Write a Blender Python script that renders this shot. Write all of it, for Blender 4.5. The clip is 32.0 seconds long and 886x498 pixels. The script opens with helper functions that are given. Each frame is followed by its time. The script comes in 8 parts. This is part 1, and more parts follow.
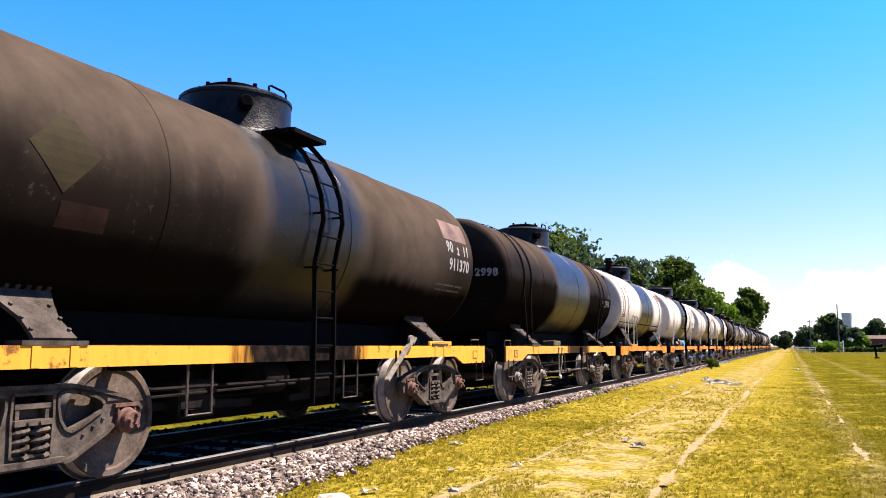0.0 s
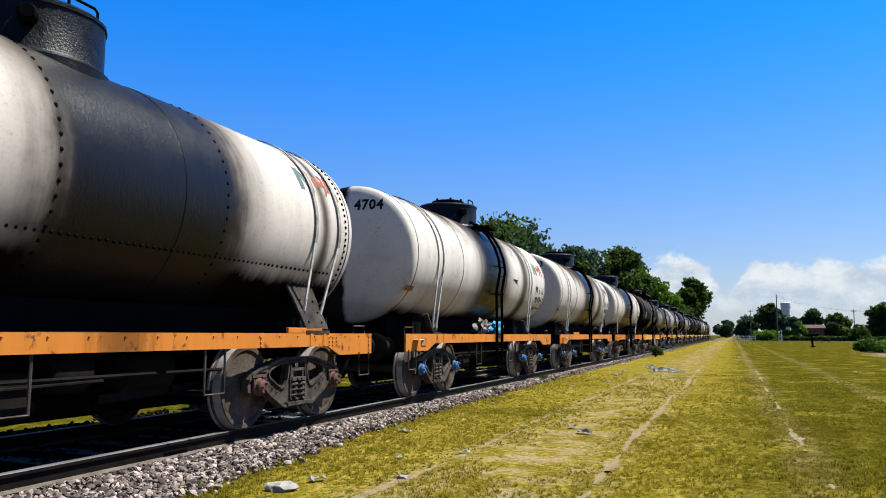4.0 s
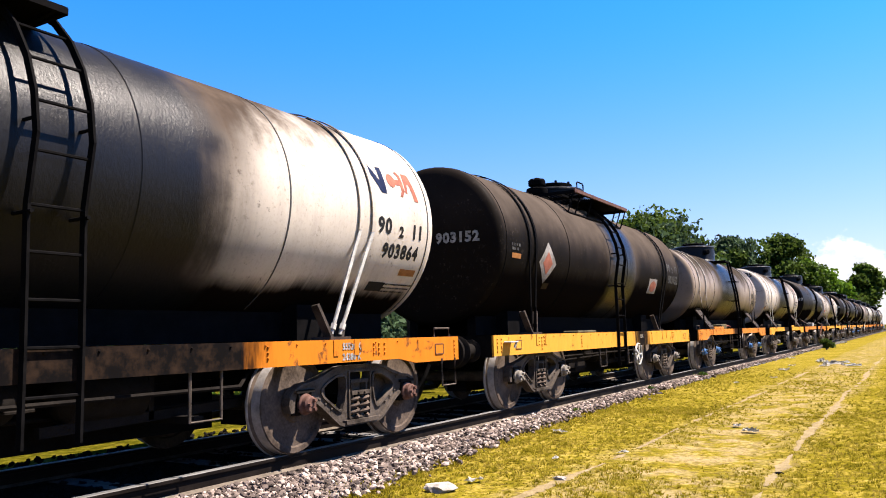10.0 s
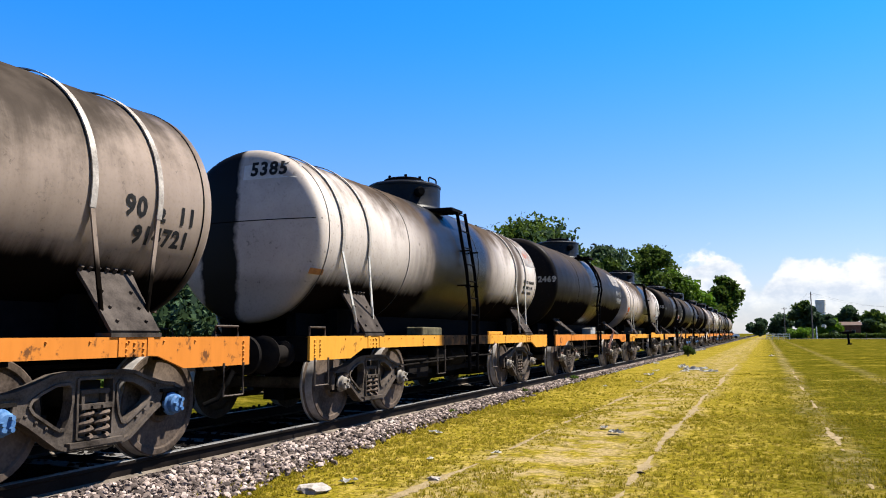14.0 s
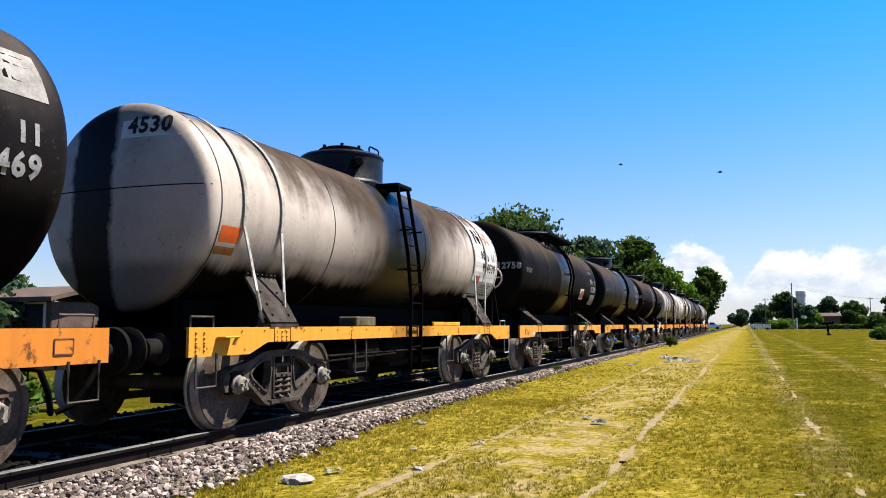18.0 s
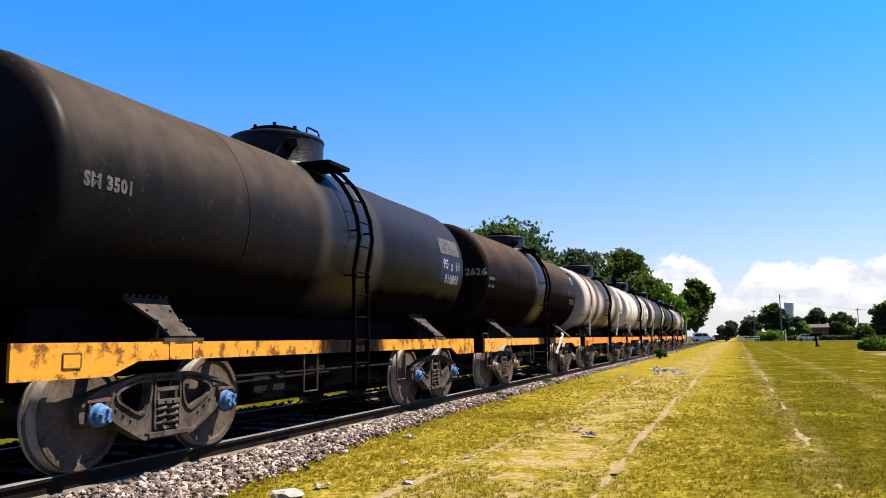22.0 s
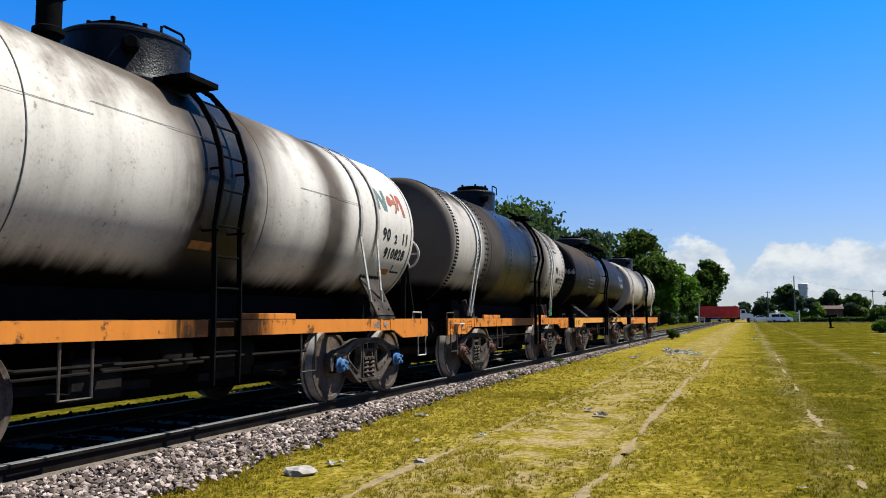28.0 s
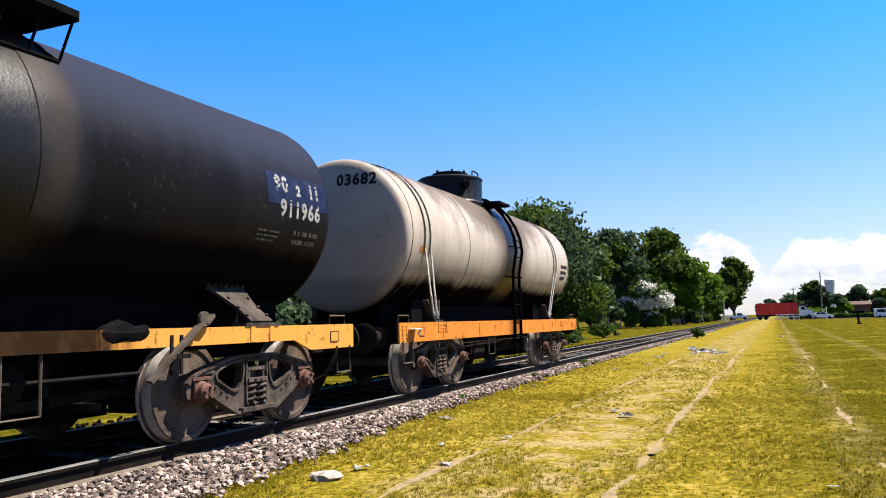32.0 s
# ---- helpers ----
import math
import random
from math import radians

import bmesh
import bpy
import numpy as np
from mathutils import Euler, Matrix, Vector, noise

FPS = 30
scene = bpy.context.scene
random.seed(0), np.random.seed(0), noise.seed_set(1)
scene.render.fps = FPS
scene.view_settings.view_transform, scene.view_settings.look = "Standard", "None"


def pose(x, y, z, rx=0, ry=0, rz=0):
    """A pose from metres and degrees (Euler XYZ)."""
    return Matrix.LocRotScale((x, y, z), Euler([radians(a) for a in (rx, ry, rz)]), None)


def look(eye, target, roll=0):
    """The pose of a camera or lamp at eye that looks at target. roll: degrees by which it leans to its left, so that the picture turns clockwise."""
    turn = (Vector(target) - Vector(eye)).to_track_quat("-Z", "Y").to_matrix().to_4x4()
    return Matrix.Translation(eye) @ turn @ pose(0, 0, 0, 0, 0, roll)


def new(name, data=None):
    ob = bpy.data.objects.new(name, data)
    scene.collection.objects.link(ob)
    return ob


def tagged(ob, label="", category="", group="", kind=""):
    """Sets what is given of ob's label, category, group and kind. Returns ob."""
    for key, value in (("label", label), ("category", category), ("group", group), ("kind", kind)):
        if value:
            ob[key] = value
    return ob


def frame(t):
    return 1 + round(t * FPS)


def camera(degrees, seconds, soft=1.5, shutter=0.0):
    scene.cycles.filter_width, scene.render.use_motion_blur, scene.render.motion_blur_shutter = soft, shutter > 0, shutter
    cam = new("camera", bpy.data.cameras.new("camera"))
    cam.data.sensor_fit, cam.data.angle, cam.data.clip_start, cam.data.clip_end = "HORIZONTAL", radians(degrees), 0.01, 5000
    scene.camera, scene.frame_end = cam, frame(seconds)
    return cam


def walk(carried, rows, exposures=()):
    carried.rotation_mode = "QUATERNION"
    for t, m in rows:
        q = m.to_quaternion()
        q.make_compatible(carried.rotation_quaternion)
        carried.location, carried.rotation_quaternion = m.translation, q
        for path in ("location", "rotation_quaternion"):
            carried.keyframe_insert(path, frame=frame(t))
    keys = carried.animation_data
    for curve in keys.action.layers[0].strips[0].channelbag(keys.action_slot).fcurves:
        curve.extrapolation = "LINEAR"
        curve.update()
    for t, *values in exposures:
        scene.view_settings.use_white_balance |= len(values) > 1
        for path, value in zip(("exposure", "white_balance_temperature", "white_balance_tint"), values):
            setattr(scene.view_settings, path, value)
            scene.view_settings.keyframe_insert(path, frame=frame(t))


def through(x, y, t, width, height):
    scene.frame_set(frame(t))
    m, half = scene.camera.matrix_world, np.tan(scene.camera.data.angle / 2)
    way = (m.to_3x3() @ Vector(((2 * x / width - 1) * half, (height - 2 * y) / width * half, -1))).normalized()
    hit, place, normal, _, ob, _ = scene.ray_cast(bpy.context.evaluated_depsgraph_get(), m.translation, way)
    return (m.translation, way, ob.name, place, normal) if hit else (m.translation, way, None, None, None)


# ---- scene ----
SKY_STRENGTH, EXPOSURE = 0.046, 1.73
SKY_TINT, SKY_LOW = (0.14, 0.98, 1.94), (0.91, 0.88, 1.04)
cam = camera(58.6, 32.0, soft=1.0)
EYE = Vector((0.0, 0.0, 1.25))
# the film camera's own exposure, seconds and stops
EXPOSURES = ((0, 0.42), (0.5, 0.28), (1, 0.12), (2, -0.1), (3, -0.32), (6, -0.48), (8, -0.38), (9, -0.2), (9.5, 0.05), (10, 0.25), (10.5, 0.45), (11, 0.5), (12, 0.2), (13, -0.02), (15, -0.08), (18, -0.05), (21, 0.0), (25, -0.1), (28, -0.46), (29, -0.32), (30, 0.02), (31, 0.12), (32, 0.08))
# its white balance at the same times, kelvin and tint
BALANCE = ((6800, 20), (6700, 17), (6600, 16), (6280, 9), (6130, 7), (5930, 6), (5930, 6), (6130, 7), (6450, 12), (6720, 17), (6900, 20), (7080, 22), (6750, 15), (6500, 12), (6330, 10), (6360, 10), (6750, 13), (6620, 13), (6080, 7), (6180, 8), (6590, 12), (6640, 13), (6640, 13))
# seconds, turn to the left of the track, tilt upwards, lean (degrees)
TURNS = (
    (0, 23.70, 6.95, 0.18),
    (0.5, 22.53, 6.55, 0.05),
    (1, 21.04, 6.64, 0.63),
    (1.5, 20.37, 6.61, 0.24),
    (2, 20.44, 6.38, 0.36),
    (2.5, 19.70, 6.51, 1.23),
    (3, 19.38, 5.92, 0.36),
    (3.5, 19.63, 5.96, 0.38),
    (5.5, 21.37, 6.57, -0.04),
    (6, 20.92, 6.45, -0.45),
    (6.5, 21.32, 6.41, -0.06),
    (7, 21.46, 6.66, 0.18),
    (7.5, 21.42, 6.72, -0.00),
    (8, 21.61, 6.68, -0.32),
    (8.5, 22.63, 6.40, -0.34),
    (9, 23.98, 6.19, -0.51),
    (9.5, 27.80, 6.05, -1.16),
    (10, 30.65, 6.28, -1.51),
    (10.5, 30.48, 6.16, -1.05),
    (11, 28.16, 5.92, -0.42),
    (11.5, 25.53, 6.22, -0.67),
    (12, 24.11, 6.93, -1.25),
    (12.5, 23.08, 6.66, -1.02),
    (13, 22.35, 6.80, -0.63),
    (13.5, 22.33, 6.55, -0.33),
    (14, 22.15, 6.19, -0.24),
    (14.5, 21.73, 6.11, -0.43),
    (15, 21.09, 6.12, -0.48),
    (15.5, 21.26, 6.00, -1.01),
    (17.5, 21.36, 5.90, -0.77),
    (18, 21.00, 5.52, -0.23),
    (18.5, 20.89, 5.70, -0.45),
    (19, 20.91, 6.08, -0.68),
    (19.5, 21.52, 6.49, -0.42),
    (20, 21.30, 6.21, 0.00),
    (20.5, 21.31, 6.71, -0.48),
    (21, 20.85, 6.49, -0.17),
    (21.5, 21.11, 6.44, -0.61),
    (22, 20.25, 6.45, -0.49),
    (22.5, 20.33, 6.18, -0.63),
    (23, 20.29, 5.91, -0.29),
    (23.5, 20.04, 5.99, -0.70),
    (24, 20.05, 5.98, -0.76),
    (24.5, 20.01, 5.52, -0.53),
    (25, 20.16, 5.35, -0.58),
    (25.5, 20.27, 5.46, -0.59),
    (27.5, 21.12, 5.21, -0.02),
    (28, 21.16, 4.99, -0.21),
    (28.5, 20.58, 5.27, -0.10),
    (29, 20.64, 5.02, -0.26),
    (29.5, 20.94, 4.98, -0.48),
    (30, 21.62, 5.36, -0.62),
    (30.5, 22.23, 5.22, -0.78),
    (31, 22.09, 4.98, -0.84),
    (31.5, 22.23, 5.02, -1.11),
    (32, 22.69, 5.22, -1.23),
)


def gaze(yaw, pitch, roll):
    a, b = radians(yaw), radians(pitch)
    way = Vector((-math.sin(a) * math.cos(b), math.cos(a) * math.cos(b), math.sin(b)))
    return look(EYE, EYE + way * 10, roll)


walk(cam, [(t, gaze(y, p, r)) for t, y, p, r in TURNS], [(t, EXPOSURE + e, k, m) for (t, e), (k, m) in zip(EXPOSURES, BALANCE)])

# how far the train has come, seconds and metres
TRAVEL = (
    (0, 0.00), (1, 5.95), (2, 11.91), (3, 17.88), (4, 23.91), (5, 29.99), (6, 36.13), (7, 42.32), (8, 48.56), (9, 54.79), (10, 60.97), (11, 67.13), (12, 73.27), (13, 79.40), (14, 85.51), (15, 91.61), (16, 97.71), (17, 103.83), (18, 109.96), (19, 116.11), (20, 122.22), (21, 128.32), (22, 134.40), (23, 140.46), (24, 146.52), (25, 152.59), (26, 158.66), (27, 164.78), (28, 170.94), (29, 177.15), (30, 183.37), (31, 189.61), (32, 195.85),
)

# ---- sky and sun ----
SUN_EL, SUN_AZ = radians(59), radians(35)      # azimuth from +x towards +y
sun_way = Vector((math.cos(SUN_EL) * math.cos(SUN_AZ), math.cos(SUN_EL) * math.sin(SUN_AZ), math.sin(SUN_EL)))
sun = new("sun", bpy.data.lights.new("sun", "SUN"))
sun.data.energy, sun.data.angle, sun.data.color = 5.0, radians(0.53), (1.0, 0.94, 0.83)
sun.matrix_world = look(sun_way * 80, (0, 0, 0))

world = bpy.data.worlds.new("sky")
scene.world = world
world.use_nodes = True


def wire(nt, a, b):
    nt.links.new(a, b)


def mathn(nt, op, a, b=None, clamp=False):
    n = nt.nodes.new("ShaderNodeMath")
    n.operation, n.use_clamp = op, clamp
    for i, v in enumerate((a, b)):
        if v is None:
            continue
        if isinstance(v, (int, float)):
            n.inputs[i].default_value = v
        else:
            nt.links.new(v, n.inputs[i])
    return n.outputs[0]


def ramp(nt, fac, stops, smooth=False):
    n = nt.nodes.new("ShaderNodeValToRGB")
    if smooth:
        n.color_ramp.interpolation = "EASE"
    while len(n.color_ramp.elements) < len(stops):
        n.color_ramp.elements.new(0.5)
    for e, (p, c) in zip(n.color_ramp.elements, stops):
        e.position = p
        e.color = (c, c, c, 1) if isinstance(c, (int, float)) else (*c, 1)
    nt.links.new(fac, n.inputs[0])
    return n.outputs[0]


def mix(nt, fac, a, b, mode="MIX"):
    n = nt.nodes.new("ShaderNodeMix")
    n.data_type, n.blend_type = "RGBA", mode
    for i, v in ((0, fac), (6, a), (7, b)):
        if isinstance(v, (int, float)):
            n.inputs[i].default_value = v if i == 0 else (v, v, v, 1)
        elif isinstance(v, tuple):
            n.inputs[i].default_value = (*v, 1)
        else:
            nt.links.new(v, n.inputs[i])
    return n.outputs[2]


def noise_tex(nt, vec, scale, detail=4.0, rough=0.55, stretch=None):
    n = nt.nodes.new("ShaderNodeTexNoise")
    n.inputs["Scale"].default_value, n.inputs["Detail"].default_value, n.inputs["Roughness"].default_value = scale, detail, rough
    if stretch:
        m = nt.nodes.new("ShaderNodeMapping")
        m.inputs["Scale"].default_value = stretch
        nt.links.new(vec, m.inputs[0])
        vec = m.outputs[0]
    nt.links.new(vec, n.inputs["Vector"])
    return n.outputs[0]


def build_sky():
    nt = world.node_tree
    bg = nt.nodes["Background"]
    sky = nt.nodes.new("ShaderNodeTexSky")
    sky.sky_type, sky.sun_disc = "NISHITA", False
    sky.sun_elevation, sky.sun_rotation = SUN_EL, math.pi / 2 - SUN_AZ
    sky.altitude, sky.air_density, sky.dust_density, sky.ozone_density = 100, 1.0, 0.5, 3.0
    co = nt.nodes.new("ShaderNodeTexCoord").outputs["Generated"]
    sep = nt.nodes.new("ShaderNodeSeparateXYZ")
    wire(nt, co, sep.inputs[0])
    # deeper blue overhead, paler towards the horizon
    low = ramp(nt, sep.outputs["Z"], [(0.02, 1.0), (0.42, 0.0)], True)
    tint = mix(nt, low, SKY_TINT, SKY_LOW)
    tint = mix(nt, ramp(nt, sep.outputs["Z"], [(0.40, 0.0), (0.80, 1.0)], True), tint, (0.06, 0.25, 0.50))
    deep = mix(nt, 1.0, sky.outputs[0], tint, "MULTIPLY")
    # heaped white cloud low over the horizon
    along = mathn(nt, "DIVIDE", sep.outputs["X"], mathn(nt, "MAXIMUM", sep.outputs["Y"], 0.05))
    tops = ((-0.16, 0.005), (-0.115, 0.075), (-0.06, 0.101), (-0.030, 0.088), (-0.006, 0.044), (0.018, 0.078), (0.06, 0.090), (0.12, 0.080), (0.20, 0.092), (0.42, 0.070))
    height = ramp(nt, mathn(nt, "DIVIDE", mathn(nt, "ADD", along, 0.25), 0.75), [((u + 0.25) / 0.75, h) for u, h in tops])
    lumps = noise_tex(nt, co, 26.0, 8.0, 0.60, (1.0, 1.0, 1.3))
    rise = mathn(nt, "ADD", mathn(nt, "SUBTRACT", height, sep.outputs["Z"]), mathn(nt, "MULTIPLY", mathn(nt, "SUBTRACT", lumps, 0.5), 0.075))
    # flat hazy bases, open blue between the heaps
    base = mathn(nt, "ADD", sep.outputs["Z"], mathn(nt, "MULTIPLY", mathn(nt, "SUBTRACT", noise_tex(nt, co, 9.0, 5.0, 0.6, (1.0, 1.0, 3.0)), 0.5), 0.09))
    cover = mathn(nt, "MULTIPLY", ramp(nt, mathn(nt, "ADD", mathn(nt, "MULTIPLY", rise, 12.0), 0.4), [(0.35, 0.0), (0.52, 1.0)], True), ramp(nt, mathn(nt, "MULTIPLY", base, 10.0), [(0.18, 0.42), (0.58, 1.0)], True))
    shade = ramp(nt, mathn(nt, "ADD", noise_tex(nt, co, 22.0, 6.0, 0.62, (1.0, 1.0, 1.6)), mathn(nt, "MULTIPLY", sep.outputs["Z"], 1.5)), [(0.46, 0.0), (0.70, 1.0)])
    white = mix(nt, shade, (5.0, 5.5, 6.2), (7.6, 7.6, 7.5))
    cloud = mix(nt, cover, deep, white)
    wire(nt, cloud, bg.inputs[0])
    bg.inputs[1].default_value = SKY_STRENGTH


build_sky()

# ---- materials ----
MATS = {}


def material(name, build):
    if name not in MATS:
        m = bpy.data.materials.new(name)
        m.use_nodes = True
        nt = m.node_tree
        bsdf = nt.nodes["Principled BSDF"]
        co = nt.nodes.new("ShaderNodeTexCoord")
        build(nt, bsdf, co)
        MATS[name] = m
    return MATS[name]


def bump(nt, bsdf, height, strength=0.3, distance=0.01):
    b = nt.nodes.new("ShaderNodeBump")
    b.inputs["Strength"].default_value, b.inputs["Distance"].default_value = strength, distance
    wire(nt, height, b.inputs["Height"])
    wire(nt, b.outputs[0], bsdf.inputs["Normal"])


def plain(name, dark, light, rough=0.6, metal=0.0, scale=6.0, fine=60.0, relief=0.25, depth=0.004, stretch=None, spec=0.04):
    """Two tones mixed by coarse and fine noise, with a fine relief."""
    def build(nt, bsdf, co):
        v = co.outputs["Object"]
        a = noise_tex(nt, v, scale, 5.0, 0.6, stretch)
        b = noise_tex(nt, v, fine, 3.0, 0.6, stretch)
        f = ramp(nt, mathn(nt, "ADD", mathn(nt, "MULTIPLY", a, 0.7), mathn(nt, "MULTIPLY", b, 0.3)), [(0.32, 0.0), (0.68, 1.0)])
        wire(nt, mix(nt, f, dark, light), bsdf.inputs["Base Color"])
        bsdf.inputs["Metallic"].default_value = metal
        bsdf.inputs["Specular IOR Level"].default_value = spec
        wire(nt, ramp(nt, a, [(0.3, max(rough - 0.12, 0.05)), (0.7, min(rough + 0.12, 1.0))]), bsdf.inputs["Roughness"])
        bump(nt, bsdf, b, relief, depth)
    return material(name, build)


def tank_paint(name, base, soot, belt=(-0.8, 0.9), halo=0.9, line=3.1, crown=0.7, streak=0.6, gloss=0.45, shift=0.0, stripe=False, spec=0.05, bands=(), mantle=None, reach=0.35, belly=0.0, head=0.3, face=0.0, trim=0.0, cool=None):
    """Weathered tank paint: soot over the crown down to about the height line, a tar belt below the dome from
    belt[0] to belt[1] along y with a brown halo, further sooty bands (y, half width), runs down the sides,
    and oil stains with painted shade over the lower shell up to the height belly; dark paints get a sunlit crown tone."""
    mantle = mantle or (0.0460, 0.0345, 0.0270)

    def build(nt, bsdf, co):
        v = co.outputs["Object"]
        sep = nt.nodes.new("ShaderNodeSeparateXYZ")
        wire(nt, v, sep.inputs[0])
        off = nt.nodes.new("ShaderNodeVectorMath")
        off.operation = "ADD"
        off.inputs[1].default_value = (shift * 3.1, shift * 7.7, shift * 1.3)
        wire(nt, v, off.inputs[0])
        w = off.outputs[0]
        y, z = sep.outputs["Y"], sep.outputs["Z"]
        runs = noise_tex(nt, w, 5.0, 5.0, 0.65, (0.12, 1.0, 0.10))
        broad = noise_tex(nt, w, 0.6, 3.0, 0.5, (1.0, 1.0, 0.35))
        fine = noise_tex(nt, w, 34.0, 4.0, 0.6)
        blot = noise_tex(nt, w, 2.4, 6.0, 0.62)
        lift = mathn(nt, "ADD", mathn(nt, "MULTIPLY", mathn(nt, "SUBTRACT", runs, 0.5), 1.2), mathn(nt, "MULTIPLY", mathn(nt, "SUBTRACT", blot, 0.5), 0.9))

        def strip(a, c, soft):
            mid, half = (a + c) / 2, (c - a) / 2
            d = mathn(nt, "SUBTRACT", mathn(nt, "ABSOLUTE", mathn(nt, "SUBTRACT", y, mid)), half)
            d = mathn(nt, "ADD", d, mathn(nt, "MULTIPLY", lift, soft))
            d = mathn(nt, "ADD", mathn(nt, "MULTIPLY", d, 0.5 / soft), 0.5)
            return ramp(nt, d, [(0.05, 1.0), (0.95, 0.0)], True)
        tar = strip(belt[0], belt[1], 0.28)
        brown = strip(belt[0] - halo * 0.45, belt[1] + halo * 0.45, max(0.25, halo * 0.8))
        for at, half, *soft in bands:
            brown = mathn(nt, "MAXIMUM", brown, mathn(nt, "MULTIPLY", strip(at - half, at + half, soft[0] if soft else max(half * 0.8, 0.12)), 0.93))
        # soot on the crown, heavier towards the dome, running down in streaks
        near = mathn(nt, "MULTIPLY", mathn(nt, "SUBTRACT", 1.0, mathn(nt, "MULTIPLY", mathn(nt, "ABSOLUTE", y), 0.40)), reach)
        c = mathn(nt, "ADD", mathn(nt, "SUBTRACT", z, line), near)
        c = mathn(nt, "ADD", c, mathn(nt, "MULTIPLY", mathn(nt, "SUBTRACT", runs, 0.5), 0.42 * streak))
        c = mathn(nt, "ADD", c, mathn(nt, "MULTIPLY", mathn(nt, "SUBTRACT", broad, 0.5), 1.1))
        c = mathn(nt, "ADD", c, mathn(nt, "MULTIPLY", mathn(nt, "SUBTRACT", blot, 0.5), 0.9))
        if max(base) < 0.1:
            # dark paint: the crown's sunlight is put into the colour, paler upwards
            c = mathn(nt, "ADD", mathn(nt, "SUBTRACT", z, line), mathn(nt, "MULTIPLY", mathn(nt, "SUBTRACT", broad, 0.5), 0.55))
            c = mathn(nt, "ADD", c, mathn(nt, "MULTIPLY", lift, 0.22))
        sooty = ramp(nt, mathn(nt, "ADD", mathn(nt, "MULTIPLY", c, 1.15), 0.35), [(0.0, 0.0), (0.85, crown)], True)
        # heads take less crown tone; on dark tanks this paints their shade
        on_shell = ramp(nt, mathn(nt, "MULTIPLY", mathn(nt, "ADD", mathn(nt, "ABSOLUTE", y), trim), 0.2), [(0.930, 1.0), (0.950, head)])
        sooty = mathn(nt, "MULTIPLY", sooty, on_shell)
        # dusty wash in fine vertical streaks
        dust = ramp(nt, mathn(nt, "ADD", mathn(nt, "MULTIPLY", blot, 0.5), mathn(nt, "MULTIPLY", runs, 0.6)), [(0.46, 0.0), (0.74, 0.45)])
        worn = tuple(b * 0.38 + s for b, s in zip(base, (0.030, 0.018, 0.008))) if max(base) > 0.1 else tuple(b * 1.5 for b in base)
        col = mix(nt, dust, base, worn)
        if max(base) < 0.1:
            # brown fading and darker upright bands on old black paint
            col = mix(nt, ramp(nt, broad, [(0.36, 0.0), (0.66, 0.7)]), col, tuple(b * k for b, k in zip(base, (1.9, 1.65, 1.5))))
            col = mix(nt, ramp(nt, noise_tex(nt, w, 1.1, 3.0, 0.6, (0.1, 1.0, 0.08)), [(0.42, 0.35), (0.56, 0.0)], True), col, tuple(b * 0.6 for b in base))
        col = mix(nt, mathn(nt, "MULTIPLY", ramp(nt, fine, [(0.52, 0.0), (0.72, 1.0)]), 0.15), col, soot)
        speck = ramp(nt, noise_tex(nt, w, 16.0, 5.0, 0.7), [(0.58, 0.0), (0.70, 0.75)])
        col = mix(nt, mathn(nt, "MULTIPLY", speck, ramp(nt, blot, [(0.42, 0.0), (0.6, 1.0)])), col, mantle)
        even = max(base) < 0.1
        # soot colour on pale tanks, sunlit crown colour on dark ones
        lit_grime = mix(nt, ramp(nt, blot, [(0.35, 0.0), (0.68, 1.0)]), tuple(k * (0.82 if even else 0.6) for k in mantle), tuple(k * (1.18 if even else 1.35) for k in mantle))
        if cool is not None:
            # bluish sheen painted into the rear part of the shell
            lit_grime = mix(nt, ramp(nt, mathn(nt, "ADD", mathn(nt, "SUBTRACT", y, cool), mathn(nt, "MULTIPLY", lift, 0.3)), [(0.0, 0.0), (0.35, 1.0)], True), lit_grime, (0.0190, 0.0225, 0.0370))
        col = mix(nt, sooty, col, lit_grime)
        col = mix(nt, brown, col, lit_grime)
        # the leading head's shade, mixed into its colour by face
        if face:
            col = mix(nt, mathn(nt, "MULTIPLY", ramp(nt, mathn(nt, "MULTIPLY", mathn(nt, "SUBTRACT", y, trim), -0.2), [(0.915, 0.0), (0.945, 1.0)]), face), col, tuple(k * 1.7 for k in mantle))
        stain_shade = 0.0
        if belly:
            # oil on the lower shell, with the underside's shade painted in
            b = mathn(nt, "ADD", mathn(nt, "SUBTRACT", belly, z), mathn(nt, "MULTIPLY", mathn(nt, "SUBTRACT", runs, 0.5), 0.22))
            b = mathn(nt, "ADD", b, mathn(nt, "MULTIPLY", mathn(nt, "SUBTRACT", broad, 0.5), 0.3))
            stain_shade = mathn(nt, "MULTIPLY", on_shell, ramp(nt, mathn(nt, "ADD", mathn(nt, "MULTIPLY", b, 4.5), 0.30), [(0.0, 0.0), (0.9, 1.0)], True))
            col = mix(nt, stain_shade, col, tuple(k * 0.11 for k in mantle))
        col = mix(nt, tar, col, (0.0052, 0.0050, 0.0054))
        if stripe:
            # a run of tar down the leading head
            d = mathn(nt, "ABSOLUTE", mathn(nt, "ADD", mathn(nt, "ADD", sep.outputs["X"], 0.32), mathn(nt, "MULTIPLY", mathn(nt, "SUBTRACT", blot, 0.5), 0.25)))
            run = mathn(nt, "MULTIPLY", ramp(nt, d, [(0.24, 1.0), (0.31, 0.0)]), ramp(nt, mathn(nt, "MULTIPLY", mathn(nt, "SUBTRACT", y, trim), -0.2), [(0.932, 0.0), (0.94, 1.0)]))
            col = mix(nt, run, col, (0.008, 0.0075, 0.0075))
        wire(nt, col, bsdf.inputs["Base Color"])
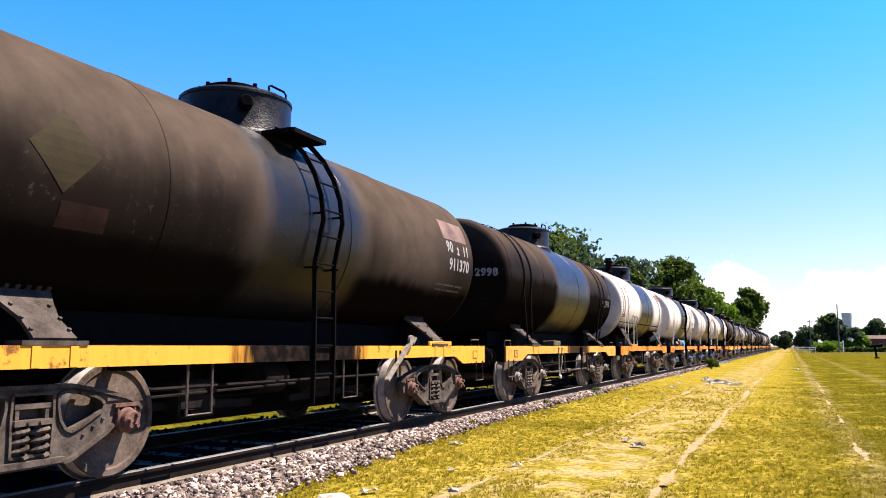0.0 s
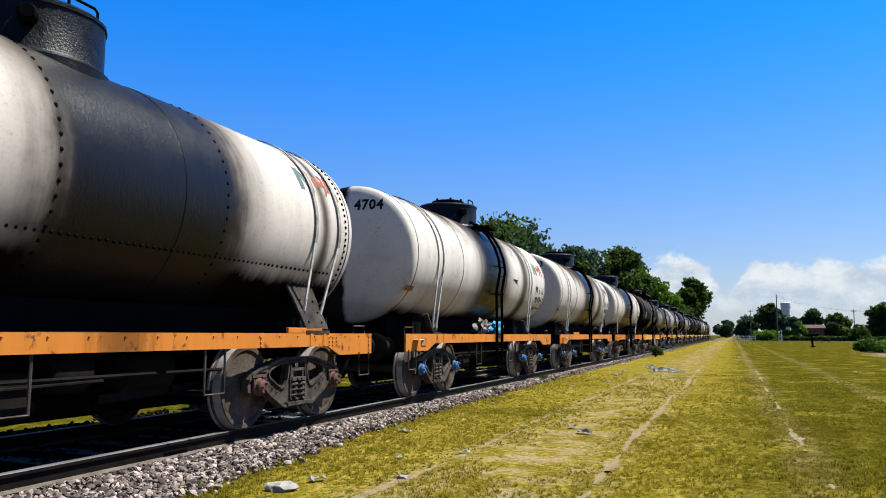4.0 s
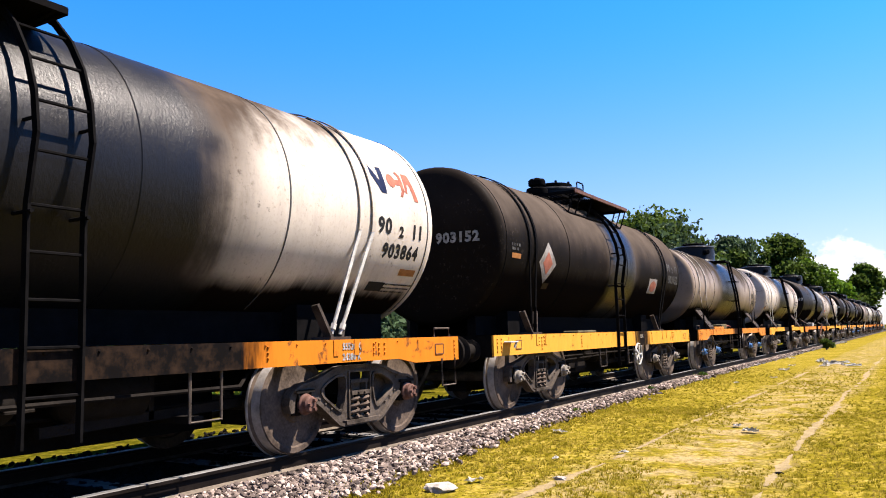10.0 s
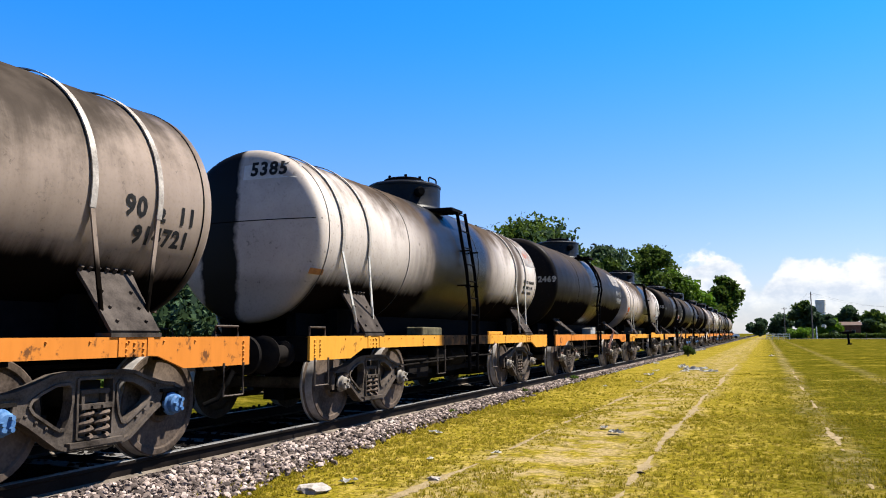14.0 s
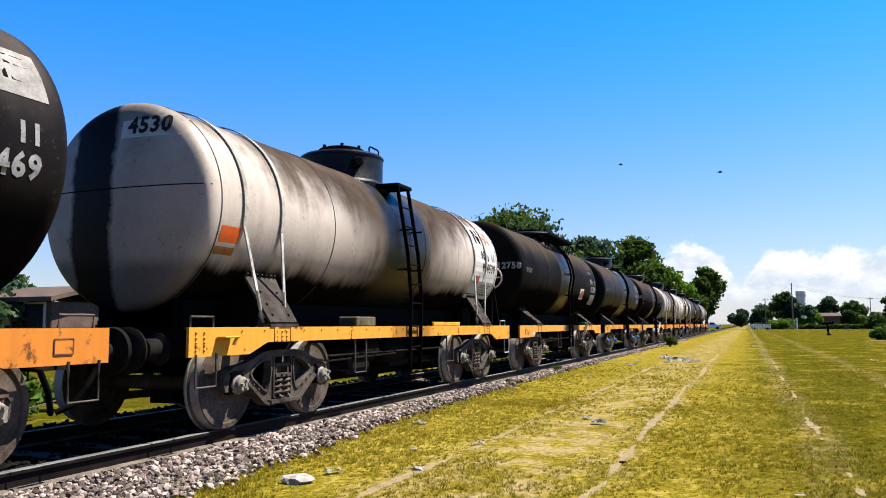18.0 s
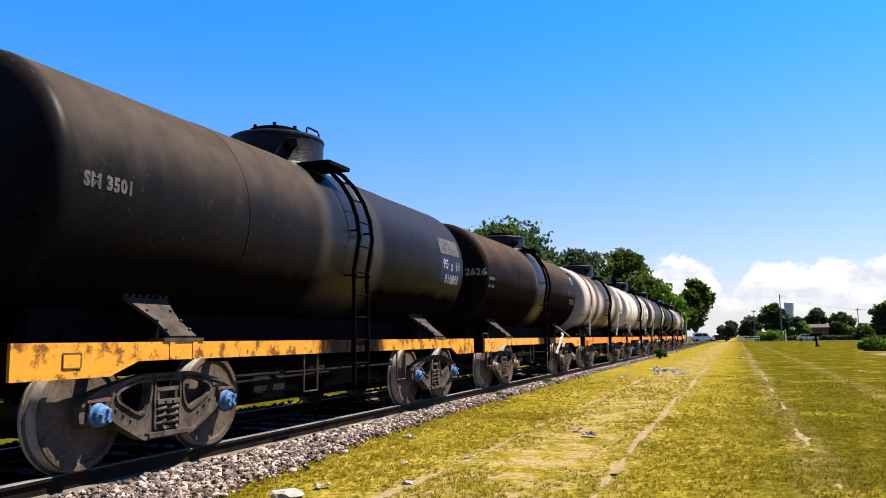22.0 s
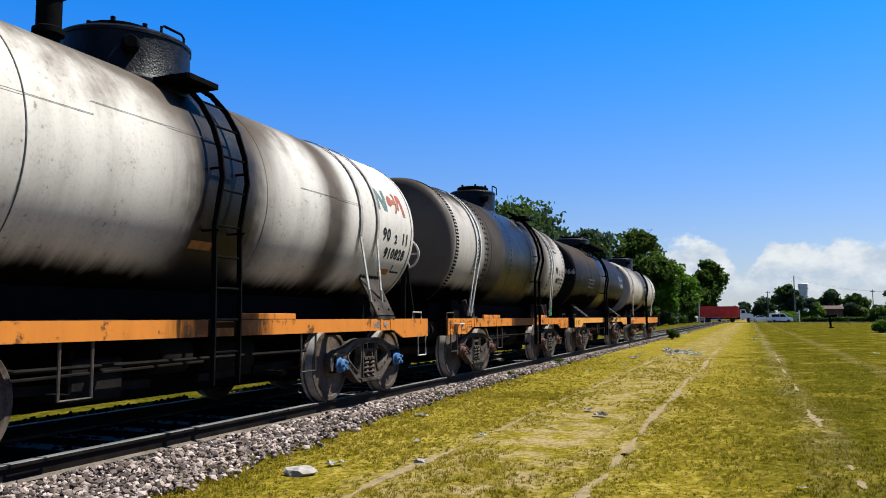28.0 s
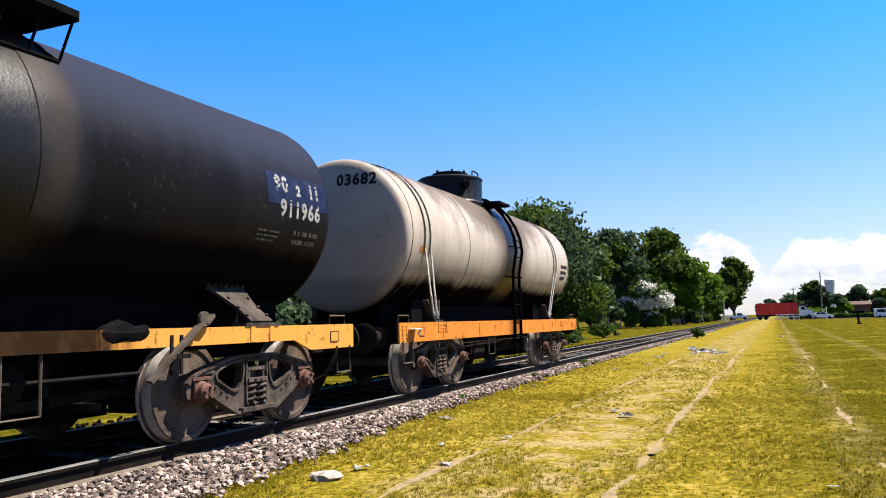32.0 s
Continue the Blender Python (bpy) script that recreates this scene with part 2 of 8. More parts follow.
        wire(nt, mix(nt, tar, mix(nt, mathn(nt, "MAXIMUM", mathn(nt, "MAXIMUM", sooty, stain_shade), brown), spec, 0.0), 0.16), bsdf.inputs["Specular IOR Level"])
        r = mix(nt, tar, mix(nt, sooty, gloss, gloss + 0.12), 0.36)
        wire(nt, mathn(nt, "ADD", r, mathn(nt, "MULTIPLY", mathn(nt, "SUBTRACT", blot, 0.5), 0.3)), bsdf.inputs["Roughness"])
        crust = noise_tex(nt, w, 36.0, 6.0, 0.7, (1.0, 1.0, 0.5))
        h = mathn(nt, "ADD", mathn(nt, "MULTIPLY", mathn(nt, "MULTIPLY", crust, tar), 1.1), mathn(nt, "MULTIPLY", broad, 0.9))
        h = mathn(nt, "ADD", h, mathn(nt, "MULTIPLY", fine, 0.10))
        bump(nt, bsdf, h, 0.35, 0.012)
    return material(name, build)


def beam_paint(name, base, dirt=0.35, oil=1.0, half=0.9, at=0.0):
    """Frame paint, chipped to rust, blackened by oil below the dome."""
    def build(nt, bsdf, co):
        v = co.outputs["Object"]
        sep = nt.nodes.new("ShaderNodeSeparateXYZ")
        wire(nt, v, sep.inputs[0])
        info = nt.nodes.new("ShaderNodeObjectInfo")
        off = nt.nodes.new("ShaderNodeVectorMath")
        off.operation = "ADD"
        wire(nt, v, off.inputs[0])
        wire(nt, mathn(nt, "MULTIPLY", info.outputs["Random"], 40.0), off.inputs[1])
        w = off.outputs[0]
        chips = noise_tex(nt, w, 5.0, 8.0, 0.72)
        runs = noise_tex(nt, w, 9.0, 4.0, 0.6, (1.0, 1.0, 0.15))
        fine = noise_tex(nt, w, 70.0, 3.0, 0.6)
        col = mix(nt, ramp(nt, runs, [(0.4, 0.0), (0.75, 0.5)]), base, tuple(c * 0.72 for c in base))
        rust = ramp(nt, chips, [(0.68 - dirt * 0.22, 0.0), (0.74 - dirt * 0.2, 0.85)])
        col = mix(nt, rust, col, (0.055, 0.027, 0.014))
        away = mathn(nt, "SUBTRACT", mathn(nt, "ABSOLUTE", mathn(nt, "SUBTRACT", sep.outputs["Y"], at)), half)
        edge = mathn(nt, "ADD", away, mathn(nt, "MULTIPLY", mathn(nt, "SUBTRACT", runs, 0.5), 0.9))
        tar = mathn(nt, "MULTIPLY", ramp(nt, mathn(nt, "ADD", edge, 0.5), [(0.30, 1.0), (0.75, 0.0)], True), oil)
        stain = mix(nt, ramp(nt, chips, [(0.45, 0.0), (0.62, 1.0)]), (0.0045, 0.0040, 0.0040), (0.020, 0.0125, 0.0085))
        col = mix(nt, tar, col, stain)
        wire(nt, col, bsdf.inputs["Base Color"])
        wire(nt, mix(nt, tar, 0.04, 0.008), bsdf.inputs["Specular IOR Level"])
        wire(nt, ramp(nt, chips, [(0.3, 0.42), (0.7, 0.75)]), bsdf.inputs["Roughness"])
        bump(nt, bsdf, mathn(nt, "ADD", mathn(nt, "MULTIPLY", chips, 0.6), mathn(nt, "MULTIPLY", fine, 0.2)), 0.25, 0.004)
    return material(name, build)


STEEL_DARK = plain("grimy cast steel", (0.005, 0.0045, 0.0045), (0.016, 0.014, 0.0125), 0.7, 0.0, 5.0, 80.0, 0.5, 0.004, spec=0.006)
STEEL_GREY = plain("dusty grey steel", (0.014, 0.0115, 0.0095), (0.105, 0.086, 0.072), 0.65, 0.0, 5.0, 70.0, 0.4, 0.003, spec=0.012)
SADDLE = plain("grimy saddle steel", (0.012, 0.010, 0.009), (0.072, 0.060, 0.052), 0.65, 0.0, 5.0, 70.0, 0.4, 0.003, spec=0.012)
BOGIE_CAST = plain("dusty cast steel", (0.0065, 0.0056, 0.0050), (0.090, 0.074, 0.062), 0.7, 0.0, 6.0, 60.0, 0.5, 0.004, spec=0.01)
WHEEL_STEEL = plain("wheel steel, dusty", (0.012, 0.0092, 0.0075), (0.115, 0.088, 0.070), 0.7, 0.0, 3.0, 40.0, 0.3, 0.002, spec=0.01)
TREAD = plain("worn bright tread", (0.20, 0.185, 0.175), (0.42, 0.39, 0.37), 0.45, 0.3, 12.0, 90.0, 0.1, 0.001)
BLACK_IRON = plain("sooty black iron", (0.0022, 0.0022, 0.0023), (0.0068, 0.0064, 0.0066), 0.65, 0.0, 7.0, 60.0, 0.35, 0.003, spec=0.006)
TAR = plain("tar crust", (0.0030, 0.0030, 0.0034), (0.0075, 0.0072, 0.0080), 0.38, 0.0, 9.0, 40.0, 0.6, 0.010, spec=0.12)
WHITE_BAR = plain("white painted bar, chipped", (0.18, 0.175, 0.16), (0.52, 0.51, 0.48), 0.5, 0.0, 9.0, 50.0, 0.2, 0.002)
CAP_BLUE = plain("blue painted axle cap", (0.02, 0.06, 0.15), (0.08, 0.16, 0.30), 0.5, 0.0, 14.0, 60.0, 0.3, 0.002)
CAP_RUST = plain("rusty axle cap", (0.045, 0.022, 0.017), (0.13, 0.072, 0.058), 0.65, 0.0, 14.0, 60.0, 0.4, 0.002)
STRAP_PALE = plain("pale strap, grimed", (0.10, 0.085, 0.072), (0.40, 0.365, 0.325), 0.6, 0.0, 5.0, 50.0, 0.2, 0.002)
CAP_PALE = plain("pale axle cap", (0.08, 0.07, 0.058), (0.24, 0.215, 0.185), 0.6, 0.0, 14.0, 60.0, 0.4, 0.002)
LETTER_WHITE = plain("worn white lettering", (0.08, 0.08, 0.078), (0.29, 0.29, 0.282), 0.6, 0.0, 14.0, 70.0, 0.1, 0.001)
LETTER_GREY = plain("faded grey lettering", (0.022, 0.021, 0.020), (0.085, 0.083, 0.080), 0.6, 0.0, 9.0, 70.0, 0.1, 0.001)
LETTER_BLACK = plain("worn black lettering", (0.008, 0.008, 0.0085), (0.022, 0.022, 0.022), 0.6, 0.0, 20.0, 70.0, 0.1, 0.001)
MARK_ORANGE = plain("faded orange patch", (0.17, 0.070, 0.022), (0.31, 0.135, 0.045), 0.6, 0.0, 12.0, 60.0, 0.1, 0.001)
MARK_GREEN = plain("faded grey-green mark", (0.060, 0.085, 0.082), (0.13, 0.165, 0.160), 0.6, 0.0, 12.0, 60.0, 0.1, 0.001)
MARK_RED = plain("faded red mark", (0.15, 0.050, 0.034), (0.30, 0.115, 0.078), 0.6, 0.0, 12.0, 60.0, 0.1, 0.001)
MARK_BLUE = plain("faded blue panel", (0.006, 0.009, 0.024), (0.014, 0.020, 0.050), 0.5, 0.0, 8.0, 60.0, 0.1, 0.001)
MARK_WHITE = plain("chalky white panel, flaking", (0.07, 0.058, 0.049), (0.28, 0.265, 0.25), 0.6, 0.0, 4.0, 40.0, 0.1, 0.001)
MARK_DULL = plain("dull reddish-grey panel", (0.045, 0.026, 0.022), (0.17, 0.115, 0.10), 0.6, 0.0, 3.0, 40.0, 0.1, 0.001)
MARK_YELLOW = plain("faded yellow patch", (0.11, 0.095, 0.03), (0.19, 0.16, 0.05), 0.6, 0.0, 6.0, 60.0, 0.1, 0.001)
MARK_BRIGHT = plain("orange-red mark", (0.36, 0.060, 0.012), (0.50, 0.095, 0.020), 0.55, 0.0, 8.0, 60.0, 0.1, 0.001)
CHALK_WHITE = plain("chalky white panel paint", (0.30, 0.285, 0.265), (0.52, 0.505, 0.48), 0.6, 0.0, 3.0, 40.0, 0.1, 0.001)
BAG_BLUE = plain("blue plastic bag", (0.03, 0.17, 0.30), (0.10, 0.30, 0.44), 0.35, 0.0, 9.0, 60.0, 0.3, 0.004)

# ---- mesh helpers ----
def part(name, bm, mat, parent=None, label="", kind="", smooth=False):
    me = bpy.data.meshes.new(name)
    bmesh.ops.recalc_face_normals(bm, faces=bm.faces)
    bm.to_mesh(me)
    bm.free()
    me.materials.append(mat)
    if smooth:
        me.shade_smooth()
        me.set_sharp_from_angle(angle=radians(35))
    ob = new(name, me)
    ob.parent = parent
    return tagged(ob, label, kind=kind)


def box(bm, x0, x1, y0, y1, z0, z1, m=None):
    r = bmesh.ops.create_cube(bm, size=1.0)
    k = Matrix.Translation(((x0 + x1) / 2, (y0 + y1) / 2, (z0 + z1) / 2)) @ Matrix.Diagonal((x1 - x0, y1 - y0, z1 - z0, 1))
    bmesh.ops.transform(bm, matrix=(m or Matrix()) @ k, verts=r["verts"])
    return r["verts"]


def chamfer(bm, width=0.01, segments=1):
    bmesh.ops.bevel(bm, geom=[e for e in bm.edges], offset=width, segments=segments, affect="EDGES", clamp_overlap=True)


def boxed(*args, width=0.01):
    bm = bmesh.new()
    box(bm, *args)
    chamfer(bm, width)
    return bm


def rod(bm, a, b, r, seg=8):
    a, b = Vector(a), Vector(b)
    d = b - a
    m = Matrix.Translation((a + b) / 2) @ d.to_track_quat("Z", "Y").to_matrix().to_4x4()
    bmesh.ops.create_cone(bm, cap_ends=True, segments=seg, radius1=r, radius2=r, depth=d.length, matrix=m)


def bar(bm, a, b, w, h, up=(0, 0, 1)):
    """A square bar from a to b: w across, h along the up side."""
    a, b = Vector(a), Vector(b)
    d = (b - a).normalized()
    s = d.cross(Vector(up)).normalized()
    u = s.cross(d)
    vs = [bm.verts.new(p + s * (i * w / 2) + u * (j * h / 2)) for p in (a, b) for i, j in ((-1, -1), (1, -1), (1, 1), (-1, 1))]
    for f in ((0, 1, 2, 3), (7, 6, 5, 4), (0, 4, 5, 1), (1, 5, 6, 2), (2, 6, 7, 3), (3, 7, 4, 0)):
        bm.faces.new([vs[i] for i in f])


def pipe(bm, points, r, seg=6):
    """A round pipe along points."""
    pts = [Vector(p) for p in points]
    rings = []
    for i, p in enumerate(pts):
        d = (pts[min(i + 1, len(pts) - 1)] - pts[max(i - 1, 0)]).normalized()
        q = d.to_track_quat("Z", "Y")
        rings.append([bm.verts.new(p + q @ Vector((r * math.cos(2 * math.pi * k / seg), r * math.sin(2 * math.pi * k / seg), 0))) for k in range(seg)])
    for a, b in zip(rings, rings[1:]):
        for k in range(seg):
            bm.faces.new((a[k], a[(k + 1) % seg], b[(k + 1) % seg], b[k]))
    bm.faces.new(rings[0][::-1])
    bm.faces.new(rings[-1])


def sweep(bm, points, w, h, side=(0, 1, 0)):
    """A flat bar bent along points: w along side, h across."""
    pts = [Vector(p) for p in points]
    s = Vector(side)
    rings = []
    for i, p in enumerate(pts):
        d = (pts[min(i + 1, len(pts) - 1)] - pts[max(i - 1, 0)]).normalized()
        u = s.cross(d).normalized()
        rings.append([bm.verts.new(p + s * (a * w / 2) + u * (b * h / 2)) for a, b in ((-1, -1), (1, -1), (1, 1), (-1, 1))])
    for a, b in zip(rings, rings[1:]):
        for k in range(4):
            bm.faces.new((a[k], a[(k + 1) % 4], b[(k + 1) % 4], b[k]))
    bm.faces.new(rings[0][::-1])
    bm.faces.new(rings[-1])


def lathe(bm, profile, seg, m):
    """A body turned about the local z axis from (radius, height) pairs."""
    rings = []
    for r, h in profile:
        if r < 1e-5:
            rings.append([bm.verts.new(m @ Vector((0, 0, h)))])
        else:
            rings.append([bm.verts.new(m @ Vector((r * math.cos(2 * math.pi * k / seg), r * math.sin(2 * math.pi * k / seg), h))) for k in range(seg)])
    for a, b in zip(rings, rings[1:]):
        for k in range(seg):
            q = [a[k % len(a)], a[(k + 1) % len(a)], b[(k + 1) % len(b)], b[k % len(b)]]
            q = list(dict.fromkeys(q))
            if len(q) > 2:
                bm.faces.new(q)
    for ring, flip in ((rings[0], True), (rings[-1], False)):
        if len(ring) > 2:
            bm.faces.new(ring[::-1] if flip else ring)


def prism(bm, outline, a, b, axis="x", holes=()):
    """A plate: the outline of (u, v) pairs, extruded from a to b along the axis."""
    def at(u, v, w):
        return {"x": (w, u, v), "y": (u, w, v), "z": (u, v, w)}[axis]
    edges = []
    for loop in (outline, *holes):
        vs = [bm.verts.new(at(u, v, a)) for u, v in loop]
        edges += [bm.edges.new((p, q)) for p, q in zip(vs, vs[1:] + vs[:1])]
    faces = bmesh.ops.triangle_fill(bm, use_beauty=True, use_dissolve=False, edges=edges)["geom"]
    faces = [f for f in faces if isinstance(f, bmesh.types.BMFace)]
    out = bmesh.ops.extrude_face_region(bm, geom=faces)["geom"]
    d = Vector(at(0, 0, b)) - Vector(at(0, 0, a))
    bmesh.ops.translate(bm, vec=d, verts=[v for v in out if isinstance(v, bmesh.types.BMVert)])


def holder(name):
    return new(name)


# ---- the tank wagons ----
AXIS_Z, TANK_R, TOP_Z, HALF_W, HALF_L = 2.36, 1.165, 1.04, 1.20, 5.215
STRETCH = 0.0                       # how much longer each half of this wagon is than usual
TRACK_X, RAIL_Z = -5.97, 0.20
WHEEL_R, BOGIE_Y, BASE = 0.455, 3.42, 0.85
LIE_Y = pose(0, 0, 0, -90)          # turns local z to +y


def on_tank(y, degrees, lift=0.0):
    """A point on the shell: degrees above the level on the lit side."""
    a = radians(degrees)
    y += STRETCH * max(-1.0, min(1.0, y / 3.0))
    return Vector(((TANK_R + lift) * math.cos(a), y, AXIS_Z + (TANK_R + lift) * math.sin(a)))


def tank_mesh(seams):
    bm = bmesh.new()
    k = TANK_R
    ends = [(0.0, -4.93), (0.26 * k, -4.924), (0.52 * k, -4.905), (0.74 * k, -4.872), (0.88 * k, -4.842), (0.945 * k, -4.815), (0.975 * k, -4.785), (0.993 * k, -4.745), (k, -4.69)]
    ends = [(r, y - STRETCH) for r, y in ends]
    prof = list(ends)
    for i, y in enumerate(seams):
        step = 0.007 if i % 2 == 0 else -0.007
        r = prof[-1][0]
        prof += [(r, y - 0.004), (r + step, y + 0.004)]
    prof += [(r, -y) for r, y in ends[::-1]]
    lathe(bm, prof, 72, pose(0, 0, AXIS_Z) @ LIE_Y)
    return bm


def band(y0, y1, lift, start, stop, thick=0.012, steps=40):
    """A flat strap round the shell from start to stop degrees."""
    bm = bmesh.new()
    rows = []
    for i in range(steps + 1):
        a = start + (stop - start) * i / steps
        rows.append([bm.verts.new(on_tank(y, a, l)) for y, l in ((y0, lift), (y1, lift), (y1, lift + thick), (y0, lift + thick))])
    for p, q in zip(rows, rows[1:]):
        for k in range(4):
            bm.faces.new((p[k], p[(k + 1) % 4], q[(k + 1) % 4], q[k]))
    bm.faces.new(rows[0])
    bm.faces.new(rows[-1][::-1])
    return bm


def letters(text, size, squeeze=1.0, bold=0.009):
    cu = bpy.data.curves.new("lettering", "FONT")
    cu.body, cu.size, cu.align_x, cu.align_y, cu.offset, cu.resolution_u = text, size, "CENTER", "CENTER", bold, 2
    cu.space_character = 1.12
    ob = bpy.data.objects.new("lettering", cu)
    me = bpy.data.meshes.new_from_object(ob)
    bpy.data.objects.remove(ob)
    bpy.data.curves.remove(cu)
    for v in me.vertices:
        v.co.x *= squeeze
    return me


def shell_text(text, y, degrees, size, mat, parent, squeeze=1.0):
    me = letters(text, size, squeeze)
    bm = bmesh.new()
    bm.from_mesh(me)
    bpy.data.meshes.remove(me)
    for _ in range(2):
        long = [e for e in bm.edges if abs(e.verts[0].co.y - e.verts[1].co.y) > 0.07]
        if long:
            bmesh.ops.subdivide_edges(bm, edges=long, cuts=1)
            bmesh.ops.triangulate(bm, faces=bm.faces)
    for v in bm.verts:
        v.co = on_tank(y + v.co.x, degrees + math.degrees(v.co.y / TANK_R), 0.0035 if abs(y) > 2.9 else 0.011)
    return part("number", bm, mat, parent, kind="stuff")


def head_text(text, x, z, size, mat, parent, squeeze=1.0):
    me = letters(text, size, squeeze)
    bm = bmesh.new()
    bm.from_mesh(me)
    bpy.data.meshes.remove(me)
    for v in bm.verts:
        px, pz = x + v.co.x, z + v.co.y
        v.co = on_head(px, pz, 0.007)
    return part("number", bm, mat, parent, kind="stuff")


def on_head(x, z, lift=0.004):
    """A point on the leading head of the tank."""
    prof = ((0.0, 4.93), (0.26, 4.924), (0.52, 4.905), (0.74, 4.872), (0.88, 4.842), (0.945, 4.815), (0.975, 4.785), (0.993, 4.745), (1.0, 4.69))
    depth = np.interp(math.hypot(x, z - AXIS_Z) / TANK_R, [p[0] for p in prof], [p[1] for p in prof])
    return Vector((x, -depth - STRETCH - lift, z))


def head_patch(tank, x0, x1, z0, z1, mat):
    """A painted field on the leading head."""
    bm = bmesh.new()
    n = 12
    low = [bm.verts.new(on_head(x0 + (x1 - x0) * i / n, z0, 0.003)) for i in range(n + 1)]
    high = [bm.verts.new(on_head(x0 + (x1 - x0) * i / n, z1, 0.003)) for i in range(n + 1)]
    for i in range(n):
        bm.faces.new((low[i], low[i + 1], high[i + 1], high[i]))
    part("number_field", bm, mat, tank)


def head_seam(tank, z, mat):
    """Welded joint across the leading head."""
    reach = math.sqrt(TANK_R ** 2 - (z - AXIS_Z) ** 2) * 0.985
    bm = bmesh.new()
    pipe(bm, [on_head(-reach + 2 * reach * i / 30, z, 0.0) for i in range(31)], 0.007, 5)
    part("weld_seam", bm, mat, tank)


def dome(parent, mat, wide=0.65, high=0.38, vent=False, low=False, hub=0.0):
    bm = bmesh.new()
    base = AXIS_Z + TANK_R - 0.30
    top = AXIS_Z + TANK_R + high
    crest = AXIS_Z + TANK_R
    lathe(bm, [(wide + 0.05, base), (wide + 0.05, crest - 0.14), (wide + 0.012, crest - 0.11), (wide, crest - 0.09), (wide, top - 0.075), (wide + 0.012, top - 0.070), (wide + 0.012, top - 0.040),
               (wide - 0.004, top - 0.026), (wide - 0.03, top - 0.008), (wide - 0.08, top + 0.006), (wide * 0.5, top + 0.035), (0.0, top + 0.045)], 48, Matrix())
    for v in bm.verts:
        # thick crust run down the sides
        v.co.xy *= 1 + 0.012 * noise.noise(v.co * 6.0)
    body = part("dome", bm, mat, parent, smooth=True)
    body.location.y = hub
    bm = bmesh.new()
    lathe(bm, [(0.0, top + 0.03), (0.36, top + 0.03), (0.36, top + 0.07), (0.31, top + 0.09), (0.0, top + 0.10)], 24, pose(0.05, -0.12, 0))
    for k in range(6):
        a = k * math.pi / 3
        rod(bm, (0.05 + 0.31 * math.cos(a), -0.12 + 0.31 * math.sin(a), top + 0.06), (0.05 + 0.31 * math.cos(a), -0.12 + 0.31 * math.sin(a), top + 0.125), 0.025, 6)
    part("hatch", bm, BLACK_IRON, body, smooth=True)
    bm = bmesh.new()
    pipe(bm, [(0.50, -0.04, top - 0.02), (0.50, -0.04, top + 0.10), (0.50, 0.0, top + 0.12), (0.50, 0.26, top + 0.12), (0.50, 0.30, top + 0.09), (0.50, 0.30, top - 0.05)], 0.014)
    part("grab_rail", bm, BLACK_IRON, body)
    bm = bmesh.new()
    lathe(bm, [(0.0, 0.0), (0.085, 0.0), (0.085, 0.10), (0.06, 0.12), (0.06, 0.16), (0.0, 0.16)], 14, pose(wide * 0.72, -wide * 0.66, top - 0.22) @ pose(0, 0, 0, 90, 0, 45))
    part("valve", bm, BLACK_IRON, body, smooth=True)
    if vent:
        bm = bmesh.new()
        lathe(bm, [(0.10, 3.40), (0.10, 3.60), (0.19, 3.61), (0.20, 3.64), (0.20, 3.72), (0.18, 3.735), (0.12, 3.745), (0.12, 3.775), (0.155, 3.785), (0.16, 3.80), (0.16, 3.88), (0.14, 3.905), (0.05, 3.915), (0.04, 3.935), (0.0, 3.94)] if low else
              [(0.10, 3.40), (0.10, 3.62), (0.14, 3.63), (0.14, 3.68), (0.11, 3.70), (0.11, 3.98), (0.15, 4.0), (0.15, 4.05), (0.11, 4.07), (0.11, 4.16), (0.0, 4.17)], 16, pose(0.10, -1.05 + hub, 0))
        part("vent_pipe", bm, BLACK_IRON, parent, smooth=True)
    return body


def ladder(parent, y0=0.0, wide=0.40, straight=False, top_deg=66):
    """Side ladder: two stringers and rungs, from below the frame over the shell to the dome."""
    path = [(1.22, 0.42), (1.225, TOP_Z), (1.215, 1.95)]
    if straight:
        path = [(1.235, 0.42), (1.245, TOP_Z), (1.255, 1.5), (1.20, 2.15), (1.02, AXIS_Z + TANK_R - 0.18)]
        pts = path
    else:
        pts = path + [((TANK_R + 0.13) * math.cos(radians(d)), AXIS_Z + (TANK_R + 0.13) * math.sin(radians(d))) for d in (2, 14, 26, 38, 50, top_deg)]
    dense = []
    for (xa, za), (xb, zb) in zip(pts, pts[1:]):
        n = max(1, round(math.hypot(xb - xa, zb - za) / 0.06))
        dense += [(xa + (xb - xa) * i / n, za + (zb - za) * i / n) for i in range(n)]
    dense.append(pts[-1])
    for side in (-1, 1):
        bm = bmesh.new()
        sweep(bm, [(x, y0 + side * wide / 2, z) for x, z in pts], 0.02, 0.055)
        part("ladder_stringer", bm, BLACK_IRON, parent)
    step, last = 0.0, 0.0
    for (xa, za), (xb, zb) in zip(dense, dense[1:]):
        step += math.hypot(xb - xa, zb - za)
        if step - last > 0.29:
            last = step
            bm = bmesh.new()
            rod(bm, (xb, y0 - wide / 2, zb), (xb, y0 + wide / 2, zb), 0.012, 6)
            part("rung", bm, BLACK_IRON, parent)
    for z in (1.9, 2.5):
        for side in (-1, 1):
            bm = bmesh.new()
            rod(bm, (1.0, y0 + side * wide / 2, z), (1.27, y0 + side * wide / 2, z), 0.014, 6)
            part("ladder_bracket", bm, BLACK_IRON, parent)


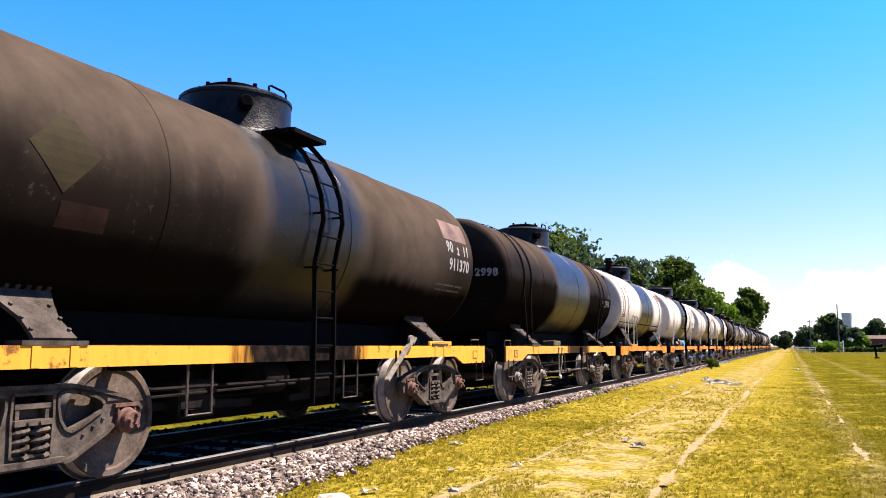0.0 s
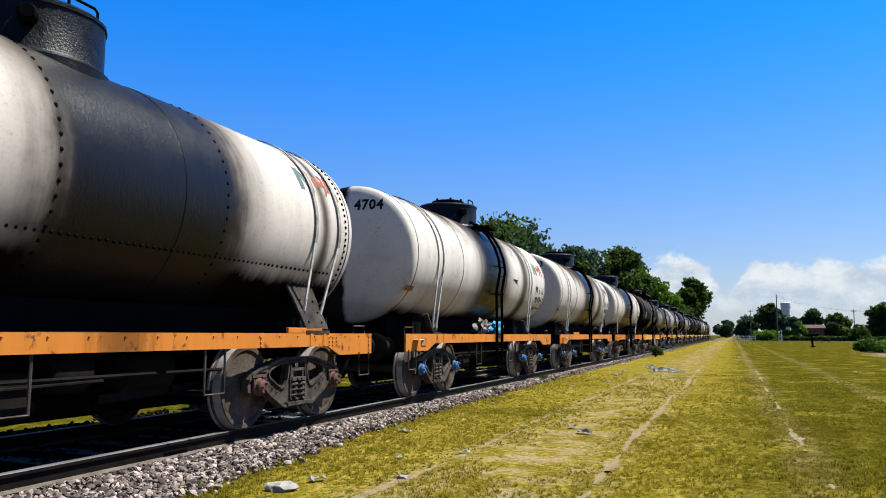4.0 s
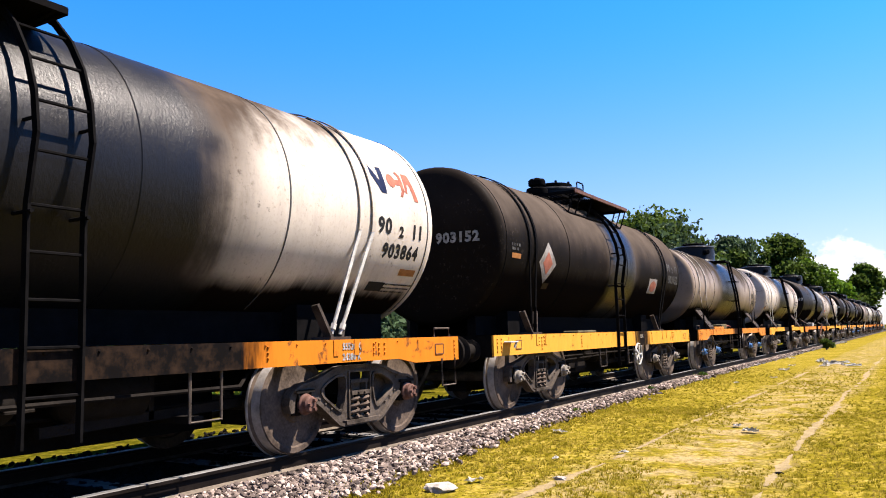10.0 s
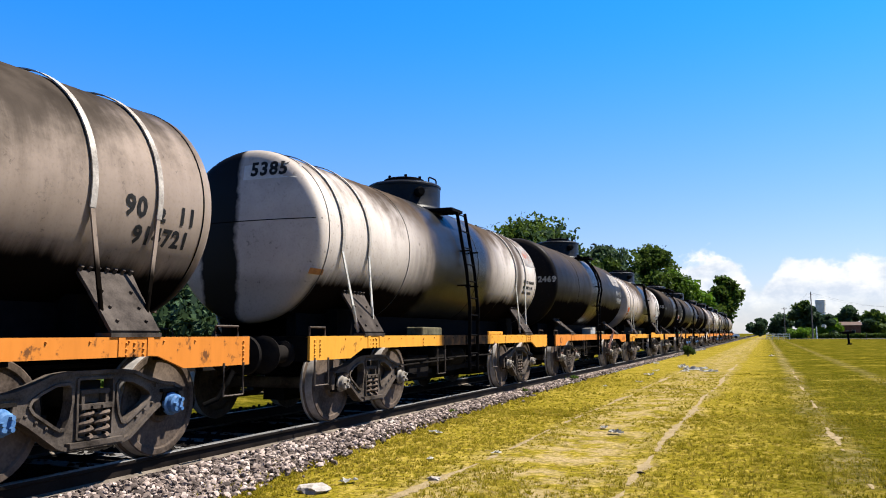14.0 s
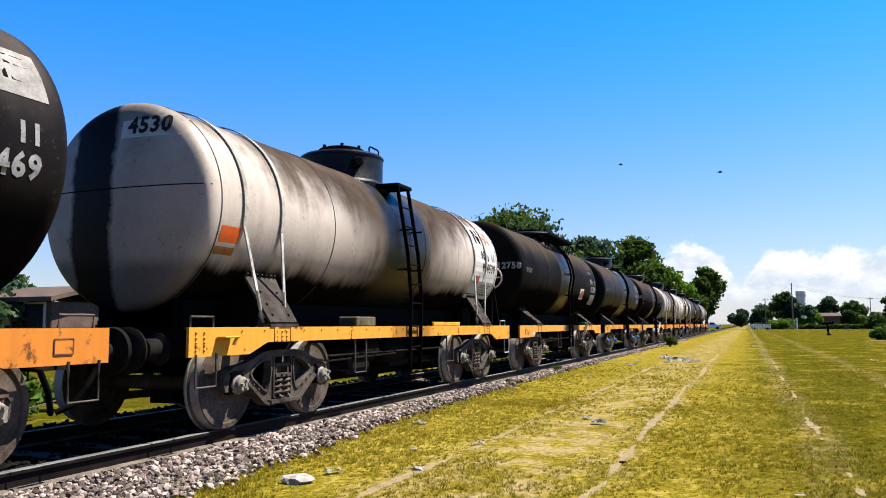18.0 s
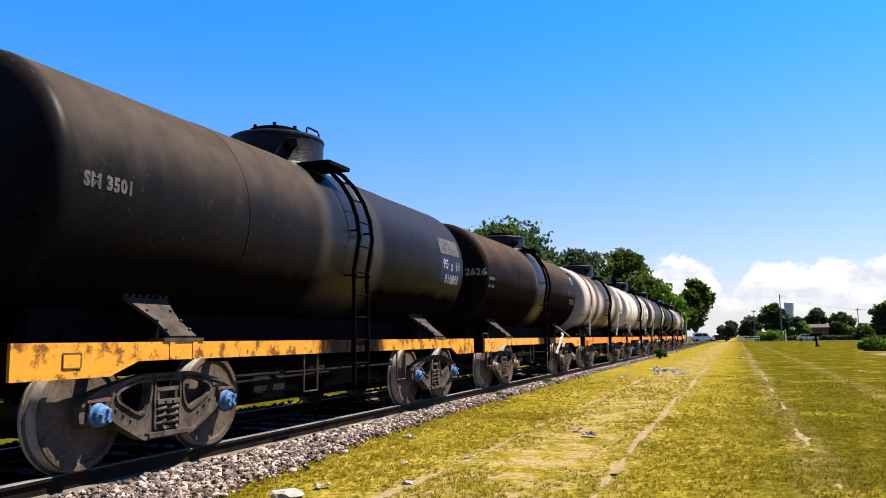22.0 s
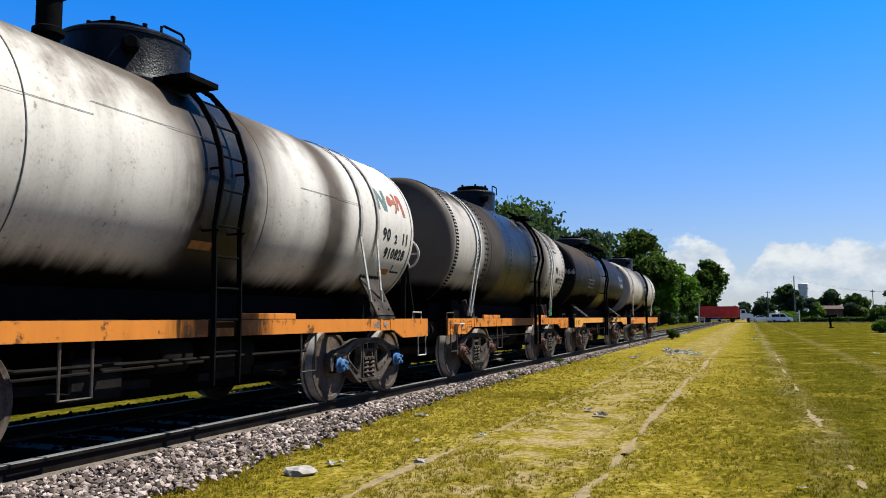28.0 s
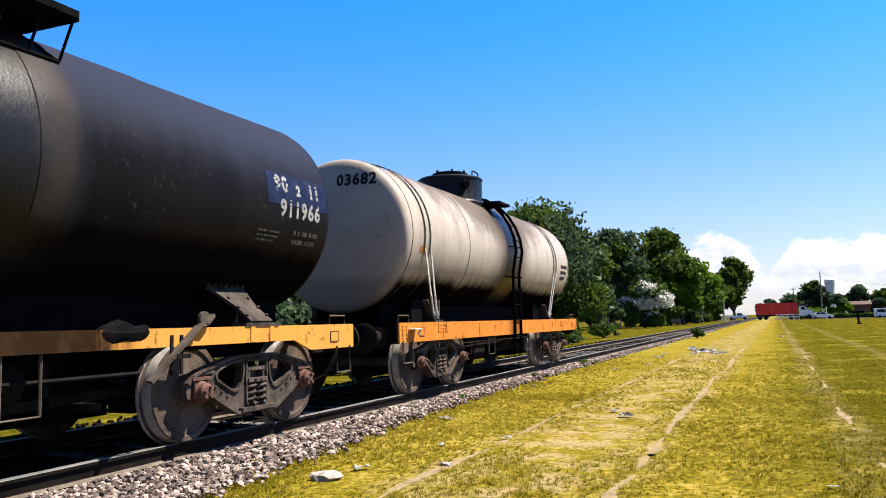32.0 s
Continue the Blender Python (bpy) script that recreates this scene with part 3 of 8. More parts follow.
def platform(parent, y0, y1, x0, x1, z):
    """Small plate deck beside the dome at the ladder's head, with turned-down edges."""
    bm = bmesh.new()
    box(bm, x0, x1, y0, y1, z - 0.008, z + 0.006)
    for y in (y0, y1):
        bar(bm, (x0, y, z - 0.01), (x1, y, z - 0.01), 0.03, 0.05)
    for x in (x0, x1):
        bar(bm, (x, y0, z - 0.01), (x, y1, z - 0.01), 0.03, 0.05)
    deck = part("step_plate", bm, BLACK_IRON, parent)
    for y in (y0 + 0.05, y1 - 0.05):
        bm = bmesh.new()
        bar(bm, (x1 - 0.03, y, z), (x1 - 0.42, y, AXIS_Z + math.sqrt(max(0.02, TANK_R ** 2 - (x1 - 0.42) ** 2))), 0.03, 0.03)
        part("bracket", bm, BLACK_IRON, deck)


def walkway_deck(parent, y0, y1, solid, edge_mat):
    """Broad deck round a low dome: open mesh on a bar frame, a solid plate from solid on, struts down to a rail on the shell."""
    z, x0, x1 = AXIS_Z + TANK_R + 0.012, 0.30, 1.0
    bm = bmesh.new()
    box(bm, x0, x1, solid, y1, z - 0.006, z + 0.006)
    for k in range(9):
        x = x0 + (x1 - x0) * k / 8
        bar(bm, (x, y0, z), (x, solid, z), 0.010, 0.010)
    n = round((solid - y0) / 0.085)
    for k in range(n + 1):
        y = y0 + (solid - y0) * k / n
        bar(bm, (x0, y, z + 0.002), (x1, y, z + 0.002), 0.010, 0.010)
    deck = part("walkway", bm, BLACK_IRON, parent, kind="stuff")
    bm = bmesh.new()
    for y in (y0, y0 + 0.55, y0 + 1.1, solid, y1):
        bar(bm, (x0 - 0.1, y, z - 0.025), (x1, y, z - 0.025), 0.035, 0.045)
    bar(bm, (x0, y0, z - 0.02), (x0, y1, z - 0.02), 0.035, 0.04)
    bar(bm, (0.68, y0, z - 0.02), (0.68, solid, z - 0.02), 0.03, 0.04)
    part("deck_frame", bm, BLACK_IRON, deck)
    bm = bmesh.new()
    bar(bm, (x1, y0, z), (x1, y1, z), 0.04, 0.06)
    part("deck_edge", bm, edge_mat, deck)
    foot = on_tank(0.0, 42.5, 0.02)
    bm = bmesh.new()
    rod(bm, (foot.x, y0 + 0.02, foot.z), (foot.x, y1 - 0.05, foot.z), 0.016, 6)
    for y in (y0 + 0.02, y1 - 0.05):
        rod(bm, (foot.x, y, foot.z), (x0 + 0.15, y - (0.25 if y > 0 else -0.05), z - 0.03), 0.014, 6)
    part("foot_rail", bm, BLACK_IRON, deck)
    for y in (y0 + 0.02, y0 + 0.35, y0 + 0.95, y1 - 0.6, y1 - 0.3, y1 - 0.02):
        bm = bmesh.new()
        rod(bm, (x1 - 0.01, y, z - 0.01), (foot.x, y - 0.03, foot.z), 0.013, 6)
        part("strut", bm, BLACK_IRON, deck)


BOGIE_MESH = {}

# half of each outline of a cast side frame, (along, up), from its middle outwards
SIDE_CAST = dict(
    outer=[(0.30, 0.760), (0.36, 0.752), (0.60, 0.705), (0.84, 0.650), (0.955, 0.605), (1.015, 0.545), (1.025, 0.47), (1.015, 0.405), (0.972, 0.395), (0.962, 0.50), (0.935, 0.555), (0.90, 0.58), (0.80, 0.58),
           (0.755, 0.555), (0.735, 0.50), (0.715, 0.415), (0.655, 0.365), (0.345, 0.205), (0.30, 0.190)],
    window=[(0.215, 0.685), (0.27, 0.704), (0.40, 0.690), (0.53, 0.660), (0.60, 0.628), (0.632, 0.590), (0.615, 0.545), (0.43, 0.445), (0.34, 0.412), (0.285, 0.430), (0.235, 0.50), (0.212, 0.60)],
    middle=[(0.165, 0.275), (0.165, 0.36), (0.172, 0.55), (0.165, 0.70)])
SIDE_CURVED = dict(
    outer=[(0.26, 0.780), (0.40, 0.765), (0.58, 0.700), (0.74, 0.655), (0.88, 0.640), (0.985, 0.595), (1.035, 0.525), (1.045, 0.45), (1.020, 0.385), (0.975, 0.385), (0.965, 0.48), (0.94, 0.54), (0.90, 0.57), (0.80, 0.57),
           (0.76, 0.54), (0.745, 0.49), (0.70, 0.45), (0.62, 0.40), (0.36, 0.215), (0.28, 0.190)],
    window=[(0.225, 0.66), (0.26, 0.690), (0.38, 0.682), (0.50, 0.635), (0.585, 0.585), (0.605, 0.545), (0.57, 0.495), (0.40, 0.385), (0.33, 0.345), (0.285, 0.352), (0.245, 0.43), (0.222, 0.55)],
    middle=[(0.175, 0.265), (0.175, 0.42), (0.180, 0.56), (0.175, 0.72)])


def bogie(parent, y, cast, cap_mat):
    """Four-wheel bogie: cast side frames, springs, bolster and two wheelsets. Returns the wheelsets."""
    shape = SIDE_CAST if cast else SIDE_CURVED
    xa, xb = (0.985, 1.075) if cast else (0.955, 1.045)

    def piece(name, build, mat, holds, label="", smooth=False):
        key = (name, cast, mat.name)
        if key not in BOGIE_MESH:
            bm = bmesh.new()
            build(bm)
            ob = part(name.replace("_far", "").replace("_rear", "").replace("outer_", ""), bm, mat, holds, label, smooth=smooth)
            BOGIE_MESH[key] = ob.data
            return ob
        ob = new(name.replace("_far", "").replace("_rear", "").replace("outer_", ""), BOGIE_MESH[key])
        ob.parent = holds
        return tagged(ob, label)

    def beam(bm):
        bar(bm, (-0.97, 0, 0.60), (0.97, 0, 0.60), 0.26, 0.20)
        box(bm, -0.30, 0.30, -0.22, 0.22, 0.68, 0.80)
    top = piece("bogie", beam, STEEL_DARK, parent)
    top.location = (0, y, 0)

    def both(half):
        return [(-u, v) for u, v in half[::-1]] + list(half)

    def ribbed(bm, side, loop, wide, lift, shut=True):
        n = len(loop)
        for k in range(n if shut else n - 1):
            (u0, v0), (u1, v1) = loop[k], loop[(k + 1) % n]
            bar(bm, (side * xb, u0, v0), (side * xb, u1, v1), wide, lift, (side, 0, 0))

    for side in (-1, 1):
        def frame_shape(bm):
            windows = [shape["window"], [(-u, v) for u, v in shape["window"]]]
            outer, middle = both(shape["outer"]), both(shape["middle"])
            prism(bm, outer, *sorted((side * xa, side * xb)), "x", [*windows, middle])
            for hole in windows:
                ribbed(bm, side, hole, 0.022, 0.036)
            ribbed(bm, side, [(u, v - 0.012) for u, v in both(shape["outer"][:6])], 0.030, 0.046, False)
            low = shape["outer"][-4:]
            ribbed(bm, side, [(-u, v + 0.014) for u, v in low] + [(u, v + 0.014) for u, v in low[::-1]], 0.030, 0.075, False)
            ribbed(bm, side, middle, 0.020, 0.040)
            # spring seat and casting pads
            box(bm, *sorted((side * (xa - 0.03), side * (xb + 0.055))), -0.27, 0.27, 0.205, 0.245)
            for e in (-1, 1):
                box(bm, *sorted((side * xb, side * (xb + 0.012))), *sorted((e * 0.66, e * 0.80)), 0.612, 0.640)
                for k in range(3):
                    m = pose(side * xb, e * (0.45 + 0.09 * k), 0.375 + 0.052 * k, 0, 90 * side, 0)
                    lathe(bm, [(0.014, 0.0), (0.014, 0.012), (0.0, 0.018)], 6, m)
        name = "side_frame" if side > 0 else "side_frame_far"
        piece(name, frame_shape, BOGIE_CAST if cast else STEEL_GREY, top, "dusty grey cast-steel bogie side frame" if cast else "grimy cast-steel bogie side frame")
        for u in (-0.082, 0.082):
            def coil(bm):
                turns, n = 3.5, 46
                pipe(bm, [(side * (xa + xb) / 2 + side * 0.012 + 0.068 * math.cos(2 * math.pi * turns * i / n), u + 0.068 * math.sin(2 * math.pi * turns * i / n), 0.262 + 0.215 * i / n) for i in range(n + 1)], 0.0195, 6)
                lathe(bm, [(0.036, 0.25), (0.036, 0.48)], 8, pose(side * (xa + xb) / 2, u, 0))
            piece("coil_spring" if u < 0 else "outer_coil_spring", coil, BOGIE_CAST if cast else WHEEL_STEEL, top) if side > 0 else None

        def bolster(bm):
            box(bm, *sorted((side * (xa - 0.02), side * (xb + 0.035))), -0.155, 0.155, 0.485, 0.525)
            box(bm, *sorted((side * (xa - 0.02), side * (xb + 0.015))), -0.145, 0.145, 0.60, 0.635)
            for e in (-0.135, 0.105):
                box(bm, *sorted((side * (xa - 0.02), side * (xb + 0.010))), e, e + 0.03, 0.526, 0.599)
            box(bm, *sorted((side * (xa - 0.02), side * (xa + 0.03))), -0.10, 0.10, 0.53, 0.595)
            for e in (-0.05, 0.05):
                rod(bm, (side * xb, e, 0.505), (side * (xb + 0.055), e, 0.505), 0.014, 6)
        piece("bolster_end" if side > 0 else "bolster_end_far", bolster, BOGIE_CAST if cast else STEEL_GREY, top)
        for e in (-BASE, BASE):
            def axle_box(bm):
                box(bm, *sorted((side * 0.93, side * (xb + 0.012))), e - 0.105, e + 0.105, 0.355, 0.565)
                chamfer(bm, 0.028, 2)
                box(bm, *sorted((side * xb, side * (xb + 0.035))), e - 0.125, e + 0.125, 0.560, 0.588)
                for k in (-0.085, 0.085):
                    rod(bm, (side * (xb + 0.016), e + k, 0.40), (side * (xb + 0.016), e + k, 0.59), 0.013, 6)
            piece("axle_box" + ("" if side > 0 else "_far") + ("" if e < 0 else "_rear"), axle_box, CAP_RUST if cast else STEEL_DARK, top)

            def cap(bm):
                m = pose(side * (xb + 0.010), e, WHEEL_R, 0, 90 * side, 0)
                lathe(bm, [(0.0, 0.0), (0.100, 0.0), (0.100, 0.022), (0.084, 0.036), (0.080, 0.075), (0.062, 0.092), (0.0, 0.094)], 20, m)
                for k in range(3):
                    a = 2 * math.pi * k / 3 + 0.5
                    rod(bm, m @ Vector((0.046 * math.cos(a), 0.046 * math.sin(a), 0.085)), m @ Vector((0.046 * math.cos(a), 0.046 * math.sin(a), 0.122)), 0.019, 6)
            piece("axle_cap" + ("" if side > 0 else "_far") + ("" if e < 0 else "_rear"), cap, cap_mat, top, smooth=True)

    def brake(bm):
        box(bm, -0.16, 0.16, -0.72, 0.72, 0.22, 0.49)
        for s in (-1, 1):
            bar(bm, (-0.90, s * 0.36, 0.40), (0.90, s * 0.36, 0.40), 0.09, 0.11)
            for x in (-0.84, 0.84):
                bar(bm, (x - 0.05, s * 0.38, 0.44), (x + 0.05, s * 0.38, 0.44), 0.05, 0.30)
    piece("brake_beam", brake, STEEL_DARK, top)
    return [(wheelset(top), e) for e in (-BASE, BASE)]


WHEEL_MESH = []


def wheelset(parent):
    """Two wheels on their axle, turning about x; the mesh is shared."""
    if not WHEEL_MESH:
        bm = bmesh.new()
        rod(bm, (-0.98, 0, 0), (0.98, 0, 0), 0.075, 14)
        bodies = []
        for side in (-1, 1):
            m = pose(side * 0.80, 0, 0, 0, 90 * side, 0)
            lathe(bm, [(0.09, -0.03), (0.15, -0.03), (0.17, 0.01), (0.30, 0.035), (0.375, 0.02), (0.385, -0.02), (0.485, -0.02), (0.490, 0.0), (0.484, 0.015), (0.462, 0.035),
                       (WHEEL_R, 0.13), (WHEEL_R - 0.01, 0.14), (0.398, 0.14), (0.385, 0.122), (0.28, 0.118), (0.17, 0.135), (0.155, 0.160), (0.09, 0.160)], 44, m)
        me = bpy.data.meshes.new("wheelset")
        bmesh.ops.recalc_face_normals(bm, faces=bm.faces)
        bm.to_mesh(me)
        bm.free()
        me.materials.append(WHEEL_STEEL)
        me.materials.append(TREAD)
        for p in me.polygons:
            c = p.center
            r = math.hypot(c.y, c.z)
            if r > 0.44 and abs(p.normal.x) < 0.6:
                p.material_index = 1
        me.shade_smooth()
        me.set_sharp_from_angle(angle=radians(40))
        WHEEL_MESH.append(me)
    ob = new("wheelset", WHEEL_MESH[0])
    ob.parent = parent
    return ob


def rivet_rows(bm, side, ys, zs, r=0.014):
    for y in ys:
        for z in zs:
            m = pose(side * HALF_W, y, z, 0, 90 * side, 0)
            lathe(bm, [(r, -0.002), (r, 0.006), (r * 0.6, 0.014), (0.0, 0.016)], 6, m)


def sole_bar(parent, side, mat, deep, rivets, low):
    """Side beam of the frame, deeper at the ends."""
    bm = bmesh.new()
    h = 0.16 if not deep else 0.22
    d = 0.275
    L = HALF_L
    out = [(-L, TOP_Z - d), (-L, TOP_Z), (L, TOP_Z), (L, TOP_Z - d), (L - 0.95, TOP_Z - d), (L - 1.28, TOP_Z - h), (-L + 1.28, TOP_Z - h), (-L + 0.95, TOP_Z - d)]
    if low:
        out = [(-L, TOP_Z - d), (-L, TOP_Z), (L, TOP_Z), (L, TOP_Z - d)]
    prism(bm, out, side * (HALF_W - 0.03), side * HALF_W, "x")
    # flanges of the channel
    box(bm, *sorted((side * (HALF_W - 0.055), side * (HALF_W - 0.032))), -L, L, TOP_Z - 0.022, TOP_Z - 0.002)
    if rivets:
        k = [-L + 0.10, -L + 0.22, -3.57, -3.66, -3.76, -2.03, 2.03, 3.57, 3.66, 3.76, L - 0.10]
        for z in (-0.17, -0.215):
            rivet_rows(bm, side, [-L + 0.10, -L + 0.22, L - 0.10] + ([-3.66, -2.03, 2.03, 3.66] if low else []), (TOP_Z + z,))
        rivet_rows(bm, side, k, (TOP_Z - 0.05, TOP_Z - 0.10, TOP_Z - 0.145))
        rivet_rows(bm, side, [i * 0.4 - 4.4 for i in range(23)], (TOP_Z - 0.035,), 0.010)
    return part("sole_bar", bm, mat, parent)


def saddle(parent, y, side, kind, mat):
    """Saddle that holds the shell on the frame at one side."""
    bm = bmesh.new()
    if kind in ("plate", "panel"):
        # leaning gusset plate that hugs the shell's underside
        top_a = radians(-52 if kind == "plate" else -40)
        tx, tz = (TANK_R + 0.02) * math.cos(top_a), AXIS_Z + (TANK_R + 0.02) * math.sin(top_a)
        up, out = Vector((side * tx, 0, tz)), Vector((side * (HALF_W - 0.02), 0, TOP_Z + 0.03))
        n = Vector((side * 0.6, 0, 0.8)) * 0.03
        o1, o2, o3 = (0.235, 0.165, 0.185) if kind == "plate" else (0.285, 0.275, 0.27)
        pts = [(up, -0.30), (up, 0.30), (up.lerp(out, 0.25), o1), (up.lerp(out, 0.6), o2), (out, o3), (out, -o3), (up.lerp(out, 0.6), -o2), (up.lerp(out, 0.25), -o1)]
        a = [bm.verts.new(p + Vector((0, y + o, 0))) for p, o in pts]
        b = [bm.verts.new(p + Vector((0, y + o, 0)) + n) for p, o in pts]
        bm.faces.new(a)
        bm.faces.new(b[::-1])
        for i in range(8):
            bm.faces.new((a[i], b[i], b[(i + 1) % 8], a[(i + 1) % 8]))
        box(bm, *sorted((side * (HALF_W - 0.16), side * (HALF_W + 0.01))), y - 0.28, y + 0.28, TOP_Z, TOP_Z + 0.035)
        for i in range(7):
            o = -0.27 + 0.09 * i
            p = up + Vector((side * 0.01, y + o, 0.02))
            rod(bm, p, p + n * 1.5, 0.02, 6)
        for u in (0.35, 0.62, 0.85):
            for o in (-0.16, 0.16):
                p = up.lerp(out, u) + Vector((0, y + o, 0))
                rod(bm, p, p + n * 1.6, 0.016, 6)
    else:
        for o in (-0.17, 0.17):
            bar(bm, (side * (HALF_W - 0.14), y + o * 0.4, TOP_Z), (side * (HALF_W - 0.20), y + o * 1.3, TOP_Z + 0.34), 0.035, 0.09, (side, 0, 0))
        box(bm, *sorted((side * (HALF_W - 0.30), side * (HALF_W - 0.06))), y - 0.16, y + 0.16, TOP_Z, TOP_Z + 0.03)
    bm2 = part("saddle", bm, mat, parent)
    return bm2


def strap_pair(parent, y, foot, mat, bar_mat, gap=0.34):
    """Two flat straps over the shell, each drawn straight down to the frame by a bar with a tightening nut."""
    for o in (-gap / 2, gap / 2):
        st = part("strap", band(y + o - 0.030, y + o + 0.030, 0.014, -10, 190), mat, parent)
        for side in (-1, 1):
            a = on_tank(y + o, -10, 0.014)
            a = Vector((side * a.x, a.y, a.z))
            end = Vector((side * (HALF_W - 0.13), foot + o * 0.62, TOP_Z + 0.05))
            bend = a.lerp(end, 0.68)
            bm = bmesh.new()
            bar(bm, a, bend, 0.042, 0.016, (side, 0, 0))
            rod(bm, a.lerp(end, 0.66), end, 0.020, 8)
            rod(bm, a.lerp(end, 0.90), a.lerp(end, 0.95), 0.032, 6)
            part("tension_rod", bm, bar_mat, st)


def end_gear(parent, end, bar_mat, wheel):
    """Headstock, coupler, buffer block, hoses, grab irons and steps at one end."""
    L = HALF_L * end
    bm = bmesh.new()
    box(bm, -HALF_W + 0.03, HALF_W - 0.03, *sorted((L, L - end * 0.06)), TOP_Z - 0.29, TOP_Z - 0.003)
    part("headstock", bm, BLACK_IRON, parent)
    bm = bmesh.new()
    m = pose(0, L, 0.80) @ (LIE_Y if end > 0 else pose(0, 0, 0, 90))
    lathe(bm, [(0.13, -0.05), (0.15, 0.0), (0.09, 0.03), (0.085, 0.24)], 16, m)
    box(bm, -0.13, 0.13, *sorted((L + end * 0.22, L + end * 0.50)), 0.66, 0.94)
    box(bm, -0.16, -0.02, *sorted((L + end * 0.46, L + end * 0.60)), 0.66, 0.94)
    part("coupler", bm, STEEL_DARK, parent)
    for side in (-1, 1):
        bm = bmesh.new()
        m = pose(side * 0.86, L, 0.84) @ (LIE_Y if end > 0 else pose(0, 0, 0, 90))
        lathe(bm, [(0.15, 0.0), (0.15, 0.03), (0.10, 0.05), (0.10, 0.22), (0.075, 0.23), (0.075, 0.36), (0.20, 0.37), (0.21, 0.40), (0.16, 0.43), (0.0, 0.44)], 22, m)
        part("buffer", bm, STEEL_DARK, parent, smooth=True)
    bm = bmesh.new()
    pipe(bm, [(0.30, L, 0.72), (0.30, L + end * 0.16, 0.68), (0.28, L + end * 0.27, 0.50), (0.22, L + end * 0.36, 0.34), (0.12, L + end * 0.46, 0.28)], 0.028, 8)
    part("brake_hose", bm, BLACK_IRON, parent)
    for side in (-1, 1) if bar_mat else ():
        bm = bmesh.new()
        x, y0 = side * (HALF_W + 0.005), L - end * 0.10
        pipe(bm, [(x, y0, TOP_Z - 0.25), (x, y0, TOP_Z - 0.56), (x, y0 - end * 0.30, TOP_Z - 0.56), (x, y0 - end * 0.30, TOP_Z - 0.25)], 0.013)
        part("step_iron", bm, bar_mat, parent)
        bm = bmesh.new()
        x = side * (HALF_W - 0.07)
        pipe(bm, [(x, y0, TOP_Z), (x, y0, TOP_Z + 0.10), (x, y0 - end * 0.34, TOP_Z + 0.10), (x, y0 - end * 0.34, TOP_Z)], 0.013)
        part("grab_iron", bm, bar_mat, parent)
    if wheel:
        bm = bmesh.new()
        c = Vector((0.80, L - end * 0.28, 2.08))
        n = 24
        pipe(bm, [c + Vector((0, 0.0, 0)) + Vector((0.235 * math.cos(2 * math.pi * i / n), end * 0.30, 0.235 * math.sin(2 * math.pi * i / n))) for i in range(n + 1)], 0.018, 6)
        for k in range(5):
            a = 2 * math.pi * k / 5
            bar(bm, c + Vector((0, end * 0.30, 0)), c + Vector((0.23 * math.cos(a), end * 0.30, 0.23 * math.sin(a))), 0.03, 0.015, (0, 1, 0))
        hw = part("hand_brake_wheel", bm, WHITE_BAR, parent)
        bm = bmesh.new()
        rod(bm, c + Vector((0, end * 0.10, 0)), c + Vector((0, end * 0.31, 0)), 0.02, 8)
        bar(bm, (0.80, L - end * 0.05, TOP_Z), (0.80, L - end * 0.05, 2.16), 0.07, 0.05, (0, 1, 0))
        bar(bm, (0.98, L - end * 0.05, TOP_Z), (0.84, L - end * 0.05, 2.0), 0.04, 0.04, (0, 1, 0))
        part("hand_brake_stand", bm, BLACK_IRON, hw)


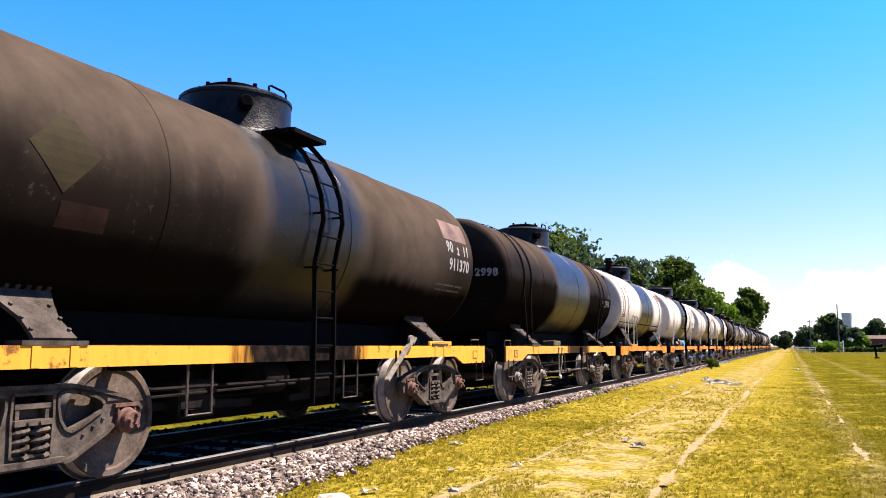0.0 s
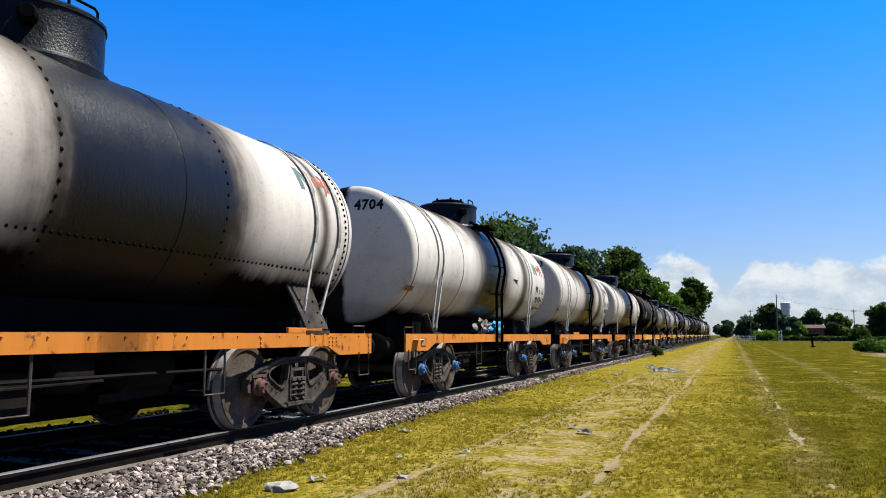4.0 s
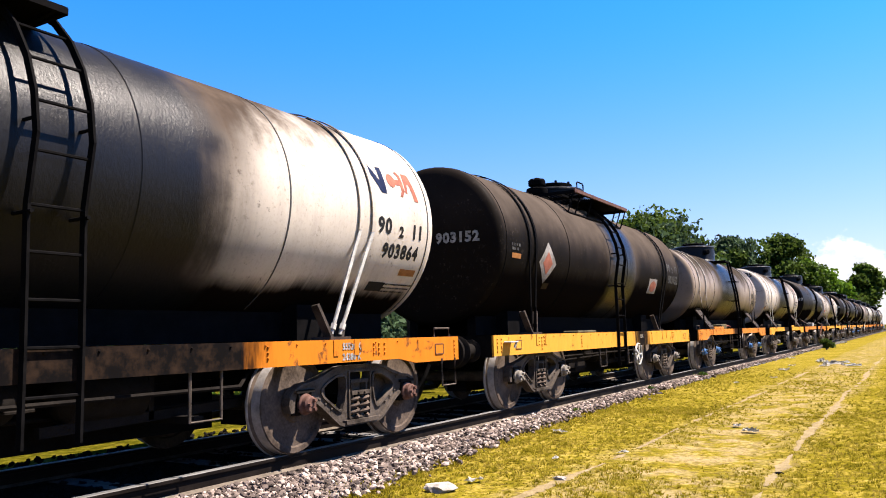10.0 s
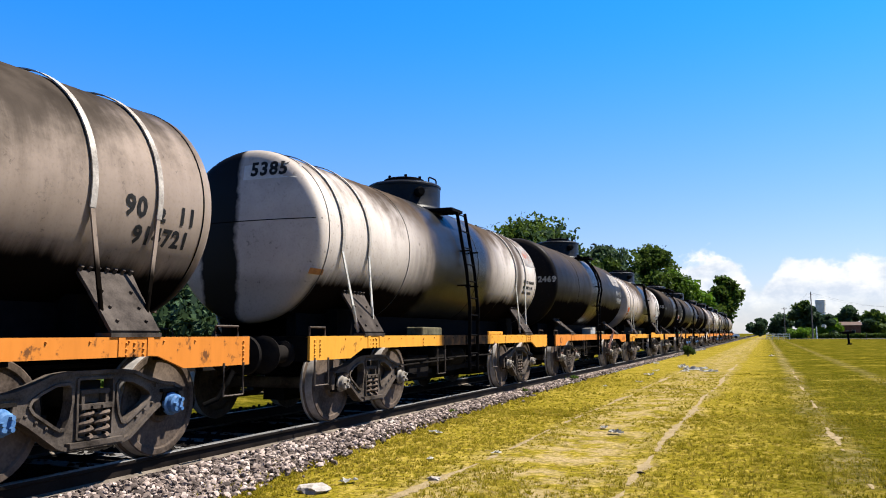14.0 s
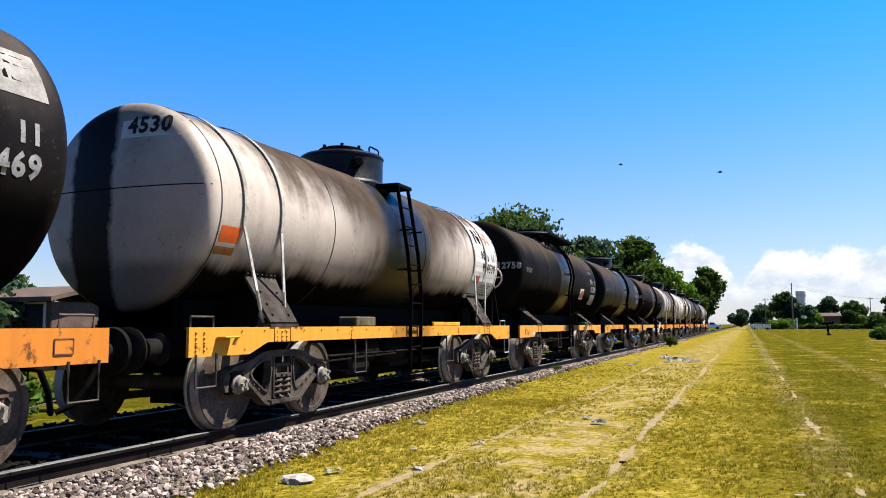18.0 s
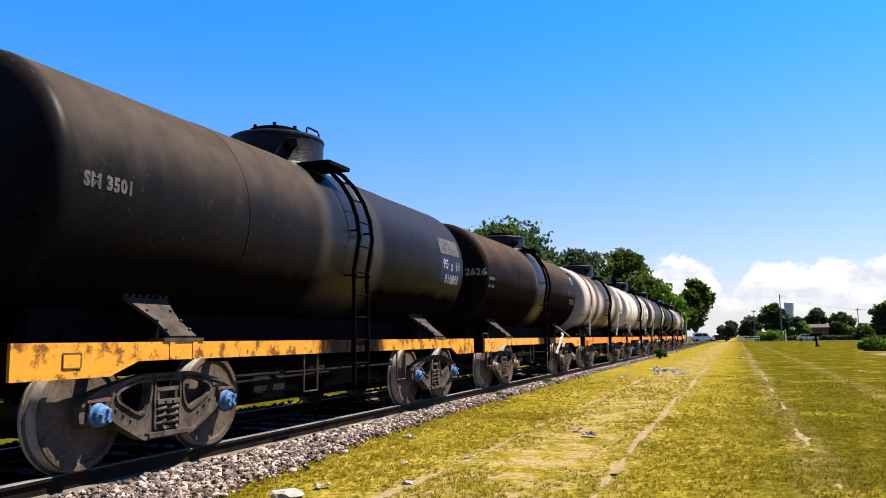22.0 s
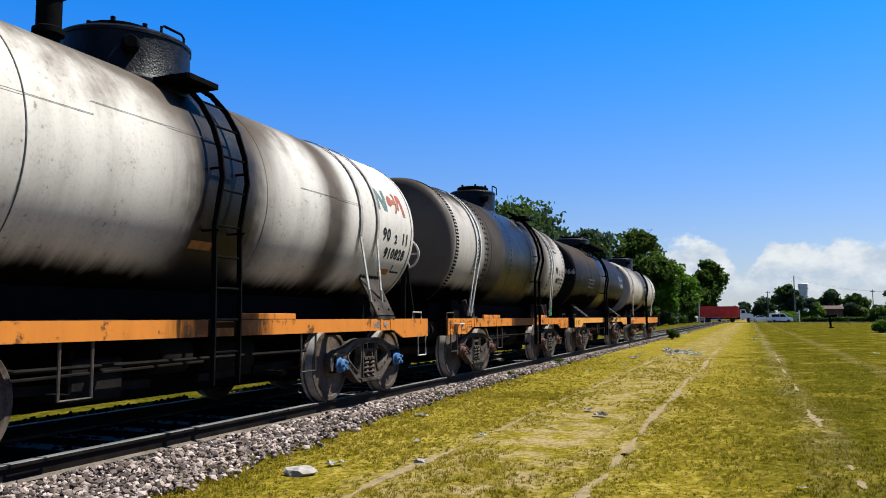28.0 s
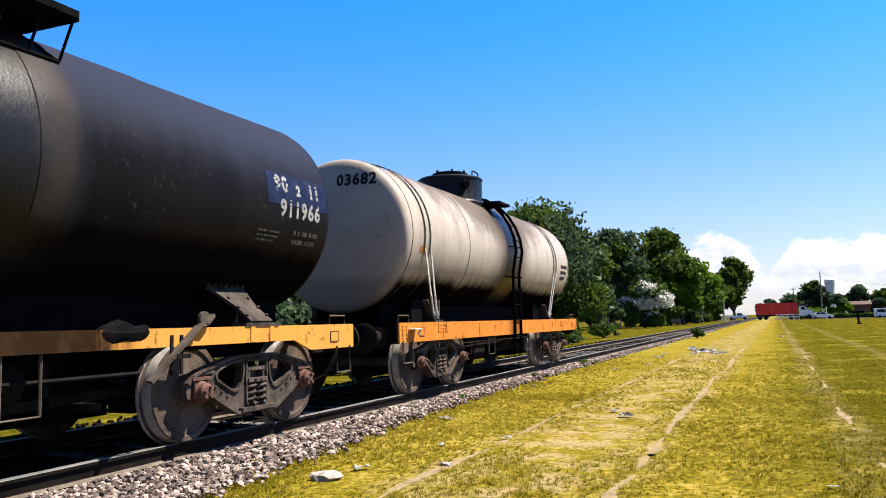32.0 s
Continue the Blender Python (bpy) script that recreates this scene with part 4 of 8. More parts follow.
def under_gear(parent, seed):
    """Centre sill, brake cylinder, reservoir, rods and hangers below the frame."""
    rnd = random.Random(seed)
    bm = bmesh.new()
    box(bm, -0.20, 0.20, -HALF_L + 0.05, HALF_L - 0.05, TOP_Z - 0.34, TOP_Z - 0.05)
    box(bm, -0.19, 0.19, -2.35, 2.35, 0.25, TOP_Z - 0.345)
    part("centre_sill", bm, BLACK_IRON, parent)
    for y in (-4.2, -2.6, -1.1, 0.9, 2.5, 4.2):
        bm = bmesh.new()
        box(bm, -HALF_W + 0.04, HALF_W - 0.04, y - 0.04, y + 0.04, TOP_Z - 0.20, TOP_Z - 0.03)
        part("cross_member", bm, BLACK_IRON, parent)
    for side in (-1, 1):
        bm = bmesh.new()
        box(bm, *sorted((side * 0.42, side * 0.56)), -HALF_L + 0.7, HALF_L - 0.7, TOP_Z + 0.004, AXIS_Z - TANK_R + 0.13)
        part("bearer", bm, BLACK_IRON, parent, "dark timber bearer under the shell")
    bm = bmesh.new()
    box(bm, -0.95, 0.95, -HALF_L + 0.1, HALF_L - 0.1, TOP_Z - 0.02, TOP_Z - 0.004)
    part("deck_plate", bm, BLACK_IRON, parent)
    bm = bmesh.new()
    y = rnd.uniform(-0.9, -0.3)
    lathe(bm, [(0.0, 0), (0.16, 0.0), (0.18, 0.03), (0.18, 0.42), (0.15, 0.47), (0.0, 0.48)], 18, pose(0.62, y, 0.70) @ LIE_Y)
    part("brake_cylinder", bm, STEEL_DARK, parent, smooth=True)
    bm = bmesh.new()
    lathe(bm, [(0.0, 0), (0.12, 0.02), (0.19, 0.08), (0.19, 0.72), (0.12, 0.78), (0.0, 0.80)], 18, pose(0.55, y + 0.85, 0.66) @ LIE_Y)
    part("air_reservoir", bm, STEEL_DARK, parent, smooth=True)
    bm = bmesh.new()
    rod(bm, (0.35, -2.6, 0.52), (0.35, 2.6, 0.50), 0.018, 6)
    rod(bm, (0.8, -2.4, 0.58), (0.8, 0.2, 0.62), 0.014, 6)
    pipe(bm, [(0.55, -HALF_L + 0.4, 0.80), (0.55, -2.6, 0.80), (0.9, -2.1, 0.66), (0.9, 2.0, 0.66), (0.55, 2.5, 0.80), (0.55, HALF_L - 0.4, 0.80)], 0.02, 6)
    part("brake_rod", bm, STEEL_DARK, parent)
    bm = bmesh.new()
    yb = rnd.uniform(-1.7, -1.1)
    box(bm, 0.30, 0.78, yb, yb + rnd.uniform(0.5, 0.8), 0.36, 0.72)
    chamfer(bm, 0.02)
    part("equipment_box", bm, STEEL_DARK, parent)
    bm = bmesh.new()
    for s in (-1, 1):
        bar(bm, (-0.6, s * 1.55, 0.42), (0.9, s * 1.55, 0.42), 0.10, 0.06)
        bar(bm, (0.6, s * 0.35, 0.44), (0.6, s * 2.3, 0.50), 0.06, 0.08)
        bar(bm, (0.6, s * 1.3, 0.44), (0.6, s * 1.3, 0.78), 0.06, 0.05, (0, 1, 0))
    part("brake_lever_gear", bm, STEEL_DARK, parent)
    for k in range(2):
        yy = rnd.uniform(0.6, 1.8) * (1 if k else -1)
        bm = bmesh.new()
        pipe(bm, [(1.16, yy - 0.16, TOP_Z - 0.15), (1.16, yy - 0.16, 0.44), (1.16, yy + 0.16, 0.44), (1.16, yy + 0.16, TOP_Z - 0.15)], 0.014)
        part("hanger", bm, STEEL_GREY, parent)
    bm = bmesh.new()
    lathe(bm, [(0.12, 0), (0.12, 0.28), (0.15, 0.29), (0.15, 0.33), (0.07, 0.34), (0.07, 0.48), (0.0, 0.48)], 16, pose(0, 0.1, AXIS_Z - TANK_R - 0.60))
    part("outlet_valve", bm, STEEL_DARK, parent, smooth=True)


WAGONS = []


def shell_shape(outline, y, degrees, mat, parent, name="mark", lift=0.012):
    """A flat painted shape on the shell from (along, up) pairs in metres."""
    lift = min(lift, 0.0035 if lift < 0.0125 else 0.0065) if abs(y) > 2.9 else lift
    bm = bmesh.new()
    vs = [bm.verts.new((a, b, 0)) for a, b in outline]
    edges = [bm.edges.new((p, q)) for p, q in zip(vs, vs[1:] + vs[:1])]
    bmesh.ops.triangle_fill(bm, use_beauty=True, use_dissolve=False, edges=edges)
    for _ in range(3):
        long = [e for e in bm.edges if e.calc_length() > 0.12]
        if long:
            bmesh.ops.subdivide_edges(bm, edges=long, cuts=1)
            bmesh.ops.triangulate(bm, faces=bm.faces)
    for v in bm.verts:
        v.co = on_tank(y + v.co.x, degrees + math.degrees(v.co.y / TANK_R), lift)
    return part(name, bm, mat, parent)


def panel_mark(tank, y0, y1, d0, d1, mat, lift=0.008):
    w, h = y1 - y0, radians(d1 - d0) * TANK_R
    return shell_shape([(-w / 2, -h / 2), (w / 2, -h / 2), (w / 2, h / 2), (-w / 2, h / 2)], (y0 + y1) / 2, (d0 + d1) / 2, mat, tank, "painted_panel", lift)


def lever(top, y, mat):
    """Long hand brake lever leaning from the bogie up past the frame, with a weighted disc head, in a guide strap."""
    bm = bmesh.new()
    x = HALF_W + 0.05
    bar(bm, (x - 0.04, y - 0.62, 0.60), (x, y - 0.05, TOP_Z + 0.03), 0.034, 0.060, (1, 0, 0))
    lathe(bm, [(0.0, 0.0), (0.068, 0.0), (0.068, 0.035), (0.0, 0.035)], 14, pose(x - 0.02, y, TOP_Z + 0.075, 0, 90, 0))
    bar(bm, (x, y + 0.03, TOP_Z + 0.03), (x, y + 0.12, TOP_Z + 0.11), 0.03, 0.045, (1, 0, 0))
    top_lever = part("brake_lever", bm, mat, top)
    bm = bmesh.new()
    for u in (-0.36, -0.24):
        bar(bm, (HALF_W + 0.005, y + u, TOP_Z - 0.06), (HALF_W + 0.005, y + u, TOP_Z - 0.40), 0.03, 0.014, (1, 0, 0))
    bar(bm, (HALF_W + 0.085, y - 0.38, TOP_Z - 0.24), (HALF_W + 0.085, y - 0.22, TOP_Z - 0.24), 0.012, 0.04)
    part("guide_strap", bm, STEEL_DARK, top_lever)


def handle(top, y, mat):
    """Flat rope hook standing out from the frame near its end."""
    bm = bmesh.new()
    box(bm, HALF_W + 0.006, HALF_W + 0.115, y - 0.12, y + 0.12, TOP_Z - 0.105, TOP_Z - 0.085)
    chamfer(bm, 0.006)
    bar(bm, (HALF_W + 0.10, y + 0.08, TOP_Z - 0.10), (HALF_W + 0.075, y + 0.06, TOP_Z - 0.175), 0.03, 0.02, (1, 0, 0))
    part("rope_hook", bm, mat, top)


def seam_lines(tank, ys, mat):
    """Dark welded joints round the shell."""
    for y in ys:
        part("weld_seam", band(y - 0.007, y + 0.007, 0.0, -60, 120, 0.005, 60), mat, tank)


def packing_block(top, y, w, h, mat):
    """A timber block or bundle lying on the frame beside the bearer."""
    bm = bmesh.new()
    box(bm, 0.72, 1.0, y - w / 2, y + w / 2, TOP_Z - 0.003, TOP_Z + h)
    chamfer(bm, 0.015)
    for v in bm.verts:
        v.co += Vector((0, 0, 0.03 * noise.noise(v.co * 5.0) if v.co.z > TOP_Z + 0.05 else 0))
    part("packing_block", bm, mat, top)


def emblem(tank, y, degrees, first, faded=False):
    """The owner's emblem as plain shapes: a slanted bar, a disc in a ring and a leaning wedge."""
    shell_shape([(-0.48, -0.16), (-0.38, -0.16), (-0.38, 0.04), (-0.24, -0.16), (-0.14, -0.16), (-0.14, 0.16), (-0.23, 0.16), (-0.23, -0.02), (-0.37, 0.16), (-0.48, 0.16)], y, degrees, first, tank, "emblem")
    if not faded:
        shell_shape([(0.00 + 0.085 * math.cos(a * 0.5236), 0.02 + 0.085 * math.sin(a * 0.5236)) for a in range(12)], y, degrees, MARK_RED, tank, "emblem")
        shell_shape([(0.05, 0.05), (0.17, 0.05), (0.17, 0.10), (0.12, 0.15), (0.18, 0.17), (0.23, 0.12), (0.23, -0.08), (0.17, -0.16), (0.12, -0.15), (0.17, -0.08), (0.17, -0.02), (0.05, -0.02)], y, degrees, MARK_RED, tank, "emblem")
    shell_shape([(0.24, -0.10), (0.28, -0.10), (0.31, 0.02), (0.35, 0.02), (0.40, -0.18), (0.48, -0.18), (0.40, 0.16), (0.27, 0.16)], y, degrees, MARK_RED, tank, "emblem")


def smudge(tank, y, degrees, w, n, mat, h=0.05, gap=0.085):
    """Lines of lettering too worn to read, as plain bars."""
    rnd = random.Random(round(abs(y) * 100 + n + w * 30))
    for i in range(n):
        end = w * (1.0 - 0.18 * ((i * 7) % 3)) / 2
        u = -w / 2
        bm = bmesh.new()
        d = degrees - math.degrees(i * gap / TANK_R)
        lo, hi = d - math.degrees(h / 2 / TANK_R), d + math.degrees(h / 2 / TANK_R)
        while u < end - h * 0.5:
            k = min(rnd.uniform(0.35, 0.9) * h if rnd.random() < 0.75 else 2.0 * h, end - u)
            bm.faces.new([bm.verts.new(on_tank(y + a, b, 0.0035 if abs(y) > 2.9 else 0.011)) for a, b in ((u, lo), (u + k, lo), (u + k, hi), (u, hi))])
            u += k + h * rnd.choice((0.25, 0.25, 0.3, 0.9))
        part("worn_lettering", bm, mat, tank, kind="stuff")


def diamond(tank, y, degrees, size, outer, inner=None):
    shell_shape([(-size, 0), (0, -size), (size, 0), (0, size)], y, degrees, outer, tank, "hazard_mark")
    if inner:
        s = size * 0.55
        shell_shape([(-s, 0), (0, -s), (s, 0), (0, s)], y, degrees, inner, tank, "hazard_mark", 0.017)


def frame_text(text, y, z, size, top, mat):
    me = letters(text, size, 0.85, 0.004)
    bm = bmesh.new()
    bm.from_mesh(me)
    bpy.data.meshes.remove(me)
    for v in bm.verts:
        v.co = Vector((HALF_W + 0.005, y + v.co.x, z + v.co.y))
    part("lettering", bm, mat, top)


def rivet_ring(parent, ys, mat, step=6, start=-80, stop=100):
    """Rings of rivet heads round the shell."""
    bm = bmesh.new()
    for y in ys:
        for d in range(start, stop, step):
            a, n = on_tank(y, d, 0.0), on_tank(y, d, 1.0) - on_tank(y, d, 0.0)
            m = Matrix.Translation(a) @ n.to_track_quat("Z", "Y").to_matrix().to_4x4()
            lathe(bm, [(0.022, 0.0), (0.018, 0.012), (0.0, 0.018)], 6, m)
    part("rivets", bm, mat, parent, kind="stuff")


def wagon(front, paint, frame, label, strap_mat=None, foot_at=None, irons=True, seams=(-2.3, -0.75, 0.75, 2.3), straps="", saddles="plate", cast=True, cap=CAP_RUST, number="", head="", head_mat=None,
          side_mat=None, dome_mat=None, high=0.38, wide=0.65, vent=False, walkway=(), hub=0.0, rung_at=0.12, step=(-0.30, 0.35), strap_at=(-3.58, 3.40), gap=0.26, straight=False, rivets=False, deep=False, low=False, wheel=False, extras=None, saddle_mat=None, tall="", size=1.165, climb=True, boards=(), half=5.215, shell=None, low_text=None, head_x=0.80):
    global TANK_R, AXIS_Z, HALF_L, STRETCH
    HALF_L, STRETCH = half, half - 5.215 if shell is None else shell
    reach = half - 5.215
    rest = {"plate": (-3.36, 3.36), "panel": (-3.62, 3.68), "vee": (-3.66, 3.02)}[saddles]
    rest = (rest[0] - reach, rest[1] + reach)
    drop = (-11.0 if side_mat is not None and "black" in side_mat.name else -3.0) if low_text is None else low_text
    TANK_R, AXIS_Z = size, 1.195 + size
    top = holder("tank_wagon")
    top.location = (TRACK_X, front + HALF_L, RAIL_Z)
    tagged(top, label, "tank wagon", "wagons of the train")
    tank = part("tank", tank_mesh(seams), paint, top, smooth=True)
    dome(top, dome_mat or TAR, wide, high, vent, bool(walkway), hub)
    if climb:
        ladder(top, rung_at if not walkway else walkway[2], 0.40, straight)
    if walkway:
        walkway_deck(top, walkway[0], walkway[1], walkway[2] - 0.35, CAP_RUST if walkway[3] else BLACK_IRON)
    elif climb:
        platform(top, step[0], step[1], 0.56 if abs(step[0]) < 0.8 else 0.70, 1.04, AXIS_Z + TANK_R - (0.14 if not straight else 0.18))
    for side in (-1, 1):
        sole_bar(top, side, frame, deep, rivets, low)
        for y in rest:
            saddle(top, y, side, saddles, saddle_mat or SADDLE)
    for y in rest:
        bm = bmesh.new()
        box(bm, -0.75, 0.75, y - 0.2, y + 0.2, TOP_Z - 0.02, AXIS_Z - TANK_R + 0.2)
        part("cradle", bm, BLACK_IRON, top)
    if straps:
        m = {"white": WHITE_BAR, "black": BLACK_IRON, "paint": paint}[straps]
        for y, foot in zip(strap_at, rest):
            strap_pair(top, y, foot if foot_at is None else foot_at[foot > 0], strap_mat or (STRAP_PALE if straps == "white" and saddles == "panel" else paint if straps != "black" else BLACK_IRON), m, gap)
    if saddles == "vee":
        handle(top, -HALF_L + 0.40, WHITE_BAR)
    if straps:
        seam_lines(tank, (-4.64, -2.30, 2.30, 4.64), LETTER_GREY if straps == "white" else BLACK_IRON)
    for y in (() if saddles == "panel" else (-HALF_L + 0.55 if saddles != "vee" else -HALF_L + 0.75, HALF_L - 0.45)):
        bm = bmesh.new()
        box(bm, HALF_W + 0.0005, HALF_W + 0.006, y - 0.085, y + 0.085, TOP_Z - 0.19, TOP_Z - 0.085)
        plate = part("builder_plate", bm, frame, top)
        bm = bmesh.new()
        for z in (TOP_Z - 0.194, TOP_Z - 0.081):
            bar(bm, (HALF_W + 0.006, y - 0.088, z), (HALF_W + 0.006, y + 0.088, z), 0.006, 0.009)
        for u in (-0.088, 0.088):
            bar(bm, (HALF_W + 0.006, y + u, TOP_Z - 0.194), (HALF_W + 0.006, y + u, TOP_Z - 0.081), 0.006, 0.009, (0, 1, 0))
        part("plate_rim", bm, CAP_RUST, plate)
    for y in rest:
        for u in (-0.16, 0.16):
            bm = bmesh.new()
            box(bm, HALF_W + 0.0005, HALF_W + 0.008, y + u - 0.035, y + u + 0.035, TOP_Z - 0.155, TOP_Z - 0.004)
            part("gusset_strip", bm, frame, top)
    for a, b in boards:
        part("side_board", boxed(HALF_W - 0.04, HALF_W - 0.004, a, b, TOP_Z + 0.002, TOP_Z + 0.065, width=0.006), frame, top)
    sets = bogie(top, -BOGIE_Y - reach, cast, cap) + bogie(top, BOGIE_Y + reach, cast, cap)
    for e in (-1, 1):
        end_gear(top, e, None if not irons else WHITE_BAR if wheel and e > 0 else STEEL_GREY, wheel and e > 0)
    under_gear(top, round(front * 10))
    sm = side_mat or LETTER_WHITE
    if number:
        if not tall:
            shell_text("90", 3.78, 8.0 + drop, 0.24, sm, tank, 1.0)
            shell_text("2", 4.10, 6.0 + drop, 0.16, sm, tank, 1.0)
            shell_text("11", 4.42, 7.0 + drop, 0.22, sm, tank, 1.0)
        shell_text(number, 4.14, -5.0 + drop, 0.25 if drop > -5 else 0.22, sm, tank, 0.96)
    if head:
        if head_mat is None:
            head_text(head, head_x, AXIS_Z + 0.06, 0.20, LETTER_WHITE, tank, 1.02)
        else:
            head_text(head, 0.36, AXIS_Z + 0.80, 0.24, head_mat, tank, 0.98)
    if extras:
        extras(top, tank)
    WAGONS.append((top, front + half, sets))
    return top

YELLOW = beam_paint("yellow frame paint", (0.49, 0.225, 0.030), 0.42, 0.5, 0.7)
YELLOW_MID = beam_paint("yellow frame paint, black with oil below the dome", (0.49, 0.225, 0.030), 0.42, 1.0, 1.15, -0.15)
ORANGE = beam_paint("orange frame paint", (0.42, 0.145, 0.024), 0.45, 0.6, 0.3)
AMBER = beam_paint("amber frame paint", (0.46, 0.21, 0.042), 0.45, 0.97, 1.0, 0.5)
ORANGE_OIL = beam_paint("orange frame paint black with oil", (0.42, 0.130, 0.011), 0.5, 1.0, 1.9)
ORANGE_WORN = beam_paint("orange frame paint, oiled at the ladder", (0.42, 0.145, 0.024), 0.55, 0.97, 0.7)
ORANGE_END = beam_paint("orange frame paint under old oil", (0.42, 0.145, 0.024), 0.7, 0.95, 1.0, 0.15)
YELLOW_OIL = beam_paint("yellow frame paint with a black lettered field", (0.49, 0.225, 0.030), 0.35, 1.0, 0.42, 1.35)
RUSTED = beam_paint("rusty amber frame paint", (0.46, 0.20, 0.024), 0.8, 1.0, 0.9, 0.1)
SOOT = (0.008, 0.007, 0.0063)
# crown colour of the black paint, with sunlight painted in
BLACK_MANTLE = (0.0420, 0.0335, 0.0280)
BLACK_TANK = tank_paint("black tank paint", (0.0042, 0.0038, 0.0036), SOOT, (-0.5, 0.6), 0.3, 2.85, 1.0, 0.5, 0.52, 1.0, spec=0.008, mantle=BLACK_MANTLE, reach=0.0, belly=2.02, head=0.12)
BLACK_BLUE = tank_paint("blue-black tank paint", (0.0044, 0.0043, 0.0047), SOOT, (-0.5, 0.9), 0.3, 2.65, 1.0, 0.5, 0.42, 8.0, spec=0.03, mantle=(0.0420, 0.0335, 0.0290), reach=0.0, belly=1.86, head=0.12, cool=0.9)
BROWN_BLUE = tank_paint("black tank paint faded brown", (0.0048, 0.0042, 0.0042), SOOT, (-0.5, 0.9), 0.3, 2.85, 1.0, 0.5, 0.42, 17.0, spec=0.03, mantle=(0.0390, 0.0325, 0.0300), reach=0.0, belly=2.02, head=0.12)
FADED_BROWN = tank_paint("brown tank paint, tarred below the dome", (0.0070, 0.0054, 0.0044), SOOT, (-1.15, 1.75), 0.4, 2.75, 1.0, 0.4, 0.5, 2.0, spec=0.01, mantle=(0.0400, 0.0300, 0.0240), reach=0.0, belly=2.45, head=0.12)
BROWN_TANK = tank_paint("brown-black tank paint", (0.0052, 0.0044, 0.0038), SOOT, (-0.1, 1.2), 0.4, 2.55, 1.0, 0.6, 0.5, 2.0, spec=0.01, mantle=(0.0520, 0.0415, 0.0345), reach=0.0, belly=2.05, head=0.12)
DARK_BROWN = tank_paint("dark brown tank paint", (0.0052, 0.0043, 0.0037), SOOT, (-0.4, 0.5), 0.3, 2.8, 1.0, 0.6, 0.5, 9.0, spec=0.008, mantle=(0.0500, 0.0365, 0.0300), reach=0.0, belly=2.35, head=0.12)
GREY_TANK = tank_paint("brown-sooted grey tank paint", (0.205, 0.162, 0.130), SOOT, (-1.2, 0.9), 1.2, 2.48, 1.0, 1.2, 0.34, 3.0, stripe=True, reach=0.25, mantle=(0.0330, 0.0265, 0.0215), belly=1.72, head=0.6)
GREY_RIVET = tank_paint("sooty grey riveted tank paint", (0.33, 0.295, 0.255), SOOT, (-1.4, 1.15), 0.5, 2.85, 1.0, 0.9, 0.42, 10.0, bands=((-0.9, 1.9, 0.35), (1.9, 0.65, 0.6)), belly=1.70, head=1.0, face=0.88, trim=0.30, mantle=(0.0270, 0.0220, 0.0185))
WHITE_A = tank_paint("white tank paint, tarred at the dome", (0.48, 0.43, 0.375), SOOT, (-0.7, 1.6), 0.7, 3.35, 0.9, 0.7, 0.45, 4.0, stripe=True, bands=((3.5, 0.10),), belly=1.75, trim=0.52)
WHITE_B = tank_paint("sooty white tank paint", (0.45, 0.405, 0.345), SOOT, (-0.45, 0.95), 1.0, 2.92, 1.0, 1.0, 0.42, 5.0, stripe=True, bands=((2.5, 0.45),), reach=0.85, belly=1.50)
WHITE_G = tank_paint("pale tank paint, lightly sooted", (0.50, 0.455, 0.395), SOOT, (-0.9, 0.75), 0.8, 3.02, 1.0, 1.0, 0.42, 15.0, stripe=True, bands=((2.5, 0.3),), reach=0.5, belly=1.52)
WHITE_D = tank_paint("white tank paint with wide tar belt", (0.46, 0.41, 0.35), SOOT, (-1.35, 1.5), 0.7, 2.82, 1.0, 1.0, 0.40, 11.0, stripe=True, reach=0.9, belly=1.62)
WHITE_E = tank_paint("banded white tank paint", (0.35, 0.300, 0.262), SOOT, (-0.7, 0.5), 0.9, 2.90, 0.95, 1.0, 0.40, 12.0, stripe=True, reach=0.6, bands=((-3.5, 0.25), (-2.2, 0.38), (2.7, 0.6)), belly=1.52)
WHITE_C = tank_paint("clean white tank paint", (0.45, 0.415, 0.365), SOOT, (-0.30, 0.55), 0.7, 3.3, 0.9, 0.8, 0.42, 6.0, reach=0.6, bands=((2.3, 0.3),), belly=1.52)
WHITE_F = tank_paint("smooth pale tank paint", (0.31, 0.270, 0.225), SOOT, (-0.25, 0.5), 0.9, 2.92, 0.8, 0.8, 0.36, 13.0, belly=1.75, reach=0.4)
SILVER = tank_paint("worn silver-grey tank paint", (0.42, 0.370, 0.325), SOOT, (-1.3, 1.3), 1.3, 2.70, 1.0, 1.0, 0.38, 7.0, bands=((3.4, 0.2),), belly=1.80, reach=0.3, stripe=True)
SILVER_B = tank_paint("grey tank paint with brown soot", (0.37, 0.315, 0.270), SOOT, (-0.75, 0.85), 1.5, 2.62, 1.0, 1.0, 0.36, 14.0, stripe=True, reach=0.6, belly=1.72, head=0.55)


BLOCK_WOOD = plain("grimy timber block", (0.025, 0.021, 0.013), (0.13, 0.115, 0.07), 0.9, 0.0, 6.0, 40.0, 0.6, 0.006)
SACK_WHITE = plain("white woven sack", (0.16, 0.155, 0.15), (0.36, 0.355, 0.34), 0.8, 0.0, 8.0, 60.0, 0.4, 0.006)
BOX_GREEN = plain("green plastic box", (0.008, 0.09, 0.05), (0.02, 0.16, 0.09), 0.5, 0.0, 8.0, 60.0, 0.2, 0.002)


